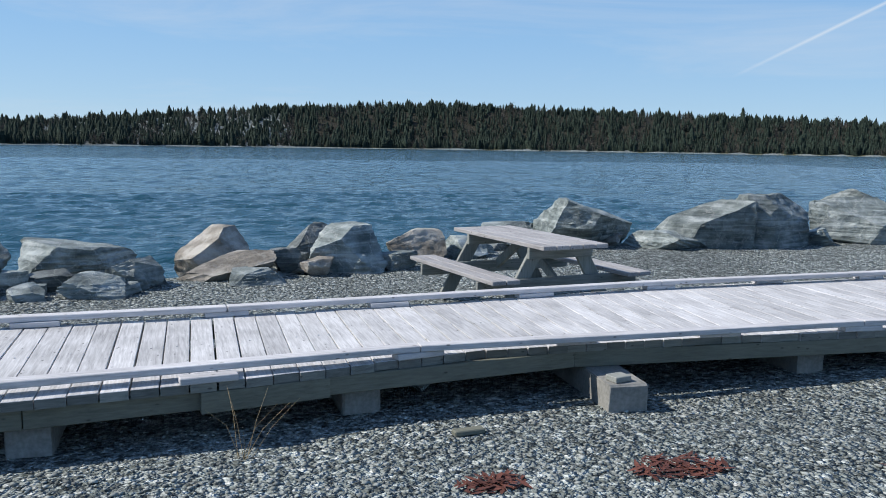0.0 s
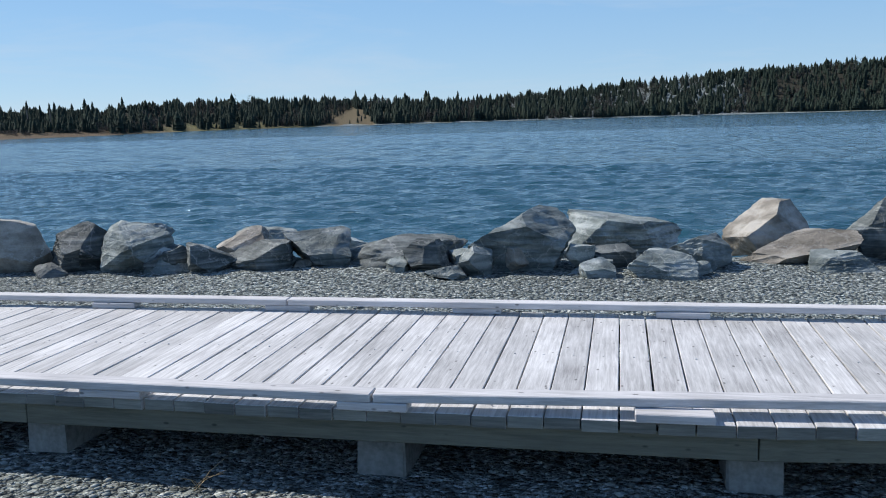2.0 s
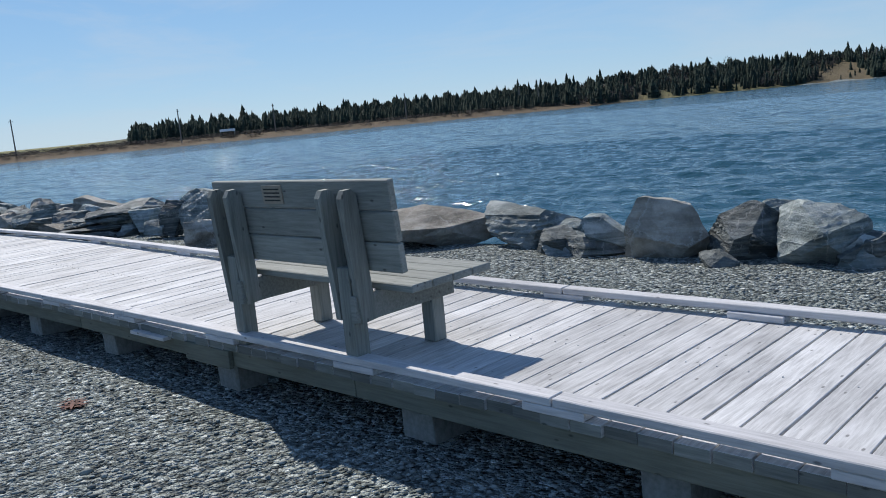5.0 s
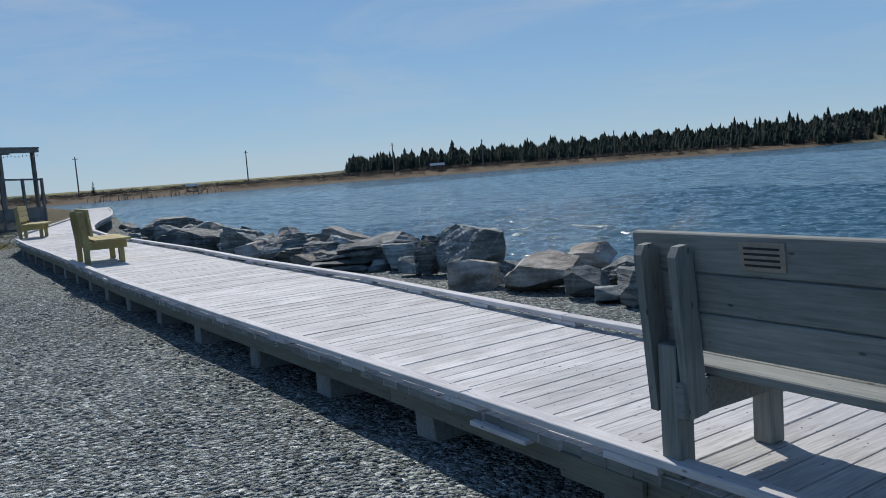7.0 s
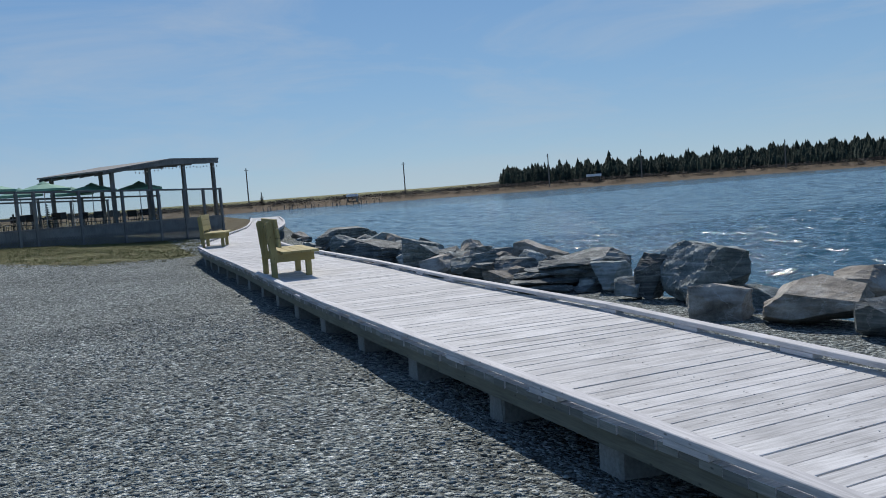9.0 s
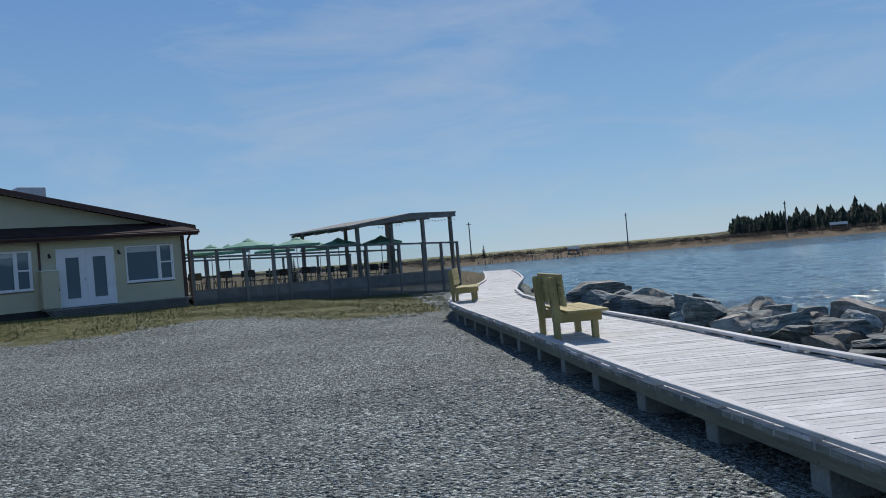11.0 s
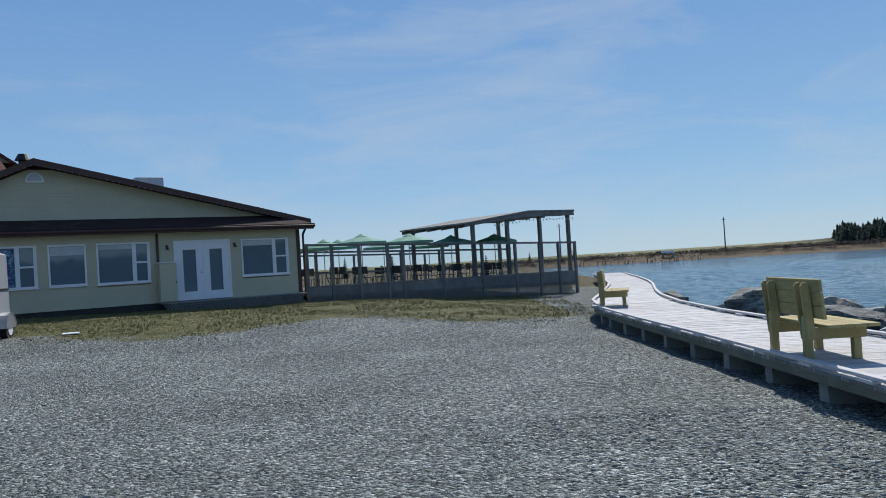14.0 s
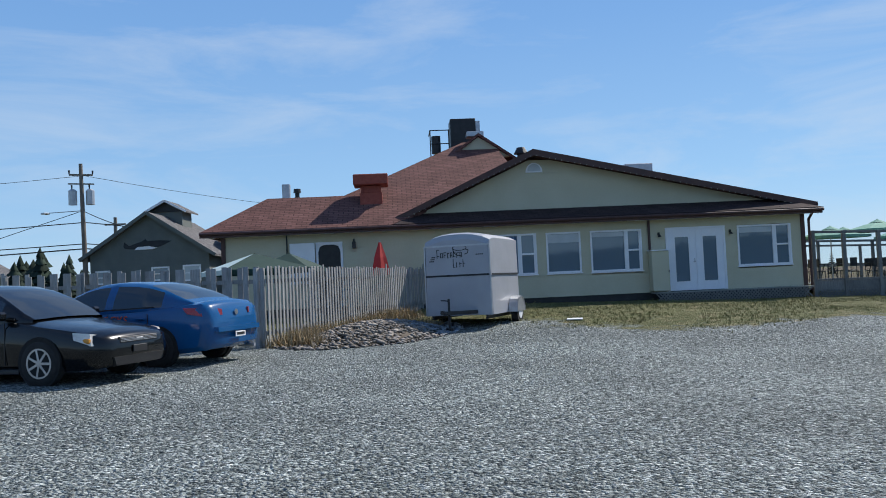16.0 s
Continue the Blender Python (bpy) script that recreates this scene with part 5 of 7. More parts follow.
doors = new("double_door")
doors.parent = house
g = Geo()
for a, b_, c, d in ((-1.09, 1.0, 2.9, 2.97), (-1.09, -1.02, 0.79, 2.9), (0.93, 1.0, 0.79, 2.9)):
    g.box(a, b_, -0.05, 0.08, c, d, 0.004)
part("door_frame", g, M_WHITE, doors)
for a, b_, side in ((-1.02, -0.045, -1), (-0.04, 0.93, 1)):
    g = Geo()
    x0, x1 = a + 0.22, b_ - 0.22
    for p, q, r, s in ((a, x0, 0.8, 2.9), (x1, b_, 0.8, 2.9), (x0, x1, 0.8, 1.08), (x0, x1, 2.66, 2.9)):
        g.box(p, q, -0.03, 0.02, r, s, 0.003)
    leaf = part("door_leaf", g, M_DOOR, doors)
    g = Geo()
    g.box(x0, x1, -0.008, 0.0, 1.08, 2.66)
    part("glass", g, M_GLASS, leaf)
    g = Geo()
    for p, q, r, s in ((x0, x1, 1.08, 1.11), (x0, x1, 2.63, 2.66), (x0, x0 + 0.03, 1.11, 2.63), (x1 - 0.03, x1, 1.11, 2.63)):
        g.box(p, q, -0.038, -0.01, r, s)
    part("glazing_bead", g, M_WHITE, leaf)
g = Geo()
g.tube((-0.12, -0.03, 1.78), (-0.12, -0.08, 1.78), 0.03, sides=10)
g.tube((-0.12, -0.03, 1.86), (-0.12, -0.06, 1.86), 0.022, sides=10)
part("door_handle", g, M_STEEL, doors)

cab = Geo()
cab.box(-1.72, -1.13, -0.42, -0.03, 0.82, 2.18, 0.01)
part("utility_cupboard", cab, M_SIDING, house)
cab = Geo()
cab.box(-1.76, -1.1, -0.46, -0.03, 2.182, 2.22, 0.005)
part("cupboard_lid", cab, M_WHITE, house)
g = Geo()
g.box(-1.17, -1.14, -0.43, -0.425, 1.45, 1.52)
part("cupboard_latch", g, M_DARK, house)
for x in (-1.32, 1.18):
    g = Geo()
    g.box(x - 0.04, x + 0.04, -0.05, -0.018, 2.72, 2.82, 0.005)
    g.tube((x, -0.12, 2.74), (x, -0.12, 2.66), 0.03, 0.07, 10)
    g.tube((x, -0.05, 2.78), (x, -0.12, 2.74), 0.012, sides=6)
    part("wall_lamp", g, M_DARK, house)

# screen door and white board of the kitchen wing
g = Geo()
for a, b_, c, d in ((-13.0, -12.1, 2.88, 2.97), (-13.0, -12.92, 0.8, 2.88), (-12.18, -12.1, 0.8, 2.88)):
    g.box(a, b_, -0.05, 0.06, c, d, 0.004)
side_door = part("kitchen_door", g, M_WHITE, house)
g = Geo()
g.box(-12.92, -12.18, 0.0, 0.03, 0.8, 2.88)
part("insect_screen", g, M_DARK, side_door)
g = Geo()
for a, sx in ((-12.92, 1), (-12.18, -1)):
    g.prism([(a, 2.88), (a + sx * 0.2, 2.88), (a + sx * 0.06, 2.82), (a, 2.64)], -0.03, -0.005)
part("fretwork", g, M_WHITE, side_door)
g = Geo()
g.box(-13.85, -13.02, -0.5, -0.46, 1.6, 2.96, 0.004, Matrix.Translation((0, 0.35, 0)))
part("open_door", g, M_WHITE, house, "white door standing open against the wall")
g = Geo()
g.box(-11.78, -11.66, -0.16, -0.02, 2.72, 2.95, 0.01)
g.box(-11.75, -11.69, -0.08, -0.02, 2.95, 3.05, 0.01)
part("coach_lamp", g, M_DARK, house)
g = Geo()
g.tube((-13.95, -0.06, 2.0), (-13.95, -0.06, 3.25), 0.025, sides=6)
part("conduit", g, M_DARK, house)

# roofs
TILT_K = 0.5515


def front_slope(x, d):
    return (x, d, 3.42 + TILT_K * (d + 0.4))


def slab(poly, thick=0.1):
    g = Geo()
    k = len(poly)
    g.add(list(poly) + [(p[0], p[1], p[2] - thick) for p in poly],
          [tuple(range(k)), tuple(range(2 * k - 1, k - 1, -1))] + [(i, i + k, (i + 1) % k + k, (i + 1) % k) for i in range(k)])
    return g


roof_uv(part("main_roof_front", slab([front_slope(-16.75, -0.4), front_slope(-10.5, -0.4), front_slope(-8.9, 0.9), front_slope(-5.6, 3.3), front_slope(-6.1, 6.6), front_slope(-7.35, 6.6), front_slope(-12.1, 1.95), front_slope(-14.85, 1.95)]), M_ROOF, house))
roof_uv(part("wing_roof_left", slab([(-16.75, -0.4, 3.42), front_slope(-14.85, 1.95), (-14.85, 9.5, 4.71), (-16.75, 11.9, 3.42)]), M_ROOF, house))
roof_uv(part("wing_roof_top", slab([front_slope(-14.85, 1.96), front_slope(-12.1, 1.96), (-12.1, 9.5, 4.71), (-14.85, 9.5, 4.71)]), M_ROOF, house))
roof_uv(part("main_roof_left", slab([front_slope(-12.1, 1.97), front_slope(-7.35, 6.61), (-7.35, 7.4, 7.25), (-12.1, 9.5, 4.7)]), M_ROOF, house))
roof_uv(part("main_roof_back", slab([front_slope(-7.35, 6.62), front_slope(-6.1, 6.62), (-2.0, 11.9, 3.42), (-16.75, 11.95, 3.4)]), M_ROOF, house))
g = Geo()
g.box(-16.72, 4.28, -0.46, -0.405, 3.24, 3.43, 0.004)
part("eave_fascia", g, M_BROWN, house)
g = Geo()
g.box(-16.6, 4.1, -0.4, -0.03, 3.255, 3.285)
part("soffit", g, M_WHITE, house)
g = Geo()
g.tube((-16.7, -0.5, 3.36), (4.3, -0.5, 3.36), 0.05, sides=8)
part("gutter", g, M_BROWN, house)

# low lean-to strip below the gable, and the gable wall itself
# the strip's dimness comes from its darker shingle colour
roof_uv(part("lean_to_roof", slab([(-10.35, -0.47, 3.445), (4.32, -0.47, 3.445), (3.2, 0.66, 3.86), (-9.6, 0.66, 3.86)], 0.05), M_ROOF_SHADED, house))
R_TOP, R_L, R_R = (-5.47, 5.86), (-10.3, 3.7), (4.45, 3.64)
g = Geo()
k, z = 0, 3.84
while z < 5.72:
    a, b_ = z, min(z + 0.115, 5.72)
    lx = lambda h: R_L[0] + 0.35 + (R_TOP[0] - R_L[0]) * (h + 0.08 - R_L[1]) / (R_TOP[1] - R_L[1])
    rx = lambda h: R_R[0] - 0.35 + (R_TOP[0] - R_R[0]) * (h + 0.08 - R_R[1]) / (R_TOP[1] - R_R[1])
    if lx(b_) < rx(b_):
        g = Geo()
        g.add([(lx(a), 0.64, a), (rx(a), 0.64, a), (rx(b_), 0.655, b_), (lx(b_), 0.655, b_), (lx(a), 0.76, a), (rx(a), 0.76, a), (rx(b_), 0.76, b_), (lx(b_), 0.76, b_)],
              [(0, 1, 2, 3), (0, 4, 5, 1), (4, 7, 6, 5), (0, 3, 7, 4), (1, 5, 6, 2), (3, 2, 6, 7)])
        part("siding_board", g, M_SIDING, house)
    z = b_ + (1 if b_ >= 5.72 else 0)
for nm, e in (("gable_roof_left", R_L), ("gable_roof_right", R_R)):
    roof_uv(part(nm, slab([(R_TOP[0], 0.2, R_TOP[1]), (e[0], 0.2, e[1]), (e[0], 9.0, e[1]), (R_TOP[0], 9.0, R_TOP[1])], 0.12), M_ROOF, house))
    g = Geo()
    g.add([(R_TOP[0], 0.14, R_TOP[1] + 0.03), (e[0], 0.14, e[1] + 0.03), (e[0], 0.14, e[1] - 0.17), (R_TOP[0], 0.14, R_TOP[1] - 0.19),
           (R_TOP[0], 0.195, R_TOP[1] + 0.03), (e[0], 0.195, e[1] + 0.03), (e[0], 0.195, e[1] - 0.17), (R_TOP[0], 0.195, R_TOP[1] - 0.19)],
          [(0, 1, 2, 3), (7, 6, 5, 4), (0, 4, 5, 1), (1, 5, 6, 2), (2, 6, 7, 3), (3, 7, 4, 0)])
    part("rake_board", g, M_BROWN, house)
# string of small bulbs under the rake and the eave
M_BULB = surface("clear_bulb", (0.5, 0.48, 0.44), (0.7, 0.68, 0.62), 5, 0.2, 0.0, 30)
g = Geo()
for e in (R_L, R_R):
    k = 26 if e is R_L else 46
    for i in range(k):
        f = (i + 0.5) / k
        x, z = R_TOP[0] + (e[0] - R_TOP[0]) * f, R_TOP[1] + (e[1] - R_TOP[1]) * f - 0.2
        g.tube((x, 0.13, z + 0.03), (x, 0.13, z), 0.01, 0.014, 5)
for i in range(86):
    x = -16.5 + 20.6 * i / 85
    g.tube((x, -0.47, 3.24), (x, -0.47, 3.215), 0.01, 0.014, 5)
tagged(part("string_lights", g, M_BULB, house), kind="stuff")
# half-round gable window
w = new("fan_window")
w.parent = house
arc = [(-5.4 + 0.3 * math.cos(t), 5.13 + 0.34 * math.sin(t)) for t in [math.pi * i / 12 for i in range(13)]]
inner = [(-5.4 + 0.23 * math.cos(t), 5.18 + 0.25 * math.sin(t)) for t in [math.pi * i / 12 for i in range(13)]]
g = Geo()
g.prism(arc, 0.6, 0.63)
part("fan_frame", g, M_WHITE, w)
g = Geo()
g.prism(inner, 0.59, 0.599)
part("fan_pane", g, M_BLIND, w)
# ridge vent dormer, plant and stacks
g = Geo()
g.prism([(-8.0, 6.5), (-6.75, 7.35), (-5.4, 6.5)], 5.8, 6.0)
part("vent_gable", g, M_SIDING, house)
for a, b_ in ((-8.35, -6.75), (-5.05, -6.75)):
    roof_uv(part("vent_gable_roof", slab([(a, 5.65, 6.32), (b_, 5.65, 7.5), (b_, 8.5, 7.5), (a, 8.5, 6.32)], 0.12), M_ROOF, house))
g = Geo()
g.box(-7.75, -6.65, 7.6, 8.7, 7.0, 8.5, 0.02)
hv = part("roof_air_unit", g, M_DARK, house, "large black rooftop air-handling unit")
g = Geo()
g.box(-6.645, -6.45, 7.7, 8.6, 7.3, 8.4, 0.01)
part("grille", g, M_STEEL, hv)
g = Geo()
for x in (-8.65, -7.85):
    g.tube((x, 7.4, 6.6), (x, 7.4, 8.0), 0.025, sides=6)
for z in (7.4, 7.98):
    g.tube((-8.65, 7.4, z), (-7.85, 7.4, z), 0.022, sides=6)
g.tube((-8.65, 7.4, 7.98), (-8.65, 8.8, 7.98), 0.022, sides=6)
part("service_rail", g, M_DARK, house)
g = Geo()
g.tube((-8.4, 7.6, 7.0), (-8.4, 7.6, 7.75), 0.2, 0.2, 12)
part("fan_motor", g, M_DARK, house)
g = Geo()
g.box(-7.2, -6.5, 5.9, 6.5, 7.4, 7.62, 0.02)
part("ridge_vent", g, M_STEEL, house)
g = Geo()
g.tube((-5.1, 5.2, 6.0), (-5.1, 5.2, 6.55), 0.16, sides=12)
g.tube((-5.1, 5.2, 6.5), (-5.1, 5.2, 6.75), 0.3, 0.16, 14)
part("roof_cowl", g, M_DARK, house)
g = Geo()
g.box(-1.6, -0.55, 2.6, 3.4, 4.5, 5.58, 0.02)
part("flat_skylight_box", g, M_STEEL, house)
g = Geo()
g.box(-11.5, -10.72, 1.2, 1.9, 3.9, 4.72, 0.01)
g.box(-11.46, -10.76, 1.25, 1.85, 4.72, 4.98, 0.02)
g.box(-11.72, -10.5, 1.0, 2.1, 4.98, 5.36, 0.03)
part("chimney", g, M_RED, house, "red-painted square chimney with a wide cap")
g = Geo()
g.box(-14.4, -14.12, 2.6, 2.9, 4.5, 5.3, 0.01)
part("metal_flue", g, M_STEEL, house)

# threshold platform with lattice skirt
g = Geo()
for k in range(4):
    g.box(-1.7, 3.75, -0.62 + 0.146 * k, -0.62 + 0.146 * k + 0.138, 0.74, 0.778, 0.004)
landing = solid("door_landing", g, M_GREY, "narrow grey timber landing below the double doors", "deck", m=HOUSE)


def lattice(x0, x1, y, z0a, z1a, z0b, z1b, parent, pitch=0.12):
    """Crossed laths in a frame; the foot and head run straight from one end to the other."""
    g = Geo()
    n_ = int((x1 - x0) / pitch)
    for i in range(-2, n_ + 2):
        for sgn in (-1, 1):
            xa = x0 + i * pitch
            f = np.clip((xa - x0) / (x1 - x0), 0, 1)
            h = (z1a + (z1b - z1a) * f) - (z0a + (z0b - z0a) * f)
            a, b_ = (xa, xa + h) if sgn > 0 else (xa + h, xa)
            zb, zt = z0a + (z0b - z0a) * f, z1a + (z1b - z1a) * f
            lo = 0.0
            if min(a, b_) < x0 or max(a, b_) > x1:
                continue
            g.beam((a, y + 0.006 * sgn, zb), (b_, y + 0.006 * sgn, zt), 0.01, 0.045)
    return part("lattice", g, M_PATIO, parent)


lattice(-1.7, 3.75, -0.63, 0.42, 0.74, 0.42, 0.74, landing)

# ---- patio with glazed screens ----
patio = thing("patio", "raised timber dining patio behind clear wind screens", "patio", HOUSE)
P0, P1 = 4.1, 18.5


def along(x, a, b_):
    return a + (b_ - a) * (x - P0) / (P1 - P0)


g = Geo()
g.add([(P0, 0.05, 0.82), (P1, 0.05, 0.42), (P1, 10, 0.42), (P0, 10, 0.82), (P0, 0.05, 0.72), (P1, 0.05, 0.32), (P1, 10, 0.32), (P0, 10, 0.72)],
      [(0, 1, 2, 3), (7, 6, 5, 4), (0, 4, 5, 1), (1, 5, 6, 2), (2, 6, 7, 3), (3, 7, 4, 0)])
part("patio_floor", g, M_GREY, patio)
POSTS = [4.1, 5.2, 6.45, 7.8, 8.55, 10.6, 12.75, 14.7, 16.2, 17.4, 18.5]
for x in POSTS:
    g = Geo()
    g.box(x - 0.06, x + 0.06, -0.06, 0.06, along(x, 0.3, -0.42), along(x, 2.66, 2.25), 0.006)
    part("screen_post", g, M_PATIO, patio)
for a, b_ in zip(POSTS, POSTS[1:]):
    za, zb = along(a, 2.66, 2.25), along(b_, 2.66, 2.25)
    la, lb = along(a, -1.66, -1.4), along(b_, -1.66, -1.4)
    for top_a, top_b, hgt in ((0.0, 0.0, 0.09), (la, lb, 0.07)):
        g = Geo()
        g.beam((a + 0.06, 0, za + top_a - 0.05), (b_ - 0.06, 0, zb + top_b - 0.05), 0.06, hgt, 0.004)
        part("screen_rail", g, M_PATIO, patio)
    g = Geo()
    g.add([(a + 0.06, -0.01, za + la - 0.09), (b_ - 0.06, -0.01, zb + lb - 0.09), (b_ - 0.06, -0.01, along(b_, 0.55, 0.12)), (a + 0.06, -0.01, along(a, 0.55, 0.12)),
           (a + 0.06, 0.02, za + la - 0.09), (b_ - 0.06, 0.02, zb + lb - 0.09), (b_ - 0.06, 0.02, along(b_, 0.55, 0.12)), (a + 0.06, 0.02, along(a, 0.55, 0.12))],
          [(0, 1, 2, 3), (7, 6, 5, 4), (0, 4, 5, 1), (1, 5, 6, 2), (2, 6, 7, 3), (3, 7, 4, 0)])
    part("kick_panel", g, M_PATIO, patio)
    g = Geo()
    g.add([(a + 0.06, 0, za + la - 0.02), (b_ - 0.06, 0, zb + lb - 0.02), (b_ - 0.06, 0, zb - 0.1), (a + 0.06, 0, za - 0.1)], [(0, 1, 2, 3)])
    p = part("clear_panel", g, M_CLEAR, patio)
    p.visible_shadow = False
lattice(4.1, 18.4, -0.03, 0.3, 0.62, -0.32, 0.28, patio, 0.13)
# far rails of the patio
for y in (5.0, 9.9):
    for x in np.arange(4.6, 18.6, 2.3):
        g = Geo()
        g.box(x - 0.05, x + 0.05, y - 0.05, y + 0.05, along(x, 0.7, 0.3), along(x, 2.55, 2.15), 0.005)
        part("screen_post", g, M_PATIO, patio)
    g = Geo()
    g.beam((4.4, y, 2.5), (18.5, y, 2.1), 0.06, 0.09)
    part("screen_rail", g, M_PATIO, patio)
    g = Geo()
    g.beam((4.4, y, 1.55), (18.5, y, 1.15), 0.05, 0.07)
    part("screen_rail", g, M_PATIO, patio)


def umbrella(x, y, z, r, mat, label, floor):
    t = thing("patio_umbrella", label, "umbrella", HOUSE @ pose(x, y, floor), "patio umbrellas")
    h = z - floor
    g = Geo()
    g.tube((0, 0, 0), (0, 0, h + 0.1), 0.022, sides=8)
    part("pole", g, M_STEEL, t)
    g = Geo()
    g.tube((0, 0, 0), (0, 0, 0.06), 0.25, 0.22, 14)
    part("base", g, M_DARK, t)
    c = Geo()
    k = 8
    rings = [[(0.06 * math.cos(2 * math.pi * i / k), 0.06 * math.sin(2 * math.pi * i / k), h) for i in range(k)]]
    for f, dz in ((0.5, 0.12), (1.0, 0.28), (1.0, 0.38)):
        rings.append([(r * f * math.cos(2 * math.pi * i / k), r * f * math.sin(2 * math.pi * i / k), h - dz) for i in range(k)])
    c.loft(rings, True, False)
    can = part("canopy", c, mat, t)
    v = Geo()
    v.loft([[(q * math.cos(2 * math.pi * i / k), q * math.sin(2 * math.pi * i / k), h + dz) for i in range(k)] for q, dz in ((0.02, 0.09), (0.3, -0.04))], True, False)
    part("vent", v, mat, can)
    for i in range(k):
        a = 2 * math.pi * i / k
        g = Geo()
        g.tube((0, 0, h - 0.02), (r * math.cos(a), r * math.sin(a), h - 0.3), 0.008, sides=4)
        part("rib", g, M_STEEL, t)
    return t


for x, y, z, r in ((6.1, 2.5, 2.82, 1.1), (7.9, 2.4, 3.0, 1.15), (10.4, 2.4, 2.95, 1.15), (12.9, 2.6, 2.8, 1.15), (15.4, 2.4, 2.78, 1.1), (5.6, 6.4, 2.95, 1.1), (8.9, 6.6, 2.95, 1.1), (11.6, 6.8, 2.85, 1.1), (14.5, 7.0, 2.8, 1.1)):
    umbrella(x, y, z, r, M_CANVAS, "open green canvas umbrella over a patio table", along(x, 0.82, 0.42))


def patio_set(x, y):
    z = along(x, 0.82, 0.42)
    t = thing("patio_table", "round dark metal patio table under the umbrellas", "table", HOUSE @ pose(x, y, z), "patio tables")
    g = Geo()
    g.tube((0, 0, 0.7), (0, 0, 0.73), 0.5, sides=16)
    part("tabletop", g, M_DARK, t)
    for i in range(3):
        a = 2.09 * i
        g = Geo()
        g.tube((0.4 * math.cos(a), 0.4 * math.sin(a), 0), (0.15 * math.cos(a), 0.15 * math.sin(a), 0.7), 0.018, sides=6)
        part("leg", g, M_DARK, t)
    return t


def patio_chair(m):
    t = thing("patio_chair", "black metal patio chair with a slatted back", "chair", m, "patio chairs")
    g = Geo()
    g.box(-0.23, 0.23, -0.22, 0.22, 0.43, 0.46, 0.01)
    part("seat", g, M_DARK, t)
    g = Geo()
    g.box(-0.23, 0.23, 0.2, 0.23, 0.6, 0.92, 0.01)
    part("backrest", g, M_DARK, t)
    for sx in (-0.2, 0.2):
        for sy, top in ((-0.2, 0.43), (0.21, 0.9)):
            g = Geo()
            g.tube((sx, sy, 0), (sx, sy, top), 0.014, sides=6)
            part("leg", g, M_DARK, t)
    return t


first = None
for x, y in ((6.1, 2.5), (7.9, 2.4), (10.4, 2.4), (12.9, 2.6), (15.4, 2.4), (11.6, 6.8)):
    patio_set(x + 0.001, y + 0.3)
    for i in range(4):
        a = 90 * i + 20 * x
        m = HOUSE @ pose(x + 0.78 * math.sin(radians(a)), y + 0.3 - 0.78 * math.cos(radians(a)), along(x, 0.82, 0.42), 0, 0, a + 180)
        first = copy_thing(first, m) if first else patio_chair(m)

# ---- pergola ----
pergola = thing("pergola", "tall timber pergola with a pitched plank roof", "pergola", HOUSE)
PROFILE = [(11.9, 3.27), (15.4, 3.74), (18.35, 3.74)]
g = Geo()
top = PROFILE + [(18.35, 3.54), (15.4, 3.5), (11.9, 3.18)]
g.prism(top, -0.25, 0.0)
g.prism([(a, b_ + 0.06) for a, b_ in PROFILE] + [(a, b_ - 0.01) for a, b_ in PROFILE[::-1]], -0.3, 5.6)
part("roof", g, M_PATIO, pergola)
for y in (0.7, 1.9, 3.1, 4.3, 5.4):
    g = Geo()
    for (a, za), (b_, zb) in zip(PROFILE, PROFILE[1:]):
        g.beam((a, y, za - 0.1), (b_, y, zb - 0.1), 0.05, 0.16)
    part("rafter", g, M_PATIO, pergola)
for y in (0.12, 5.2):
    for x in ((12.4, 14.4, 16.4, 18.25) if y < 1 else (12.4, 15.1, 17.9)):
        g = Geo()
        g.box(x - 0.08, x + 0.08, y - 0.08, y + 0.08, along(x, 0.82, 0.42), float(np.interp(x, [9.9, 15.4, 18.35], [2.98, 3.64, 3.62])), 0.008)
        part("post", g, M_PATIO, pergola)
g = Geo()
for i in range(24):
    x = 13.4 + 4.8 * i / 23
    z = float(np.interp(x, [9.9, 15.4, 18.35], [2.8, 3.42, 3.44])) - 0.06 * abs(math.sin(i * 0.8))
    g.tube((x, -0.28, z), (x, -0.28, z - 0.07), 0.02, 0.03, 6)
tagged(part("hanging_bulbs", g, M_BULB, pergola), kind="stuff")


# ---- cargo trailer ----
TR = pose(-30.66, -11.5, at_ground(-31, -11.3), 0, 0, 9.8)
M_TRAILER = surface("dull_white_aluminium", (0.30, 0.31, 0.335), (0.39, 0.40, 0.43), 1.5, 0.45, 0.03, 60, metal=0.15)
trailer = thing("cargo_trailer", "small dull white cargo trailer with black lettering on grass", "trailer", TR)


def crown(half, low, high, bow, k=8):
    """A box section with a bowed top, as (y, z)."""
    out = [(-half, low)]
    for i in range(k + 1):
        a = -1 + 2 * i / k
        out.append((half * a * (0.97 if abs(a) == 1 else 1), high + bow * (1 - abs(a) ** 2.6)))
    return out + [(half, low)]


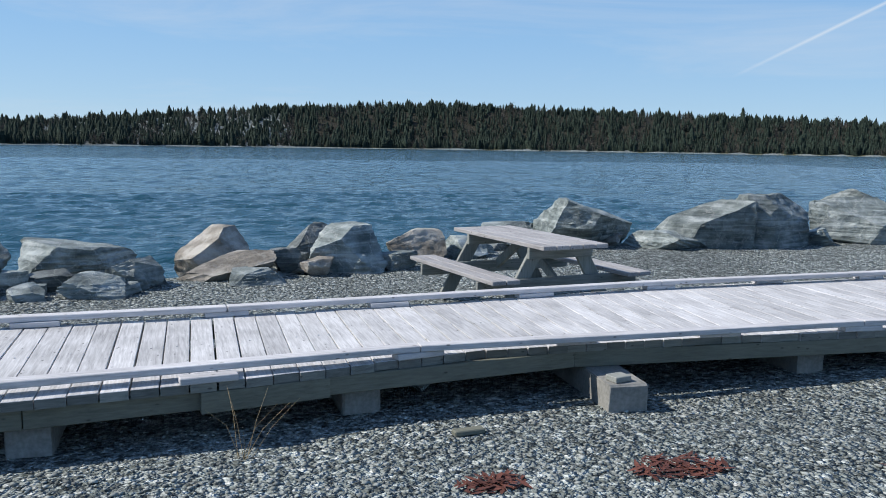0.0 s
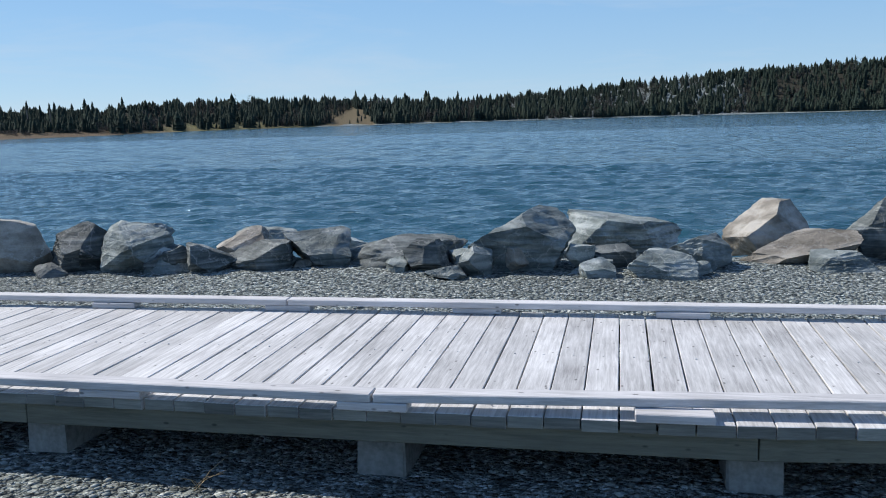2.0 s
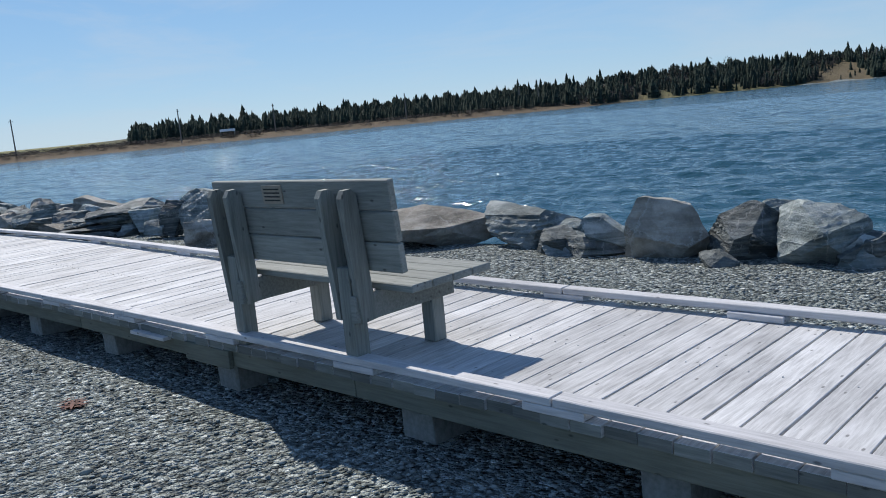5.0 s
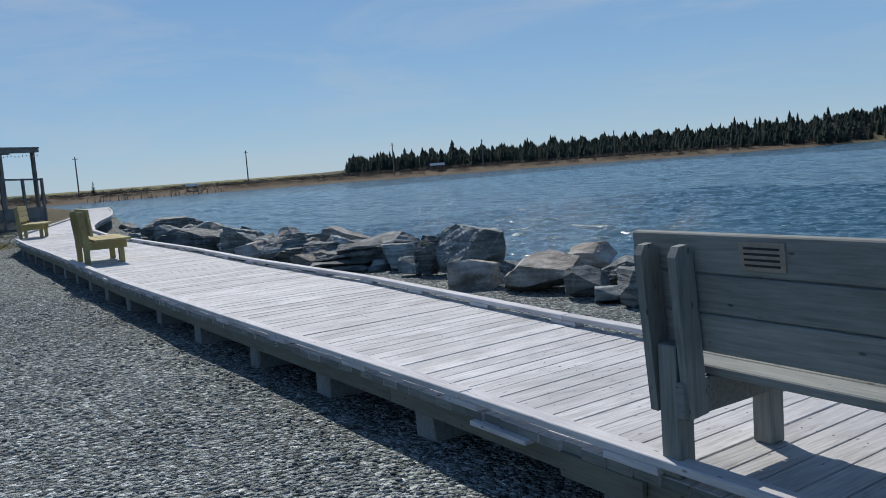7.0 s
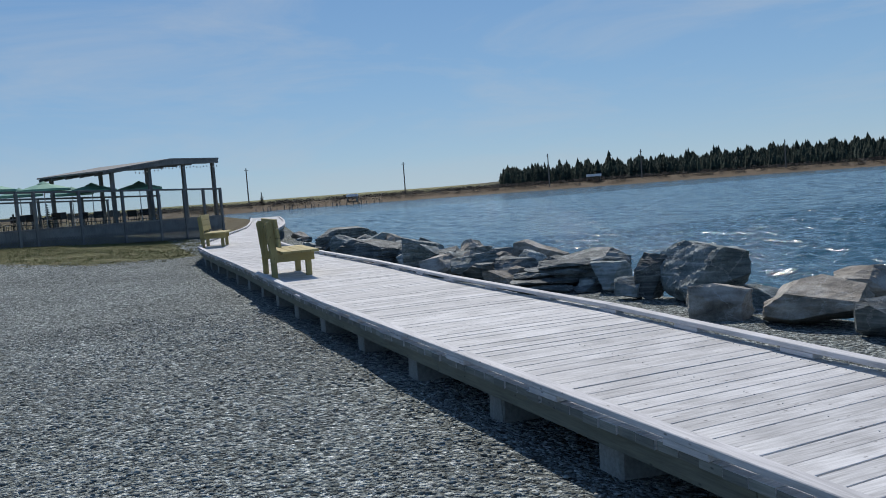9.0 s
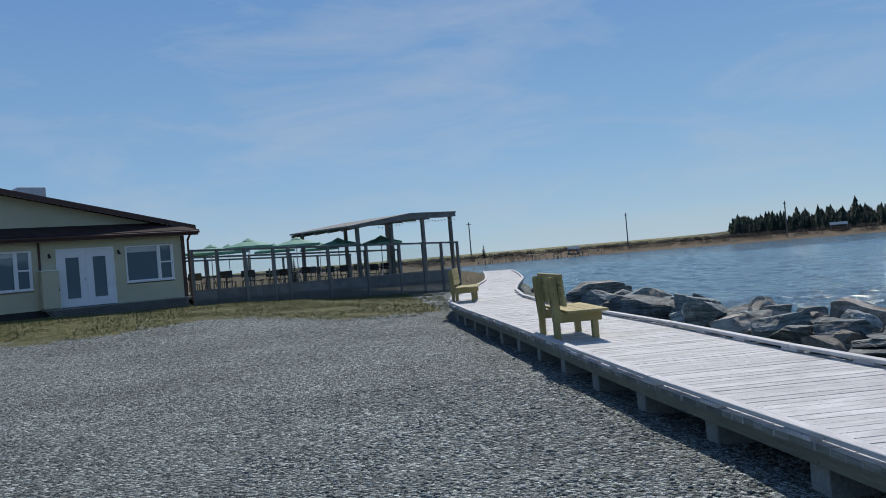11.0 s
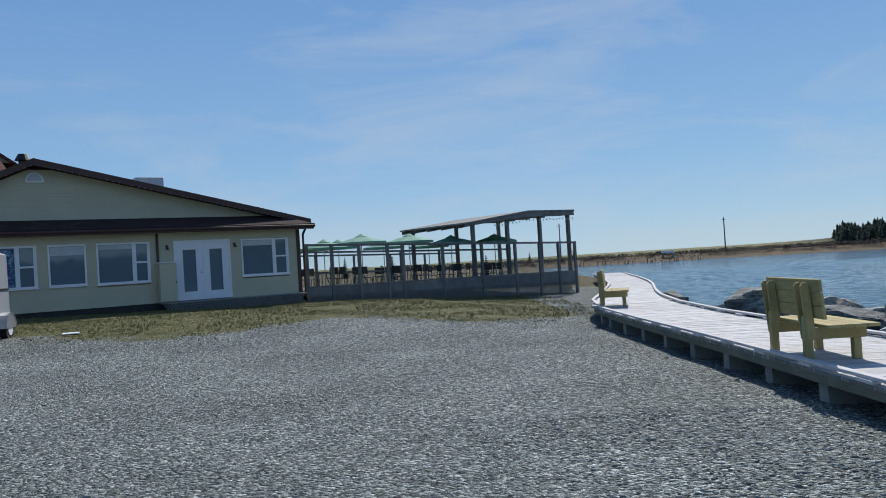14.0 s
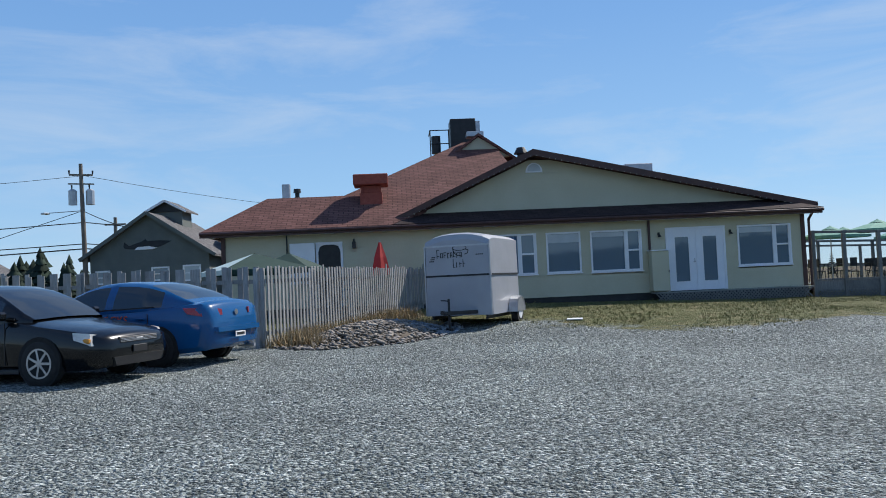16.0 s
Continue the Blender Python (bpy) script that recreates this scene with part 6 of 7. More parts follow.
g = Geo()
g.loft([[(x, y, z) for y, z in crown(h, 0.32, t, 0.17)] for x, h, t in ((0.0, 0.83, 2.02), (-0.05, 0.87, 2.15), (-0.3, 0.88, 2.2), (-2.5, 0.88, 2.2))])
body = part("body", g, M_TRAILER, trailer)
g = Geo()
for z in (1.28,):
    g.box(0.0, 0.012, -0.84, 0.84, z, z + 0.045)
    g.box(-2.48, -0.04, 0.878, 0.89, z, z + 0.045)
part("trim_strip", g, M_DARK, body)
g = Geo()
g.box(-0.02, 0.015, -0.86, -0.83, 0.32, 2.05)
g.box(-0.02, 0.015, 0.83, 0.86, 0.32, 2.05)
g.box(-0.02, 0.015, -0.83, 0.83, 2.02, 2.06)
part("corner_trim", g, M_STEEL, body)
# signwriting as plain strokes, with a cup above it
g = Geo()
srn = np.random.default_rng(5)
x = -0.52
for k in range(8):
    w, h = srn.uniform(0.055, 0.075), 0.13 if k else 0.22
    z = 1.74 + 0.01 * (k % 3)
    g.box(0.003, 0.01, x, x + 0.016, z, z + h)
    g.box(0.003, 0.01, x, x + w, z + h - 0.016, z + h)
    g.box(0.003, 0.01, x, x + w * 0.9, z + (0.0 if k % 2 else 0.05), z + (0.016 if k % 2 else 0.066))
    if k % 3 == 1:
        g.box(0.003, 0.01, x + w - 0.016, x + w, z, z + h)
    x += w + 0.022
x = -0.1
for k in range(4):
    h = (0.22, 0.13, 0.13, 0.2)[k]
    g.box(0.003, 0.01, x, x + 0.016, 1.5, 1.5 + h)
    if k in (0, 2, 3):
        g.box(0.003, 0.01, x, x + 0.06, 1.5 + (0 if k == 0 else 0.09), 1.516 + (0 if k == 0 else 0.09))
    x += 0.085
for k in range(3):
    g.box(0.003, 0.01, -0.72 + 0.03 * k, -0.6 + 0.02 * k, 1.66 + 0.05 * k, 1.685 + 0.05 * k)
for k in range(4):
    g.box(0.003, 0.01, 0.5 + 0.05 * k, 0.53 + 0.05 * k, 1.79, 1.815)
part("sign_strokes", g, M_DARK, body)
g = Geo()
for k in range(20):
    a0, a1 = 2 * math.pi * k / 20, 2 * math.pi * (k + 1) / 20
    g.beam((0.006, 0.08 + 0.18 * math.cos(a0), 1.98 + 0.06 * math.sin(a0)), (0.006, 0.08 + 0.18 * math.cos(a1), 1.98 + 0.06 * math.sin(a1)), 0.006, 0.018)
for (a, b_), (c, d) in zip([(-0.1, 1.97), (-0.06, 1.86), (0.02, 1.8)], [(-0.06, 1.86), (0.02, 1.8), (0.14, 1.79)]):
    g.beam((0.006, a, b_), (0.006, c, d), 0.006, 0.02)
for (a, b_), (c, d) in zip([(0.24, 1.94), (0.31, 1.92), (0.28, 1.84)], [(0.31, 1.92), (0.28, 1.84), (0.2, 1.82)]):
    g.beam((0.006, a, b_), (0.006, c, d), 0.006, 0.018)
part("cup_drawing", g, M_DARK, body)
g = Geo()
g.box(0.003, 0.01, -0.16, 0.16, 2.105, 2.15, 0, pose(-0.03, 0, 0))
part("maker_badge", g, M_STEEL, body)
g = Geo()
g.beam((-0.1, -0.5, 0.4), (1.0, 0, 0.42), 0.06, 0.09)
g.beam((-0.1, 0.5, 0.4), (1.0, 0, 0.42), 0.06, 0.09)
g.tube((1.0, 0, 0.42), (1.2, 0, 0.44), 0.05, sides=8)
part("tow_frame", g, M_DARK, trailer)
g = Geo()
g.tube((0.72, 0.0, 0.06), (0.72, 0.0, 0.75), 0.03, sides=8)
g.tube((0.72, 0.0, 0.7), (0.72, -0.2, 0.72), 0.015, sides=6)
g.tube((0.72, 0.0, 0.0), (0.72, 0.0, 0.06), 0.09, sides=10)
part("jockey_jack", g, M_DARK, trailer)
for sy in (-1, 1):
    g = Geo()
    k = 10
    arc = [(-1.75 + 0.42 * math.cos(math.pi * i / k), 0.32 + 0.4 * math.sin(math.pi * i / k)) for i in range(k + 1)]
    arc2 = [(-1.75 + 0.39 * math.cos(math.pi * i / k), 0.32 + 0.37 * math.sin(math.pi * i / k)) for i in range(k, -1, -1)]
    g.prism(arc + arc2, min(sy * 0.885, sy * 1.13), max(sy * 0.885, sy * 1.13))
    g.prism(arc, sy * 1.11 - 0.01, sy * 1.11 + 0.01)
    part("fender", g, M_STEEL, trailer, "bright aluminium fender")
    g = Geo()
    g.tube((-1.75, sy * 0.92, 0.32), (-1.75, sy * 1.09, 0.32), 0.32, sides=20)
    tyre = part("wheel", g, M_RUBBER, trailer, smooth=False)
    g = Geo()
    g.tube((-1.75, sy * 1.085, 0.32), (-1.75, sy * 1.1, 0.32), 0.19, sides=16)
    part("rim", g, M_WHITE, tyre)
for sy in (-0.7, 0.7):
    g = Geo()
    g.box(-2.48, -0.05, sy - 0.03, sy + 0.03, 0.22, 0.32)
    part("chassis_rail", g, M_DARK, trailer)
g = Geo()
g.box(-0.3, 0.3, -0.2, 0.2, 0, 0.02, 0.004)
solid("white_board", g, M_WHITE, "white board lying on the grass by the trailer", "board", m=pose(-33.0, -9.4, at_ground(-33, -9.4) + 0.002, 0, 0, 20))


# ---- timber fences ----
def picket_fence(a, b_, top_a, top_b, wide, gap, label, shadowbox=False):
    a, b_ = Vector(a), Vector(b_)
    w = (b_ - a).normalized()
    ln = (b_ - a).length
    side = Vector((-w.y, w.x))
    ang = math.degrees(math.atan2(w.y, w.x))
    t = thing("wooden_fence", label, "fence", pose(a.x, a.y, 0, 0, 0, ang))
    n_ = int(ln / (wide + gap))
    fr = np.random.default_rng(int(ln * 10))
    for i in range(n_):
        x = (wide + gap) * i
        p = a + w * x
        zg, zt = at_ground(p.x, p.y) + 0.04, top_a + (top_b - top_a) * x / ln + fr.normal(0, 0.008)
        y = (0.045 if (shadowbox and i % 2) else -0.045)
        g = Geo()
        g.box(x, x + wide, y - 0.01, y + 0.01, zg, zt, 0.002, Matrix.Rotation(fr.normal(0, 0.004), 4, "Y"))
        part("picket", g, M_FENCE, t)
    for f in (0.18, 0.82):
        pa, pb = at_ground(a.x, a.y), at_ground(b_.x, b_.y)
        g = Geo()
        g.beam((0, 0, pa + (top_a - pa) * f), (ln, 0, pb + (top_b - pb) * f), 0.038, 0.085)
        part("rail", g, M_FENCE, t)
    for i in range(int(ln / 2.4) + 1):
        p = a + w * 2.4 * i
        g = Geo()
        y = 0.066 if not shadowbox else 0.0
        g.box(2.4 * i - 0.045, 2.4 * i + 0.045, 0.02, 0.11, at_ground(p.x, p.y) - 0.1, top_a + (top_b - top_a) * 2.4 * i / ln - 0.03, 0.004)
        part("post", g, M_FENCE, t)
    return t


picket_fence((-25.8, -13.35), (-36.8, -16.1), 1.95, 1.97, 0.08, 0.085, "silver-grey picket fence round the restaurant yard")
picket_fence((-25.75, -13.5), (-24.4, -24.5), 1.95, 2.14, 0.13, 0.075, "silver-grey board fence behind the parked cars", True)

# yard umbrellas behind the fence
umbrella_label = "dark green yard umbrella behind the picket fence"


def square_shade(x, y, z, r, label, mat, turn):
    t = thing("yard_umbrella", label, "umbrella", pose(x, y, at_ground(x, y), 0, 0, turn))
    h = z - at_ground(x, y)
    g = Geo()
    g.tube((0, 0, 0), (0, 0, h), 0.025, sides=8)
    part("pole", g, M_DARK, t)
    for i in range(4):
        a0, a1 = math.pi / 4 + math.pi / 2 * i, math.pi / 4 + math.pi / 2 * (i + 1)
        g = Geo()
        c0, c1 = Vector((r * math.cos(a0), r * math.sin(a0), h - 0.42)), Vector((r * math.cos(a1), r * math.sin(a1), h - 0.42))
        ap = Vector((0, 0, h))
        d = Vector((0, 0, 0.12))
        g.add([ap, c0, c1, c0 - d, c1 - d], [(0, 1, 2), (1, 3, 4, 2)])
        part("canopy", g, mat if i != 2 else M_PALE, t)
    return t


M_PALE = surface("pale_green_canvas", (0.38, 0.48, 0.47), (0.48, 0.58, 0.56), 3, 0.7, 0.05, 60)
square_shade(-28.6, -16.2, 2.4, 1.55, umbrella_label, M_CANVAS_DARK, 60)
square_shade(-30.4, -16.6, 2.45, 1.1, umbrella_label, M_CANVAS_DARK, 20)
t = thing("closed_umbrella", "closed red yard umbrella behind the picket fence", "umbrella", pose(-34.4, -16.3, at_ground(-34.4, -16.3)))
g = Geo()
g.tube((0, 0, 0), (0, 0, 2.35), 0.02, sides=8)
part("pole", g, M_STEEL, t)
g = Geo()
g.loft([[(r * math.cos(6.283 * i / 10) * (1 if i % 2 else 0.75), r * math.sin(6.283 * i / 10) * (1 if i % 2 else 0.75), z) for i in range(10)] for r, z in ((0.04, 2.28), (0.2, 1.8), (0.3, 1.35), (0.26, 1.15))])
part("furled_canopy", g, M_CANVAS_RED, t)


# ---- cars ----
def paint(name, low, high):
    return surface(name, low, high, 1.5, 0.22, 0.0, 50, metal=0.0, coat=0.5, spec=0.25)


M_BLUE = paint("blue_car_paint", (0.005, 0.07, 0.20), (0.007, 0.085, 0.235))
M_BLACK = paint("black_car_paint", (0.002, 0.0022, 0.0028), (0.004, 0.0045, 0.0055))
M_CARGLASS = glassy("car_glass", (0.02, 0.025, 0.03), 0.02)
M_CLEARGLASS = clear_panel("car_window_glass")
M_HEAD = surface("headlamp_lens", (0.55, 0.52, 0.46), (0.75, 0.73, 0.68), 6, 0.12, 0.0, 30, spec=0.7)
M_TAIL = surface("tail_lamp_lens", (0.25, 0.012, 0.02), (0.4, 0.03, 0.04), 6, 0.12, 0.0, 30, spec=0.7)
M_AMBER = surface("amber_lens", (0.5, 0.2, 0.03), (0.65, 0.3, 0.06), 6, 0.15, 0.0, 30)
M_ALLOY = surface("alloy_wheel", (0.4, 0.4, 0.41), (0.55, 0.55, 0.56), 6, 0.3, 0.0, 40, metal=0.8)
M_ORANGE = surface("orange_vinyl", (0.55, 0.09, 0.02), (0.62, 0.12, 0.03), 4, 0.4, 0.0, 40)


def lettering(text, size, mat, parent, m, name="lettering", label=""):
    cu = bpy.data.curves.new(name, "FONT")
    cu.body, cu.size, cu.extrude, cu.align_x = text, size, 0.002, "CENTER"
    tmp = bpy.data.objects.new(name, cu)
    scene.collection.objects.link(tmp)
    bpy.context.view_layer.update()
    me = bpy.data.meshes.new_from_object(tmp.evaluated_get(bpy.context.evaluated_depsgraph_get()))
    bpy.data.objects.remove(tmp)
    me.materials.clear()
    me.materials.append(mat)
    ob = new(name, me)
    ob.parent = parent
    ob.matrix_local = m
    return tagged(ob, label)


def saloon(m, paintwork, label, spokes, tail, decal=False):
    """A four-door saloon, nose along +x."""
    t = thing("car", label, "car", m, "parked cars")
    secs = [(2.28, 0.58, 0.34, 0.58), (2.22, 0.72, 0.24, 0.66), (2.05, 0.82, 0.2, 0.73), (1.75, 0.865, 0.19, 0.79), (1.31, 0.885, 0.2, 0.85), (0.85, 0.89, 0.2, 0.93),
            (0.0, 0.89, 0.2, 0.95), (-0.9, 0.89, 0.2, 0.97), (-1.35, 0.885, 0.2, 1.0), (-1.75, 0.87, 0.22, 1.04), (-2.08, 0.83, 0.25, 1.06), (-2.2, 0.79, 0.27, 1.0), (-2.27, 0.7, 0.34, 0.72)]
    rings = []
    sx = np.concatenate([np.linspace(2.28, 2.05, 5), np.linspace(2.0, -2.0, 22), np.linspace(-2.08, -2.27, 4)])
    cols = [np.interp(sx, [q[0] for q in secs][::-1], [q[c] for q in secs][::-1]) for c in (1, 2, 3)]
    for x, w, lo, hi in zip(sx, *cols):
        mid = lo + (hi - lo) * 0.5
        half = [(0, lo), (w * 0.88, lo), (w * 0.97, lo + 0.08), (w, mid), (w * 0.985, hi - 0.12), (w * 0.93, hi - 0.035), (w * 0.78, hi), (w * 0.4, hi + 0.022), (0, hi + 0.03)]
        rings.append([(x, y, z) for y, z in half] + [(x, -y, z) for y, z in half[-2:0:-1]])
    g = Geo()
    g.loft(rings)
    body = part("body", g, paintwork, t, smooth=True)
    mod = body.modifiers.new("bevel", "EDGE_SPLIT")
    mod.split_angle = radians(38)
    # cabin: one smooth hood of glass and painted metal
    st = np.linspace(1.06, -1.9, 38)
    top = np.interp(st, [-1.9, -1.7, -1.4, -1.05, -0.75, -0.35, 0.0, 0.25, 0.55, 0.85, 1.06], [1.05, 1.13, 1.26, 1.375, 1.425, 1.445, 1.425, 1.365, 1.23, 1.06, 0.93])
    belt = np.interp(st, [-1.9, -1.2, 0.0, 1.06], [1.03, 0.99, 0.95, 0.9])
    foot = np.interp(st, [-1.9, -1.6, -1.0, 0.6, 0.9, 1.06], [0.7, 0.78, 0.835, 0.84, 0.8, 0.72])
    rings = []
    for x, z1, z0, w in zip(st, top, belt, foot):
        h = max(z1 - z0, 0.004)
        wt = w - 0.52 * h
        half = [(w, z0 - 0.04), (w, z0), (w - 0.2 * h, z0 + 0.45 * h), (w - 0.45 * h, z0 + 0.86 * h), (wt - 0.03, z0 + 0.96 * h), (wt * 0.8, z1), (wt * 0.4, z1 + 0.012), (0, z1 + 0.016)]
        rings.append([(x, y, z) for y, z in half] + [(x, -y, z) for y, z in half[-2::-1]])
    k = len(rings[0])
    panes = {}
    metal = Geo()
    metal.v = [p for r in rings for p in r]
    for i in range(len(rings) - 1):
        xm = (st[i] + st[i + 1]) / 2
        for j in range(k - 1):
            jj = min(j, k - 2 - j)
            key = None
            if jj in (1, 2):
                if -0.26 < xm < 0.62:
                    key = ("front_window", j > 6)
                elif -1.3 < xm < -0.36:
                    key = ("rear_side_window", j > 6)
            elif jj >= 4:
                if xm > 0.1:
                    key = ("windscreen", 0)
                elif -1.72 < xm < -1.0:
                    key = ("back_window", 0)
            f = (i * k + j, i * k + j + 1, (i + 1) * k + j + 1, (i + 1) * k + j)
            if key:
                panes.setdefault(key, []).append(f)
            else:
                metal.f.append(f)
    part("roof", metal, paintwork, t, smooth=True)
    for (name, _), faces in sorted(panes.items()):
        g = Geo()
        used = sorted({v for f in faces for v in f})
        g.v, back = [metal.v[v] for v in used], {v: n_ for n_, v in enumerate(used)}
        g.f = [tuple(back[v] for v in f) for f in faces]
        part(name, g, M_CARGLASS, t, "dark tinted window glass", smooth=True)
    for s in (-1, 1):
        g = Geo()
        g.beam((0.86, s * 0.845, 0.945), (-1.2, s * 0.825, 1.005), 0.012, 0.02)
        part("window_trim", g, M_DARK, t)
        for x in (0.72, -0.33, -1.12):
            g = Geo()
            g.box(x - 0.004, x + 0.004, s * 0.886 - 0.006, s * 0.886 + 0.006, 0.3, 0.9)
            part("door_gap", g, M_DARK, t)
        for x in (-0.15, -0.98):
            g = Geo()
            g.box(x - 0.09, x + 0.09, s * 0.9 - 0.014, s * 0.9 + 0.014, 0.80, 0.83, 0.008)
            part("door_handle", g, paintwork, t)
        g = Geo()
        g.box(0.62, 0.78, min(s * 0.87, s * 1.03), max(s * 0.87, s * 1.03), 0.93, 1.06, 0.035)
        part("wing_mirror", g, paintwork, t)
        g = Geo()
        g.box(-1.0, 0.95, s * 0.865 - 0.02, s * 0.865 + 0.02, 0.17, 0.24, 0.01)
        part("sill", g, M_DARK, t)
        for x in (1.31, -1.31):
            k = 24
            g = Geo()
            g.tube((x, s * 0.78, 0.33), (x, s * 0.893, 0.33), 0.36, 0.36, 24)
            part("wheel_arch", g, M_SHADE, t)
            g = Geo()
            prof = [(0.21, 0.72), (0.3, 0.71), (0.318, 0.74), (0.318, 0.88), (0.3, 0.905), (0.21, 0.895)]
            g.loft([[(x + r * math.cos(6.2832 * i / k), s * y, 0.318 + r * math.sin(6.2832 * i / k)) for i in range(k)] for r, y in prof], True, False)
            wheel = part("wheel", g, M_RUBBER, t, smooth=True)
            g = Geo()
            g.tube((x, s * 0.84, 0.318), (x, s * 0.85, 0.318), 0.212, 0.212, 20)
            part("wheel_disc", g, M_SHADE, wheel)
            g = Geo()
            g.loft([[(x + r * math.cos(6.2832 * i / k), s * y, 0.318 + r * math.sin(6.2832 * i / k)) for i in range(k)] for r, y in ((0.213, 0.86), (0.213, 0.9), (0.19, 0.9), (0.185, 0.86))], True, False)
            if spokes:
                for i in range(7):
                    a = 6.2832 * i / 7
                    g.beam((x + 0.03 * math.cos(a), s * 0.89, 0.318 + 0.03 * math.sin(a)), (x + 0.195 * math.cos(a), s * 0.885, 0.318 + 0.195 * math.sin(a)), 0.02, 0.035, 0.004)
                g.tube((x, s * 0.86, 0.318), (x, s * 0.9, 0.318), 0.045, 0.04, 14)
            part("rim", g, M_ALLOY if spokes else M_DARK, wheel)
        g = Geo()
        g.loft([[(2.16, s * 0.45, 0.52), (2.17, s * 0.46, 0.63), (2.0, s * 0.74, 0.70), (1.85, s * 0.80, 0.72), (1.88, s * 0.83, 0.63), (2.06, s * 0.78, 0.53)],
                [(2.25, s * 0.45, 0.53), (2.22, s * 0.46, 0.635), (2.07, s * 0.77, 0.705), (1.86, s * 0.86, 0.73), (1.89, s * 0.882, 0.63), (2.12, s * 0.80, 0.535)]])
        lamp = part("headlamp", g, M_HEAD, t)
        g = Geo()
        g.box(1.98, 2.1, s * 0.8 - 0.03, s * 0.8 + 0.03, 0.57, 0.64, 0.015)
        part("indicator", g, M_AMBER, lamp)
        g = Geo()
        g.loft([[(-2.1, s * 0.4, 0.83), (-2.12, s * 0.42, 0.93), (-1.98, s * 0.72, 0.96), (-1.78, s * 0.82, 0.97), (-1.86, s * 0.83, 0.87), (-2.04, s * 0.76, 0.82)],
                [(-2.262, s * 0.42, 0.83), (-2.25, s * 0.42, 0.93), (-2.1, s * 0.79, 0.96), (-1.8, s * 0.876, 0.965), (-1.88, s * 0.882, 0.87), (-2.12, s * 0.82, 0.82)]])
        part("tail_lamp", g, M_TAIL, t)
    g = Geo()
    g.loft([[(2.2, -0.5, 0.22), (2.2, 0.5, 0.22), (2.17, 0.56, 0.36), (2.17, -0.56, 0.36)], [(2.285, -0.5, 0.24), (2.285, 0.5, 0.24), (2.3, 0.56, 0.36), (2.3, -0.56, 0.36)]])
    part("lower_grille", g, M_DARK, t)
    g = Geo()
    g.box(2.2, 2.287, -0.42, 0.42, 0.54, 0.63, 0.01)
    gr = part("grille", g, M_DARK, t)
    g = Geo()
    for z in (0.565, 0.585, 0.605):
        g.box(2.285, 2.292, -0.4, 0.4, z - 0.004, z + 0.004)
    part("grille_bar", g, M_STEEL, gr)
    g = Geo()
    g.box(2.29, 2.3, -0.07, 0.07, 0.572, 0.602, 0.006)
    part("badge", g, M_ALLOY, gr)
    g = Geo()
    g.box(2.29, 2.31, -0.15, 0.15, 0.4, 0.5, 0.004)
    part("front_plate", g, M_DARK, t)
    g = Geo()
    g.loft([[(-2.2, -0.72, 0.55), (-2.2, 0.72, 0.55), (-2.16, 0.76, 0.64), (-2.16, -0.76, 0.64)], [(-2.335, -0.66, 0.55), (-2.335, 0.66, 0.55), (-2.33, 0.66, 0.63), (-2.33, -0.66, 0.63)]])
    part("rear_bumper", g, paintwork, t)
    g = Geo()
    g.box(-2.345, -2.335, -0.16, 0.16, 0.44, 0.53, 0.003)
    plate = part("rear_plate", g, M_WHITE, t)
    g = Geo()
    g.box(-2.349, -2.346, -0.12, 0.12, 0.465, 0.51)
    part("plate_text", g, M_DARK, plate)
    g = Geo()
    g.tube((-2.275, 0, 0.86), (-2.262, 0, 0.86), 0.05, sides=14)
    part("boot_badge", g, M_ALLOY, t)
    g = Geo()
    g.tube((-2.32, -0.5, 0.25), (-2.0, -0.5, 0.25), 0.035, sides=10)
    part("exhaust", g, M_STEEL, t)
    if decal:
        lettering("ROCKS", 0.2, M_ORANGE, t, Matrix.Translation((-0.42, 0.894, 0.735)) @ Matrix.Rotation(math.pi, 4, "Z") @ Matrix.Rotation(math.pi / 2, 4, "X"), "door_lettering", "orange block letters on the doors")
        g = Geo()
        g.prism([(0.06, 0.74), (0.26, 0.72), (0.3, 0.8), (0.24, 0.84), (0.2, 0.92), (0.1, 0.9), (0.12, 0.84), (0.02, 0.8)], 0.86, 0.897)
        part("door_decal", g, M_WHITE, t, "white cut-out decal")
    return t


saloon(pose(-20.62, -13.83, at_ground(-20.7, -13.0) - 0.02, 0, 0, 102.8), M_BLACK, "black four-door saloon parked nose out on the gravel", True, False)
saloon(pose(-22.97, -14.15, at_ground(-23.1, -13.0) - 0.02, 0, 0, -77.2), M_BLUE, "blue four-door saloon with orange door lettering parked by the fence", False, True, True)

# ---- grey clapboard building with whale ----
GB = pose(-47.4, -41.95, 0.3, 0, 0, 120)
M_GREYWALL = surface("grey_green_clapboard", (0.10, 0.115, 0.11), (0.145, 0.16, 0.15), 1.5, 0.8, 0.05, 40)
gb = thing("grey_building", "grey clapboard building with a whale mural on its gable", "building", GB)
for i in range(34):
    g = Geo()
    z0, z1 = i * 0.18, (i + 1) * 0.18
    f0, f1 = [max(0.0, min(1.0, (6.1 - z) / 2.3)) for z in (z0, z1)]
    w0, w1 = 3.6 * f0, 3.6 * f1
    if w0 > 0.05:
        g.add([(-w0, -0.02, z0), (w0, -0.02, z0), (w1, 0, z1), (-w1, 0, z1), (-w0, 9, z0), (w0, 9, z0), (w1, 9, z1), (-w1, 9, z1)],
              [(0, 1, 2, 3), (0, 4, 5, 1), (4, 7, 6, 5), (0, 3, 7, 4), (1, 5, 6, 2)])
        part("clapboard", g, M_GREYWALL, gb)
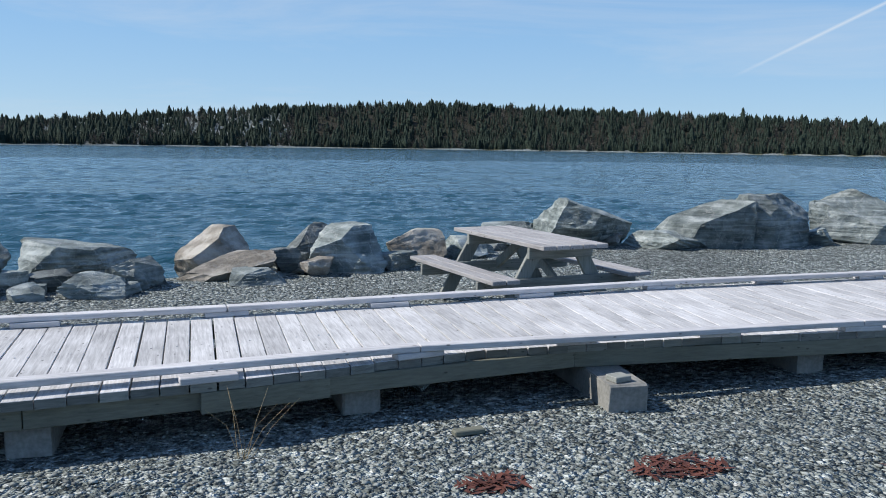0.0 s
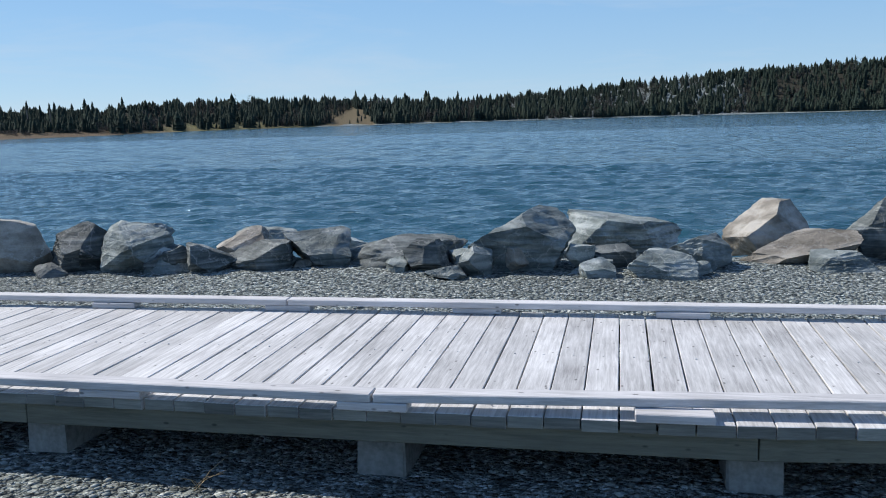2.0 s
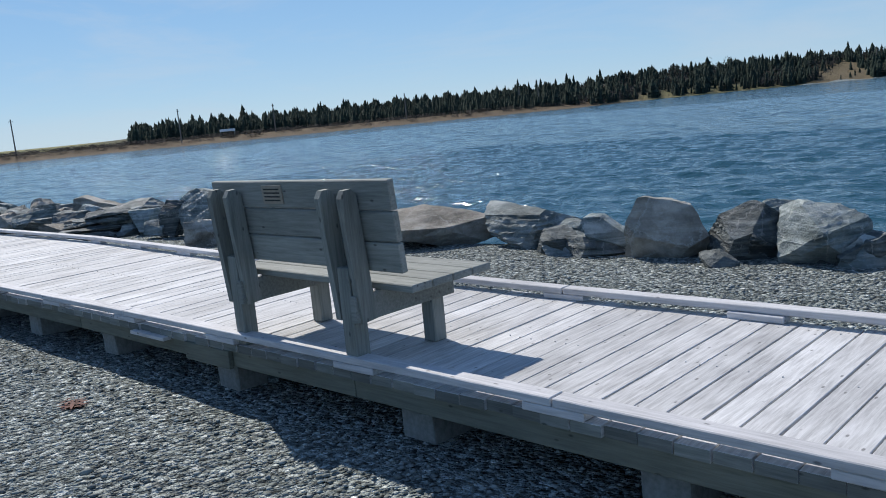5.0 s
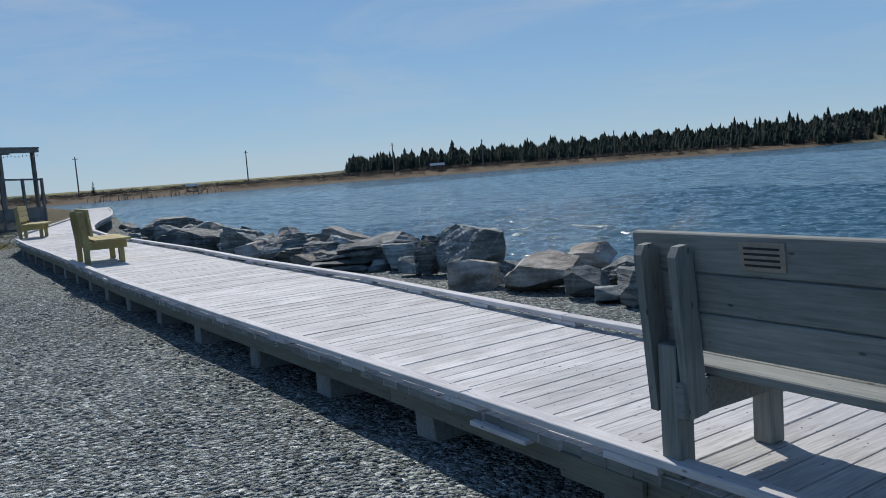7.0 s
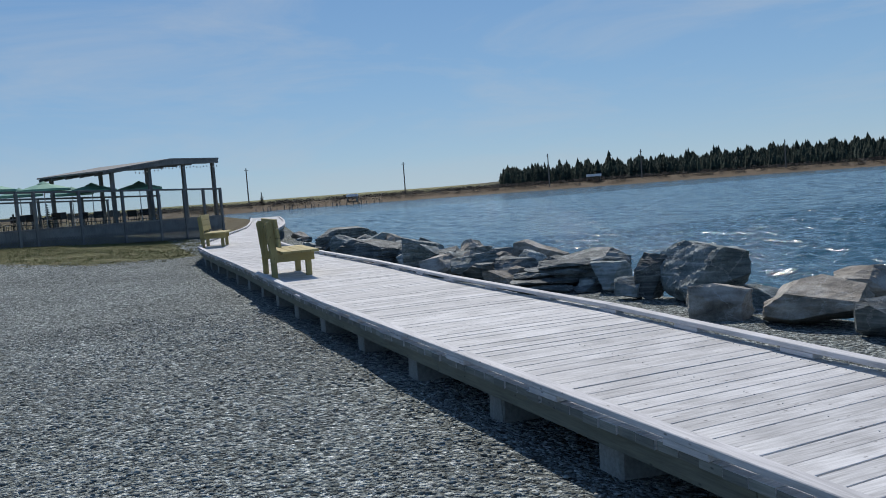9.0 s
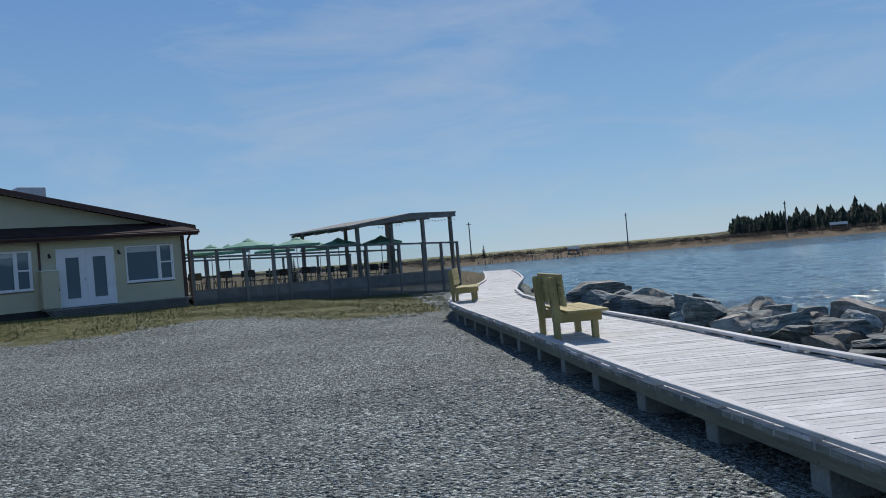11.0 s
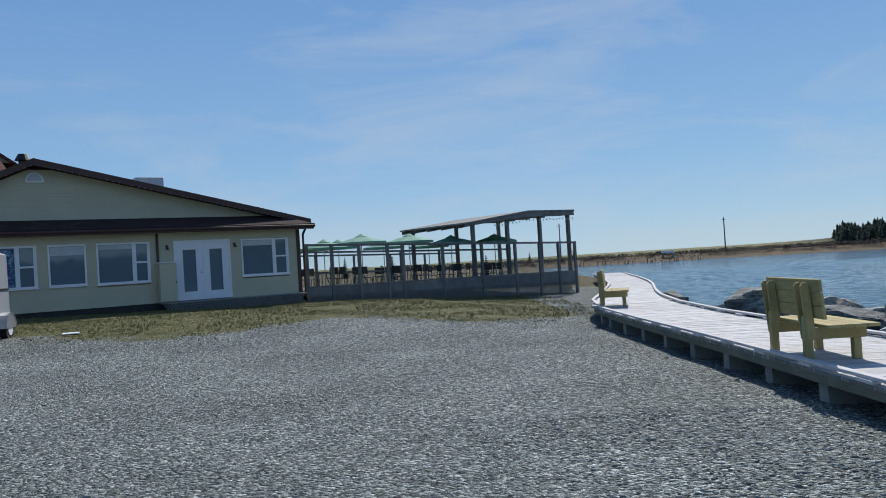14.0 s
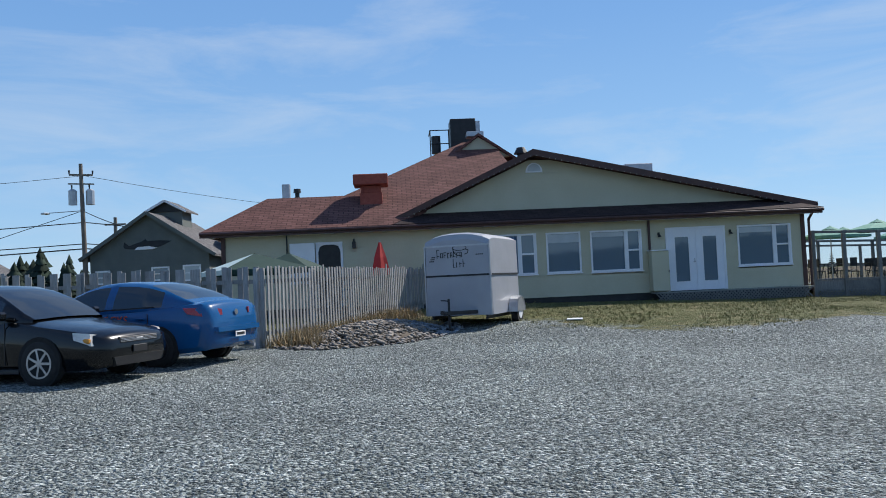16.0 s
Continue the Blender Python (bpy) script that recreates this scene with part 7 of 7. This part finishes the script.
for s in (-1, 1):
    roof_uv(part("roof", slab([(0, -0.4, 6.2), (s * 4.1, -0.4, 3.5), (s * 4.1, 9.4, 3.5), (0, 9.4, 6.2)], 0.15), M_ROOF_GREY, gb))
    g = Geo()
    g.beam((0, -0.42, 6.14), (s * 4.1, -0.42, 3.42), 0.05, 0.2)
    part("rake_board", g, M_GREYWALL, gb)
g = Geo()
g.box(-1.0, 1.0, 3.4, 5.4, 5.4, 6.6)
cup = part("roof_cupola", g, M_GREYWALL, gb)
for s in (-1, 1):
    roof_uv(part("cupola_roof", slab([(0, 3.0, 7.25), (s * 1.35, 3.0, 6.5), (s * 1.35, 5.8, 6.5), (0, 5.8, 7.25)], 0.1), M_ROOF_GREY, gb))
g = Geo()
g.prism([(-1.1, 6.5), (0, 7.1), (1.1, 6.5)], 3.3, 3.42)
part("cupola_gable", g, M_DARK, cup)
for s in (-1, 1):
    g = Geo()
    g.beam((0, 2.97, 7.2), (s * 1.38, 2.97, 6.44), 0.05, 0.14)
    part("cupola_rake", g, M_WHITE, cup, "white rake board")
M_WHALE = surface("black_mural_paint", (0.012, 0.014, 0.018), (0.025, 0.028, 0.034), 3, 0.6, 0.0, 40)
g = Geo()
g.prism([(-1.55, 4.15), (-1.45, 4.02), (-1.0, 3.98), (0.1, 3.95), (0.7, 4.1), (1.4, 4.4), (0.65, 4.46), (-0.1, 4.44), (-0.2, 4.58), (-0.4, 4.44), (-1.2, 4.18), (-1.5, 4.42)], -0.05, -0.025)
whale = part("whale_mural", g, M_WHALE, gb, "black and white whale painted flat on the gable")
g = Geo()
g.prism([(-0.9, 3.93), (0.2, 3.93), (0.5, 4.02), (0.0, 4.13), (-0.7, 4.1)], -0.056, -0.051)
part("whale_belly", g, M_WHITE, whale)
for x0, x1, z0, z1 in ((-3.3, -2.4, 1.9, 2.75), (0.1, 1.2, 2.0, 2.85), (2.0, 3.1, 1.9, 2.9)):
    g = Geo()
    for a, b_, c, d in ((x0, x1, z1 - 0.1, z1), (x0, x1, z0, z0 + 0.1), (x0, x0 + 0.1, z0, z1), (x1 - 0.1, x1, z0, z1), (x0, x1, (z0 + z1) / 2 - 0.03, (z0 + z1) / 2 + 0.03)):
        g.box(a, b_, -0.06, 0.02, c, d)
    w = part("window", g, M_WHITE, gb)
    g = Geo()
    g.box(x0 + 0.1, x1 - 0.1, -0.035, -0.03, z0 + 0.1, z1 - 0.1)
    part("pane", g, M_GLASS if x0 < 2 else M_BLIND, w)

# low red-roofed and grey-roofed buildings behind
def far_house(x, y, turn, w, d, h, rise, wall, roof, label):
    t = thing("house", label, "building", pose(x, y, 0.3, 0, 0, turn))
    g = Geo()
    g.box(-w / 2, w / 2, -d / 2, d / 2, 0, h)
    part("wall", g, wall, t)
    for s in (-1, 1):
        roof_uv(part("roof", slab([(-w / 2 - 0.3, 0, h + rise), (-w / 2 - 0.3, s * (d / 2 + 0.3), h - 0.1), (w / 2 + 0.3, s * (d / 2 + 0.3), h - 0.1), (w / 2 + 0.3, 0, h + rise)], 0.12), roof, t))
    for i in (-0.25, 0.25):
        g = Geo()
        g.box(i * w - 0.5, i * w + 0.5, -d / 2 - 0.04, -d / 2 + 0.02, h * 0.4, h * 0.8)
        part("window", g, M_WHITE, t)
    return t


far_house(-58, -38, 120, 10, 8, 4.6, 1.5, M_GREYWALL, M_ROOF, "low building with a red-brown roof behind the restaurant")
hip = thing("house", "grey hip-roofed building with a round roof vent behind the restaurant", "building", pose(-62, -42.4, 0.3, 0, 0, 120))
g = Geo()
g.box(-3.2, 3.2, -3.2, 3.2, 0, 5.95)
part("wall", g, M_GREYWALL, hip)
g = Geo()
g.add([(-3.6, -3.6, 5.9), (3.6, -3.6, 5.9), (3.6, 3.6, 5.9), (-3.6, 3.6, 5.9), (0, 0, 8.2)], [(0, 1, 4), (1, 2, 4), (2, 3, 4), (3, 0, 4), (3, 2, 1, 0)])
roof_uv(part("roof", g, M_ROOF_GREY, hip))
g = Geo()
g.tube((0, 0, 8.0), (0, 0, 8.45), 0.17, sides=12)
g.tube((0, 0, 8.45), (0, 0, 8.75), 0.3, 0.26, 12)
part("roof_vent", g, M_DARK, hip, "dark round turbine vent")
far_house(-44, -84, 30, 13, 8, 3.2, 2.2, M_SIDING, M_ROOF_GREY, "distant pale house among the trees")
far_house(-62, -88, 20, 11, 8, 3.4, 2.2, M_WHITE, M_ROOF_GREY, "distant white house among the trees")


# ---- poles and wires ----
M_POLE = board_wood("weathered_pole_wood", (0.12, 0.10, 0.085), (0.24, 0.21, 0.18), 2, 0.1)


def wire(name, p, q, sag, r, label):
    g = Geo()
    p, q = Vector(p), Vector(q)
    pts = [p.lerp(q, i / 14) - Vector((0, 0, sag * 4 * (i / 14) * (1 - i / 14))) for i in range(15)]
    turn = (q - p).to_track_quat("Z", "Y").to_matrix()
    ring = [turn @ Vector((r * math.cos(1.2566 * i), r * math.sin(1.2566 * i), 0)) for i in range(5)]
    g.loft([[c + o for o in ring] for c in pts])
    return solid(name, g, M_DARK, label, "cable", "overhead wires")


UP = Vector((-45.5, -45.3, 0))
zg = at_ground(UP.x, UP.y)
pole = thing("utility_pole", "tall weathered utility pole with crossarm and two grey transformers", "utility pole", pose(UP.x, UP.y, zg))
g = Geo()
g.tube((0, 0, -0.3), (0.25, 0.05, 9.6 - zg), 0.17, 0.11, 12)
part("mast", g, M_POLE, pole)
g = Geo()
g.beam((-0.2, 0.55, 8.9 - zg), (0.65, -0.5, 8.95 - zg), 0.09, 0.11)
part("crossarm", g, M_POLE, pole)
g = Geo()
g.beam((-0.25, 0.6, 8.35 - zg), (0.7, -0.55, 8.4 - zg), 0.07, 0.08)
part("lower_arm", g, M_POLE, pole)
for k in (-1, 1):
    c = Vector((0.24 + 0.34 * k, 0.05 - 0.36 * k, 0))
    g = Geo()
    g.tube(c + Vector((0, 0, 7.1 - zg)), c + Vector((0, 0, 7.95 - zg)), 0.25, sides=14)
    g.tube(c + Vector((0, 0, 7.95 - zg)), c + Vector((0, 0, 8.05 - zg)), 0.25, 0.12, 14)
    tf = part("transformer", g, M_STEEL, pole, "grey steel transformer can")
    g = Geo()
    g.tube(c + Vector((0.05, 0, 8.0 - zg)), c + Vector((0.05, 0, 8.3 - zg)), 0.035, 0.05, 8)
    part("bushing", g, M_DARK, tf)
for f in (0.0, 0.5, 1.0):
    p = Vector((-0.2, 0.55, 8.95 - zg)).lerp(Vector((0.65, -0.5, 9.0 - zg)), f)
    g = Geo()
    g.tube(p, p + Vector((0, 0, 0.22)), 0.04, 0.06, 8)
    part("insulator", g, M_DARK, pole)
g = Geo()
g.tube((0.2, 0, 6.75 - zg), (1.5, -1.5, 6.65 - zg), 0.025, sides=6)
g.box(1.35, 1.75, -1.75, -1.4, 6.58 - zg, 6.68 - zg, 0.02)
part("street_light_arm", g, M_STEEL, pole)
for z, dz, r in ((6.05, 0.5, 0.03), (4.75, 0.3, 0.03), (4.45, 0.35, 0.04), (8.9, 0.9, 0.015)):
    wire("overhead_wire", (UP.x, UP.y, z), (UP.x + 34, UP.y - 36, z - 1.2), dz, r, "black overhead wire sagging between poles")
    wire("overhead_wire", (UP.x, UP.y, z), (UP.x - 40, UP.y + 8, z - 1.0), dz, r, "black overhead wire sagging between poles")
wire("service_wire", (UP.x, UP.y, 6.7), (-47.3, -43.0, 5.5), 0.1, 0.025, "service cable running down to the grey building")
wire("guy_wire", (UP.x, UP.y, 6.8), (UP.x + 9, UP.y - 9.5, 2.4), 0.0, 0.02, "thin steel guy wire from the pole")


def far_pole(x, y, top, label="far utility pole on the low shore road"):
    z = at_ground(x, y)
    t = thing("utility_pole", label, "utility pole", pose(x, y, z), "far utility poles")
    g = Geo()
    g.tube((0, 0, -0.2), (0, 0, top - z), 0.2, 0.14, 8)
    part("mast", g, M_POLE, t)
    g = Geo()
    g.beam((-0.5, 0.7, top - z - 0.6), (0.5, -0.7, top - z - 0.6), 0.12, 0.14)
    part("crossarm", g, M_POLE, t)


for x, y, top in ((-243, 38.5, 10.4), (-232.6, 81.5, 9.2), (-208, 115, 8.2), (-203, 142, 7.7), (-184, 176, 7.4), (-180, 226, 6.8), (-175, 230, 6.6), (-59.9, -60.6, 8.2)):
    far_pole(x, y, top)
for x, y in ((-118, 398), (-113, 396)):
    far_pole(x, y, 10.5, "far utility pole on the wooded shore")
# short posts of an old jetty along the far beach
for i in range(30):
    a = radians(80.3 - 8.6 * i / 29 + 0.2 * math.sin(i * 5.1))
    x, y = -10.4 - 214 * math.sin(a), 0.7 + 214 * math.cos(a)
    g = Geo()
    g.tube((0, 0, -0.6), (0, 0, 0.75 + 0.3 * math.sin(i * 2.3)), 0.13, 0.11, 7)
    solid("mooring_post", g, M_POLE, "old dark timber post standing in the shallows", "post", "old jetty posts", m=pose(x, y, WATER_Z))
for x, y, w in ((-227, 64, 3.0), (-209, 130, 4.2)):
    z = at_ground(x, y)
    t = thing("shore_shed", "small white flat-roofed shelter on the far low shore", "shed", pose(x, y, z, 0, 0, 60))
    g = Geo()
    g.box(-w / 2, w / 2, -1, 1, 1.2, 1.9, 0.05)
    part("roof", g, M_WHITE, t)
    g = Geo()
    for sx in (-w / 2 + 0.2, w / 2 - 0.2):
        g.box(sx - 0.1, sx + 0.1, -0.6, 0.6, -0.1, 1.2)
    part("wall", g, M_GREY, t)

# trees and scrub behind the car park
trn = np.random.default_rng(21)
near_spruce, near_bare = [], []
for k in range(520):
    a = radians(124 + 50 * trn.random())
    r = trn.uniform(72, 120)
    x, y = -12.9 - r * math.sin(a), -1.7 + r * math.cos(a)
    h = trn.uniform(2.6, 6.0)
    h *= 1.0 if k % 2 else 0.6
    (near_spruce if k % 5 else near_bare).append((x, y, max(at_ground(x, y) - 0.2, -0.3), h * trn.uniform(0.9, 1.4), h, trn.uniform(0, 6.28)))
scatter_stuff("background_spruces", [spruce_shape(trn, 9, 13) for _ in range(5)], near_spruce, M_SPRUCE, "dark spruces behind the car park", "trees")
scatter_stuff("background_scrub", [bare_shape(trn, 220) for _ in range(4)], [(q[0], q[1], q[2], 2.2, 1.5, q[5]) for q in near_bare], M_BARE, "leafless scrub behind the car park", "shrubs")


# ---- gravel, rubble, weeds ----
def pebble_shape(r):
    vs = []
    for s in (-1, 1):
        vs.append((0, 0, 0.55 * s * r.uniform(0.7, 1.1)))
    ring = []
    k = 6
    for i in range(k):
        a = 6.2832 * i / k + r.uniform(-0.25, 0.25)
        q = r.uniform(0.65, 1.1)
        vs.append((q * math.cos(a), q * math.sin(a) * 0.75, r.uniform(-0.18, 0.18)))
    fs = []
    for i in range(k):
        j = (i + 1) % k
        fs += [(1, 2 + i, 2 + j), (0, 2 + j, 2 + i)]
    return np.array(vs), fs


prn = np.random.default_rng(31)
pebbles = [pebble_shape(prn) for _ in range(10)]
M_PEBBLE = surface("crushed_stone", (0.13, 0.145, 0.135), (0.33, 0.35, 0.33), 6, 0.85, 0.2, 50, island=0.45)


def pebble_field(count, x0, x1, y0, y1, low, high):
    out = []
    for _ in range(count):
        x, y = prn.uniform(x0, x1), prn.uniform(y0, y1)
        s = low + (high - low) * prn.random() ** 2.5
        out.append((x, y, at_ground(x, y) + s * 0.12, s, s * prn.uniform(0.5, 0.9), prn.uniform(0, 6.28)))
    return out


field = pebble_field(15000, -11, 4.2, 2.0, 4.6, 0.010, 0.028) + pebble_field(5000, -11, 4, 6.0, 9.4, 0.014, 0.035)
field += pebble_field(7000, -20, -11, 0.2, 4.1, 0.013, 0.032) + pebble_field(9000, -21, -15, -9, 0.5, 0.010, 0.022) + pebble_field(160, -32, -6, -11, 4, 0.03, 0.055)
scatter_stuff("loose_gravel", pebbles, field, M_PEBBLE, "loose grey-green crushed stone on the lot", "gravel")

M_RUBBLE = surface("rubble_stone", (0.11, 0.092, 0.075), (0.34, 0.30, 0.26), 5, 0.85, 0.3, 40, island=0.4)
M_DIRT = surface("brown_dirt", (0.07, 0.055, 0.04), (0.15, 0.12, 0.09), 4, 0.95, 0.6, 40)
M_BLUESTONE = surface("blue_grey_rubble", (0.08, 0.095, 0.11), (0.26, 0.285, 0.31), 5, 0.85, 0.3, 40, island=0.4)
ZC = at_ground(-28.6, -12.5)


def heap_height(q):
    return float(np.interp(q, (0.0, 0.35, 0.7, 1.0, 1.15), (0.36, 0.3, 0.14, -0.02, -0.1)))


brown, grey = [], []
for _ in range(4600):
    a, q = prn.uniform(0, 6.28), 1.12 * prn.random() ** 0.55
    x, y = -28.6 + 2.8 * q * math.cos(a), -12.55 + 1.3 * q * math.sin(a)
    s = 0.025 + 0.085 * prn.random() ** 2.6
    (brown if x > -29.2 + 0.3 * prn.normal() else grey).append((x, y, max(ZC + heap_height(q), at_ground(x, y)) + 0.25 * s, s * prn.uniform(0.8, 1.3), s * 0.85, prn.uniform(0, 6.28)))
scatter_stuff("rubble_heap", pebbles, brown, M_RUBBLE, "low heap of brown rubble by the fence", "rubble")
scatter_stuff("rubble_heap", pebbles, grey, M_BLUESTONE, "low heap of blue-grey rubble beside the trailer", "rubble")
g = Geo()
rings = []
for q in (1.1, 0.85, 0.7, 0.5, 0.35, 0.18, 0.04):
    rings.append([(2.8 * q * math.cos(6.2832 * i / 22), 1.3 * q * math.sin(6.2832 * i / 22), heap_height(q) + 0.03 * math.sin(5 * i + 9 * q)) for i in range(22)])
g.loft(rings, True, True)
solid("earth_mound", g, M_DIRT, "low earth mound under the rubble", "mound", smooth=True, m=pose(-28.6, -12.55, ZC))


def blade_shape(r, n_=7):
    vs, fs = [], []
    for _ in range(n_):
        a, h, ln = r.uniform(0, 6.28), r.uniform(0.5, 1.0), r.uniform(0.1, 0.5)
        bx, by = r.normal(0, 0.12, 2)
        d = np.array((math.cos(a), math.sin(a)))
        s = np.array((-d[1], d[0])) * 0.025
        k = len(vs)
        vs += [(bx + s[0], by + s[1], 0), (bx - s[0], by - s[1], 0), (bx + d[0] * ln, by + d[1] * ln, h)]
        fs.append((k, k + 1, k + 2))
    return np.array(vs), fs


M_STRAW = surface("dry_straw", (0.20, 0.14, 0.07), (0.42, 0.33, 0.19), 2, 0.9, 0.0, 20, island=0.3)
M_LAWN = surface("spring_grass", (0.075, 0.095, 0.028), (0.25, 0.235, 0.10), 0.8, 0.9, 0.0, 8, island=0.35)
tufts = [blade_shape(prn) for _ in range(8)]
dry = []
for _ in range(1100):
    f = prn.random()
    x, y = -25.9 - 7.5 * f + prn.normal(0, 0.15), -13.3 - 1.9 * f + abs(prn.normal(0, 0.42))
    dry.append((x, y, at_ground(x, y), 0.5, prn.uniform(0.12, 0.5), prn.uniform(0, 6.28)))
for _ in range(520):
    x, y = prn.uniform(-31.2, -26), prn.uniform(-13.4, -12.2)
    dry.append((x, y, at_ground(x, y) + 0.05, 0.35, prn.uniform(0.1, 0.35), prn.uniform(0, 6.28)))
scatter_stuff("dry_weeds", tufts, dry, M_STRAW, "dry straw-coloured weeds along the fence and rubble", "grass")
lawn = []
while len(lawn) < 9000:
    y = prn.uniform(-18, 5.5)
    x = prn.uniform(-56, -31)
    edge = -34.0 - 0.28 * y + 1.2 * math.sin(0.7 * y)
    if x > edge + 0.8 * prn.normal() or noise.noise(Vector((x * 0.5, y * 0.5, 3))) < -0.25:
        continue
    lx = (Vector((x + 41.8, y + 8.2)).dot(Vector((0.8387, 0.5446))))
    if lx < 0.1:
        continue
    lawn.append((x, y, at_ground(x, y), prn.uniform(0.1, 0.22), prn.uniform(0.03, 0.1), prn.uniform(0, 6.28)))
scatter_stuff("rough_lawn", tufts, lawn, M_LAWN, "patchy rough grass between gravel and patio", "grass")


def weed(x, y, h, n_, mat, name, label, spread=0.5):
    g = Geo()
    z = at_ground(x, y)
    for i in range(n_):
        a = prn.uniform(0, 6.28)
        p0 = Vector((prn.normal(0, 0.02), prn.normal(0, 0.02), 0))
        p1 = p0 + Vector((math.cos(a) * spread * 0.4 * h, math.sin(a) * spread * 0.4 * h, h * prn.uniform(0.4, 0.6)))
        p2 = p1 + Vector((math.cos(a) * spread * 0.6 * h, math.sin(a) * spread * 0.6 * h, h * prn.uniform(0.2, 0.5)))
        g.tube(p0, p1, 0.0016, 0.0013, 5)
        g.tube(p1, p2, 0.0013, 0.0007, 5)
    return solid(name, g, mat, label, "plant", kind="stuff", m=pose(x, y, z))


weed(0.36, 4.02, 0.34, 8, M_STRAW, "dead_stalks", "bare dead stalks rising at the edge of the boardwalk", 0.7)
weed(-2.9, 4.05, 0.12, 5, M_STRAW, "dead_stalks", "small dry stalks in the gravel", 1.2)
M_WEED = surface("red_brown_seaweed", (0.055, 0.018, 0.014), (0.16, 0.055, 0.035), 9, 0.8, 0.2, 60, island=0.3)


def seaweed(x, y, rad, n_):
    g = Geo()
    z = at_ground(x, y)
    for _ in range(n_):
        a, q = prn.uniform(0, 6.28), rad * prn.random() ** 0.8
        c = Vector((q * math.cos(a), 0.6 * q * math.sin(a), 0.006 + 0.02 * prn.random()))
        b_ = prn.uniform(0, 6.28)
        d = Vector((math.cos(b_), math.sin(b_), prn.uniform(-0.15, 0.3))) * prn.uniform(0.02, 0.06)
        s = Vector((-d.y, d.x, 0)) * 0.25
        g.add([c - d, c + s, c + d, c - s], [(0, 1, 2, 3)])
    return solid("dried_plant_clump", g, M_WEED, "reddish-brown dried plant clump flat on the gravel", "plant", "dried clumps", m=pose(x, y, z))


for x, y, rad, n_ in ((1.42, 3.42, 0.17, 110), (2.35, 3.3, 0.24, 170), (0.38, 3.3, 0.08, 60), (3.35, 2.95, 0.1, 50), (-5.35, 3.7, 0.15, 60), (-5.9, 3.2, 0.12, 40), (-8.8, 3.5, 0.1, 50)):
    seaweed(x, y, rad, n_)
g = Geo()
g.box(-0.09, 0.09, -0.03, 0.03, 0, 0.03, 0.006)
solid("timber_offcut", g, M_RIM, "small mossy timber offcut on the gravel", "wood block", m=pose(1.55, 4.1, at_ground(1.55, 4.1), 0, 0, 5))
# stones lying in the shade under the walk
for k in range(14):
    x = 5 - 20 * prn.random()
    w = prn.uniform(0.08, 0.24)
    boulder(x, prn.uniform(4.35, 5.6), at_ground(x, 4.8) - 0.02, w, w * 0.45, prn.uniform(0, 180), "slate", 0.8, 0, 400 + k)
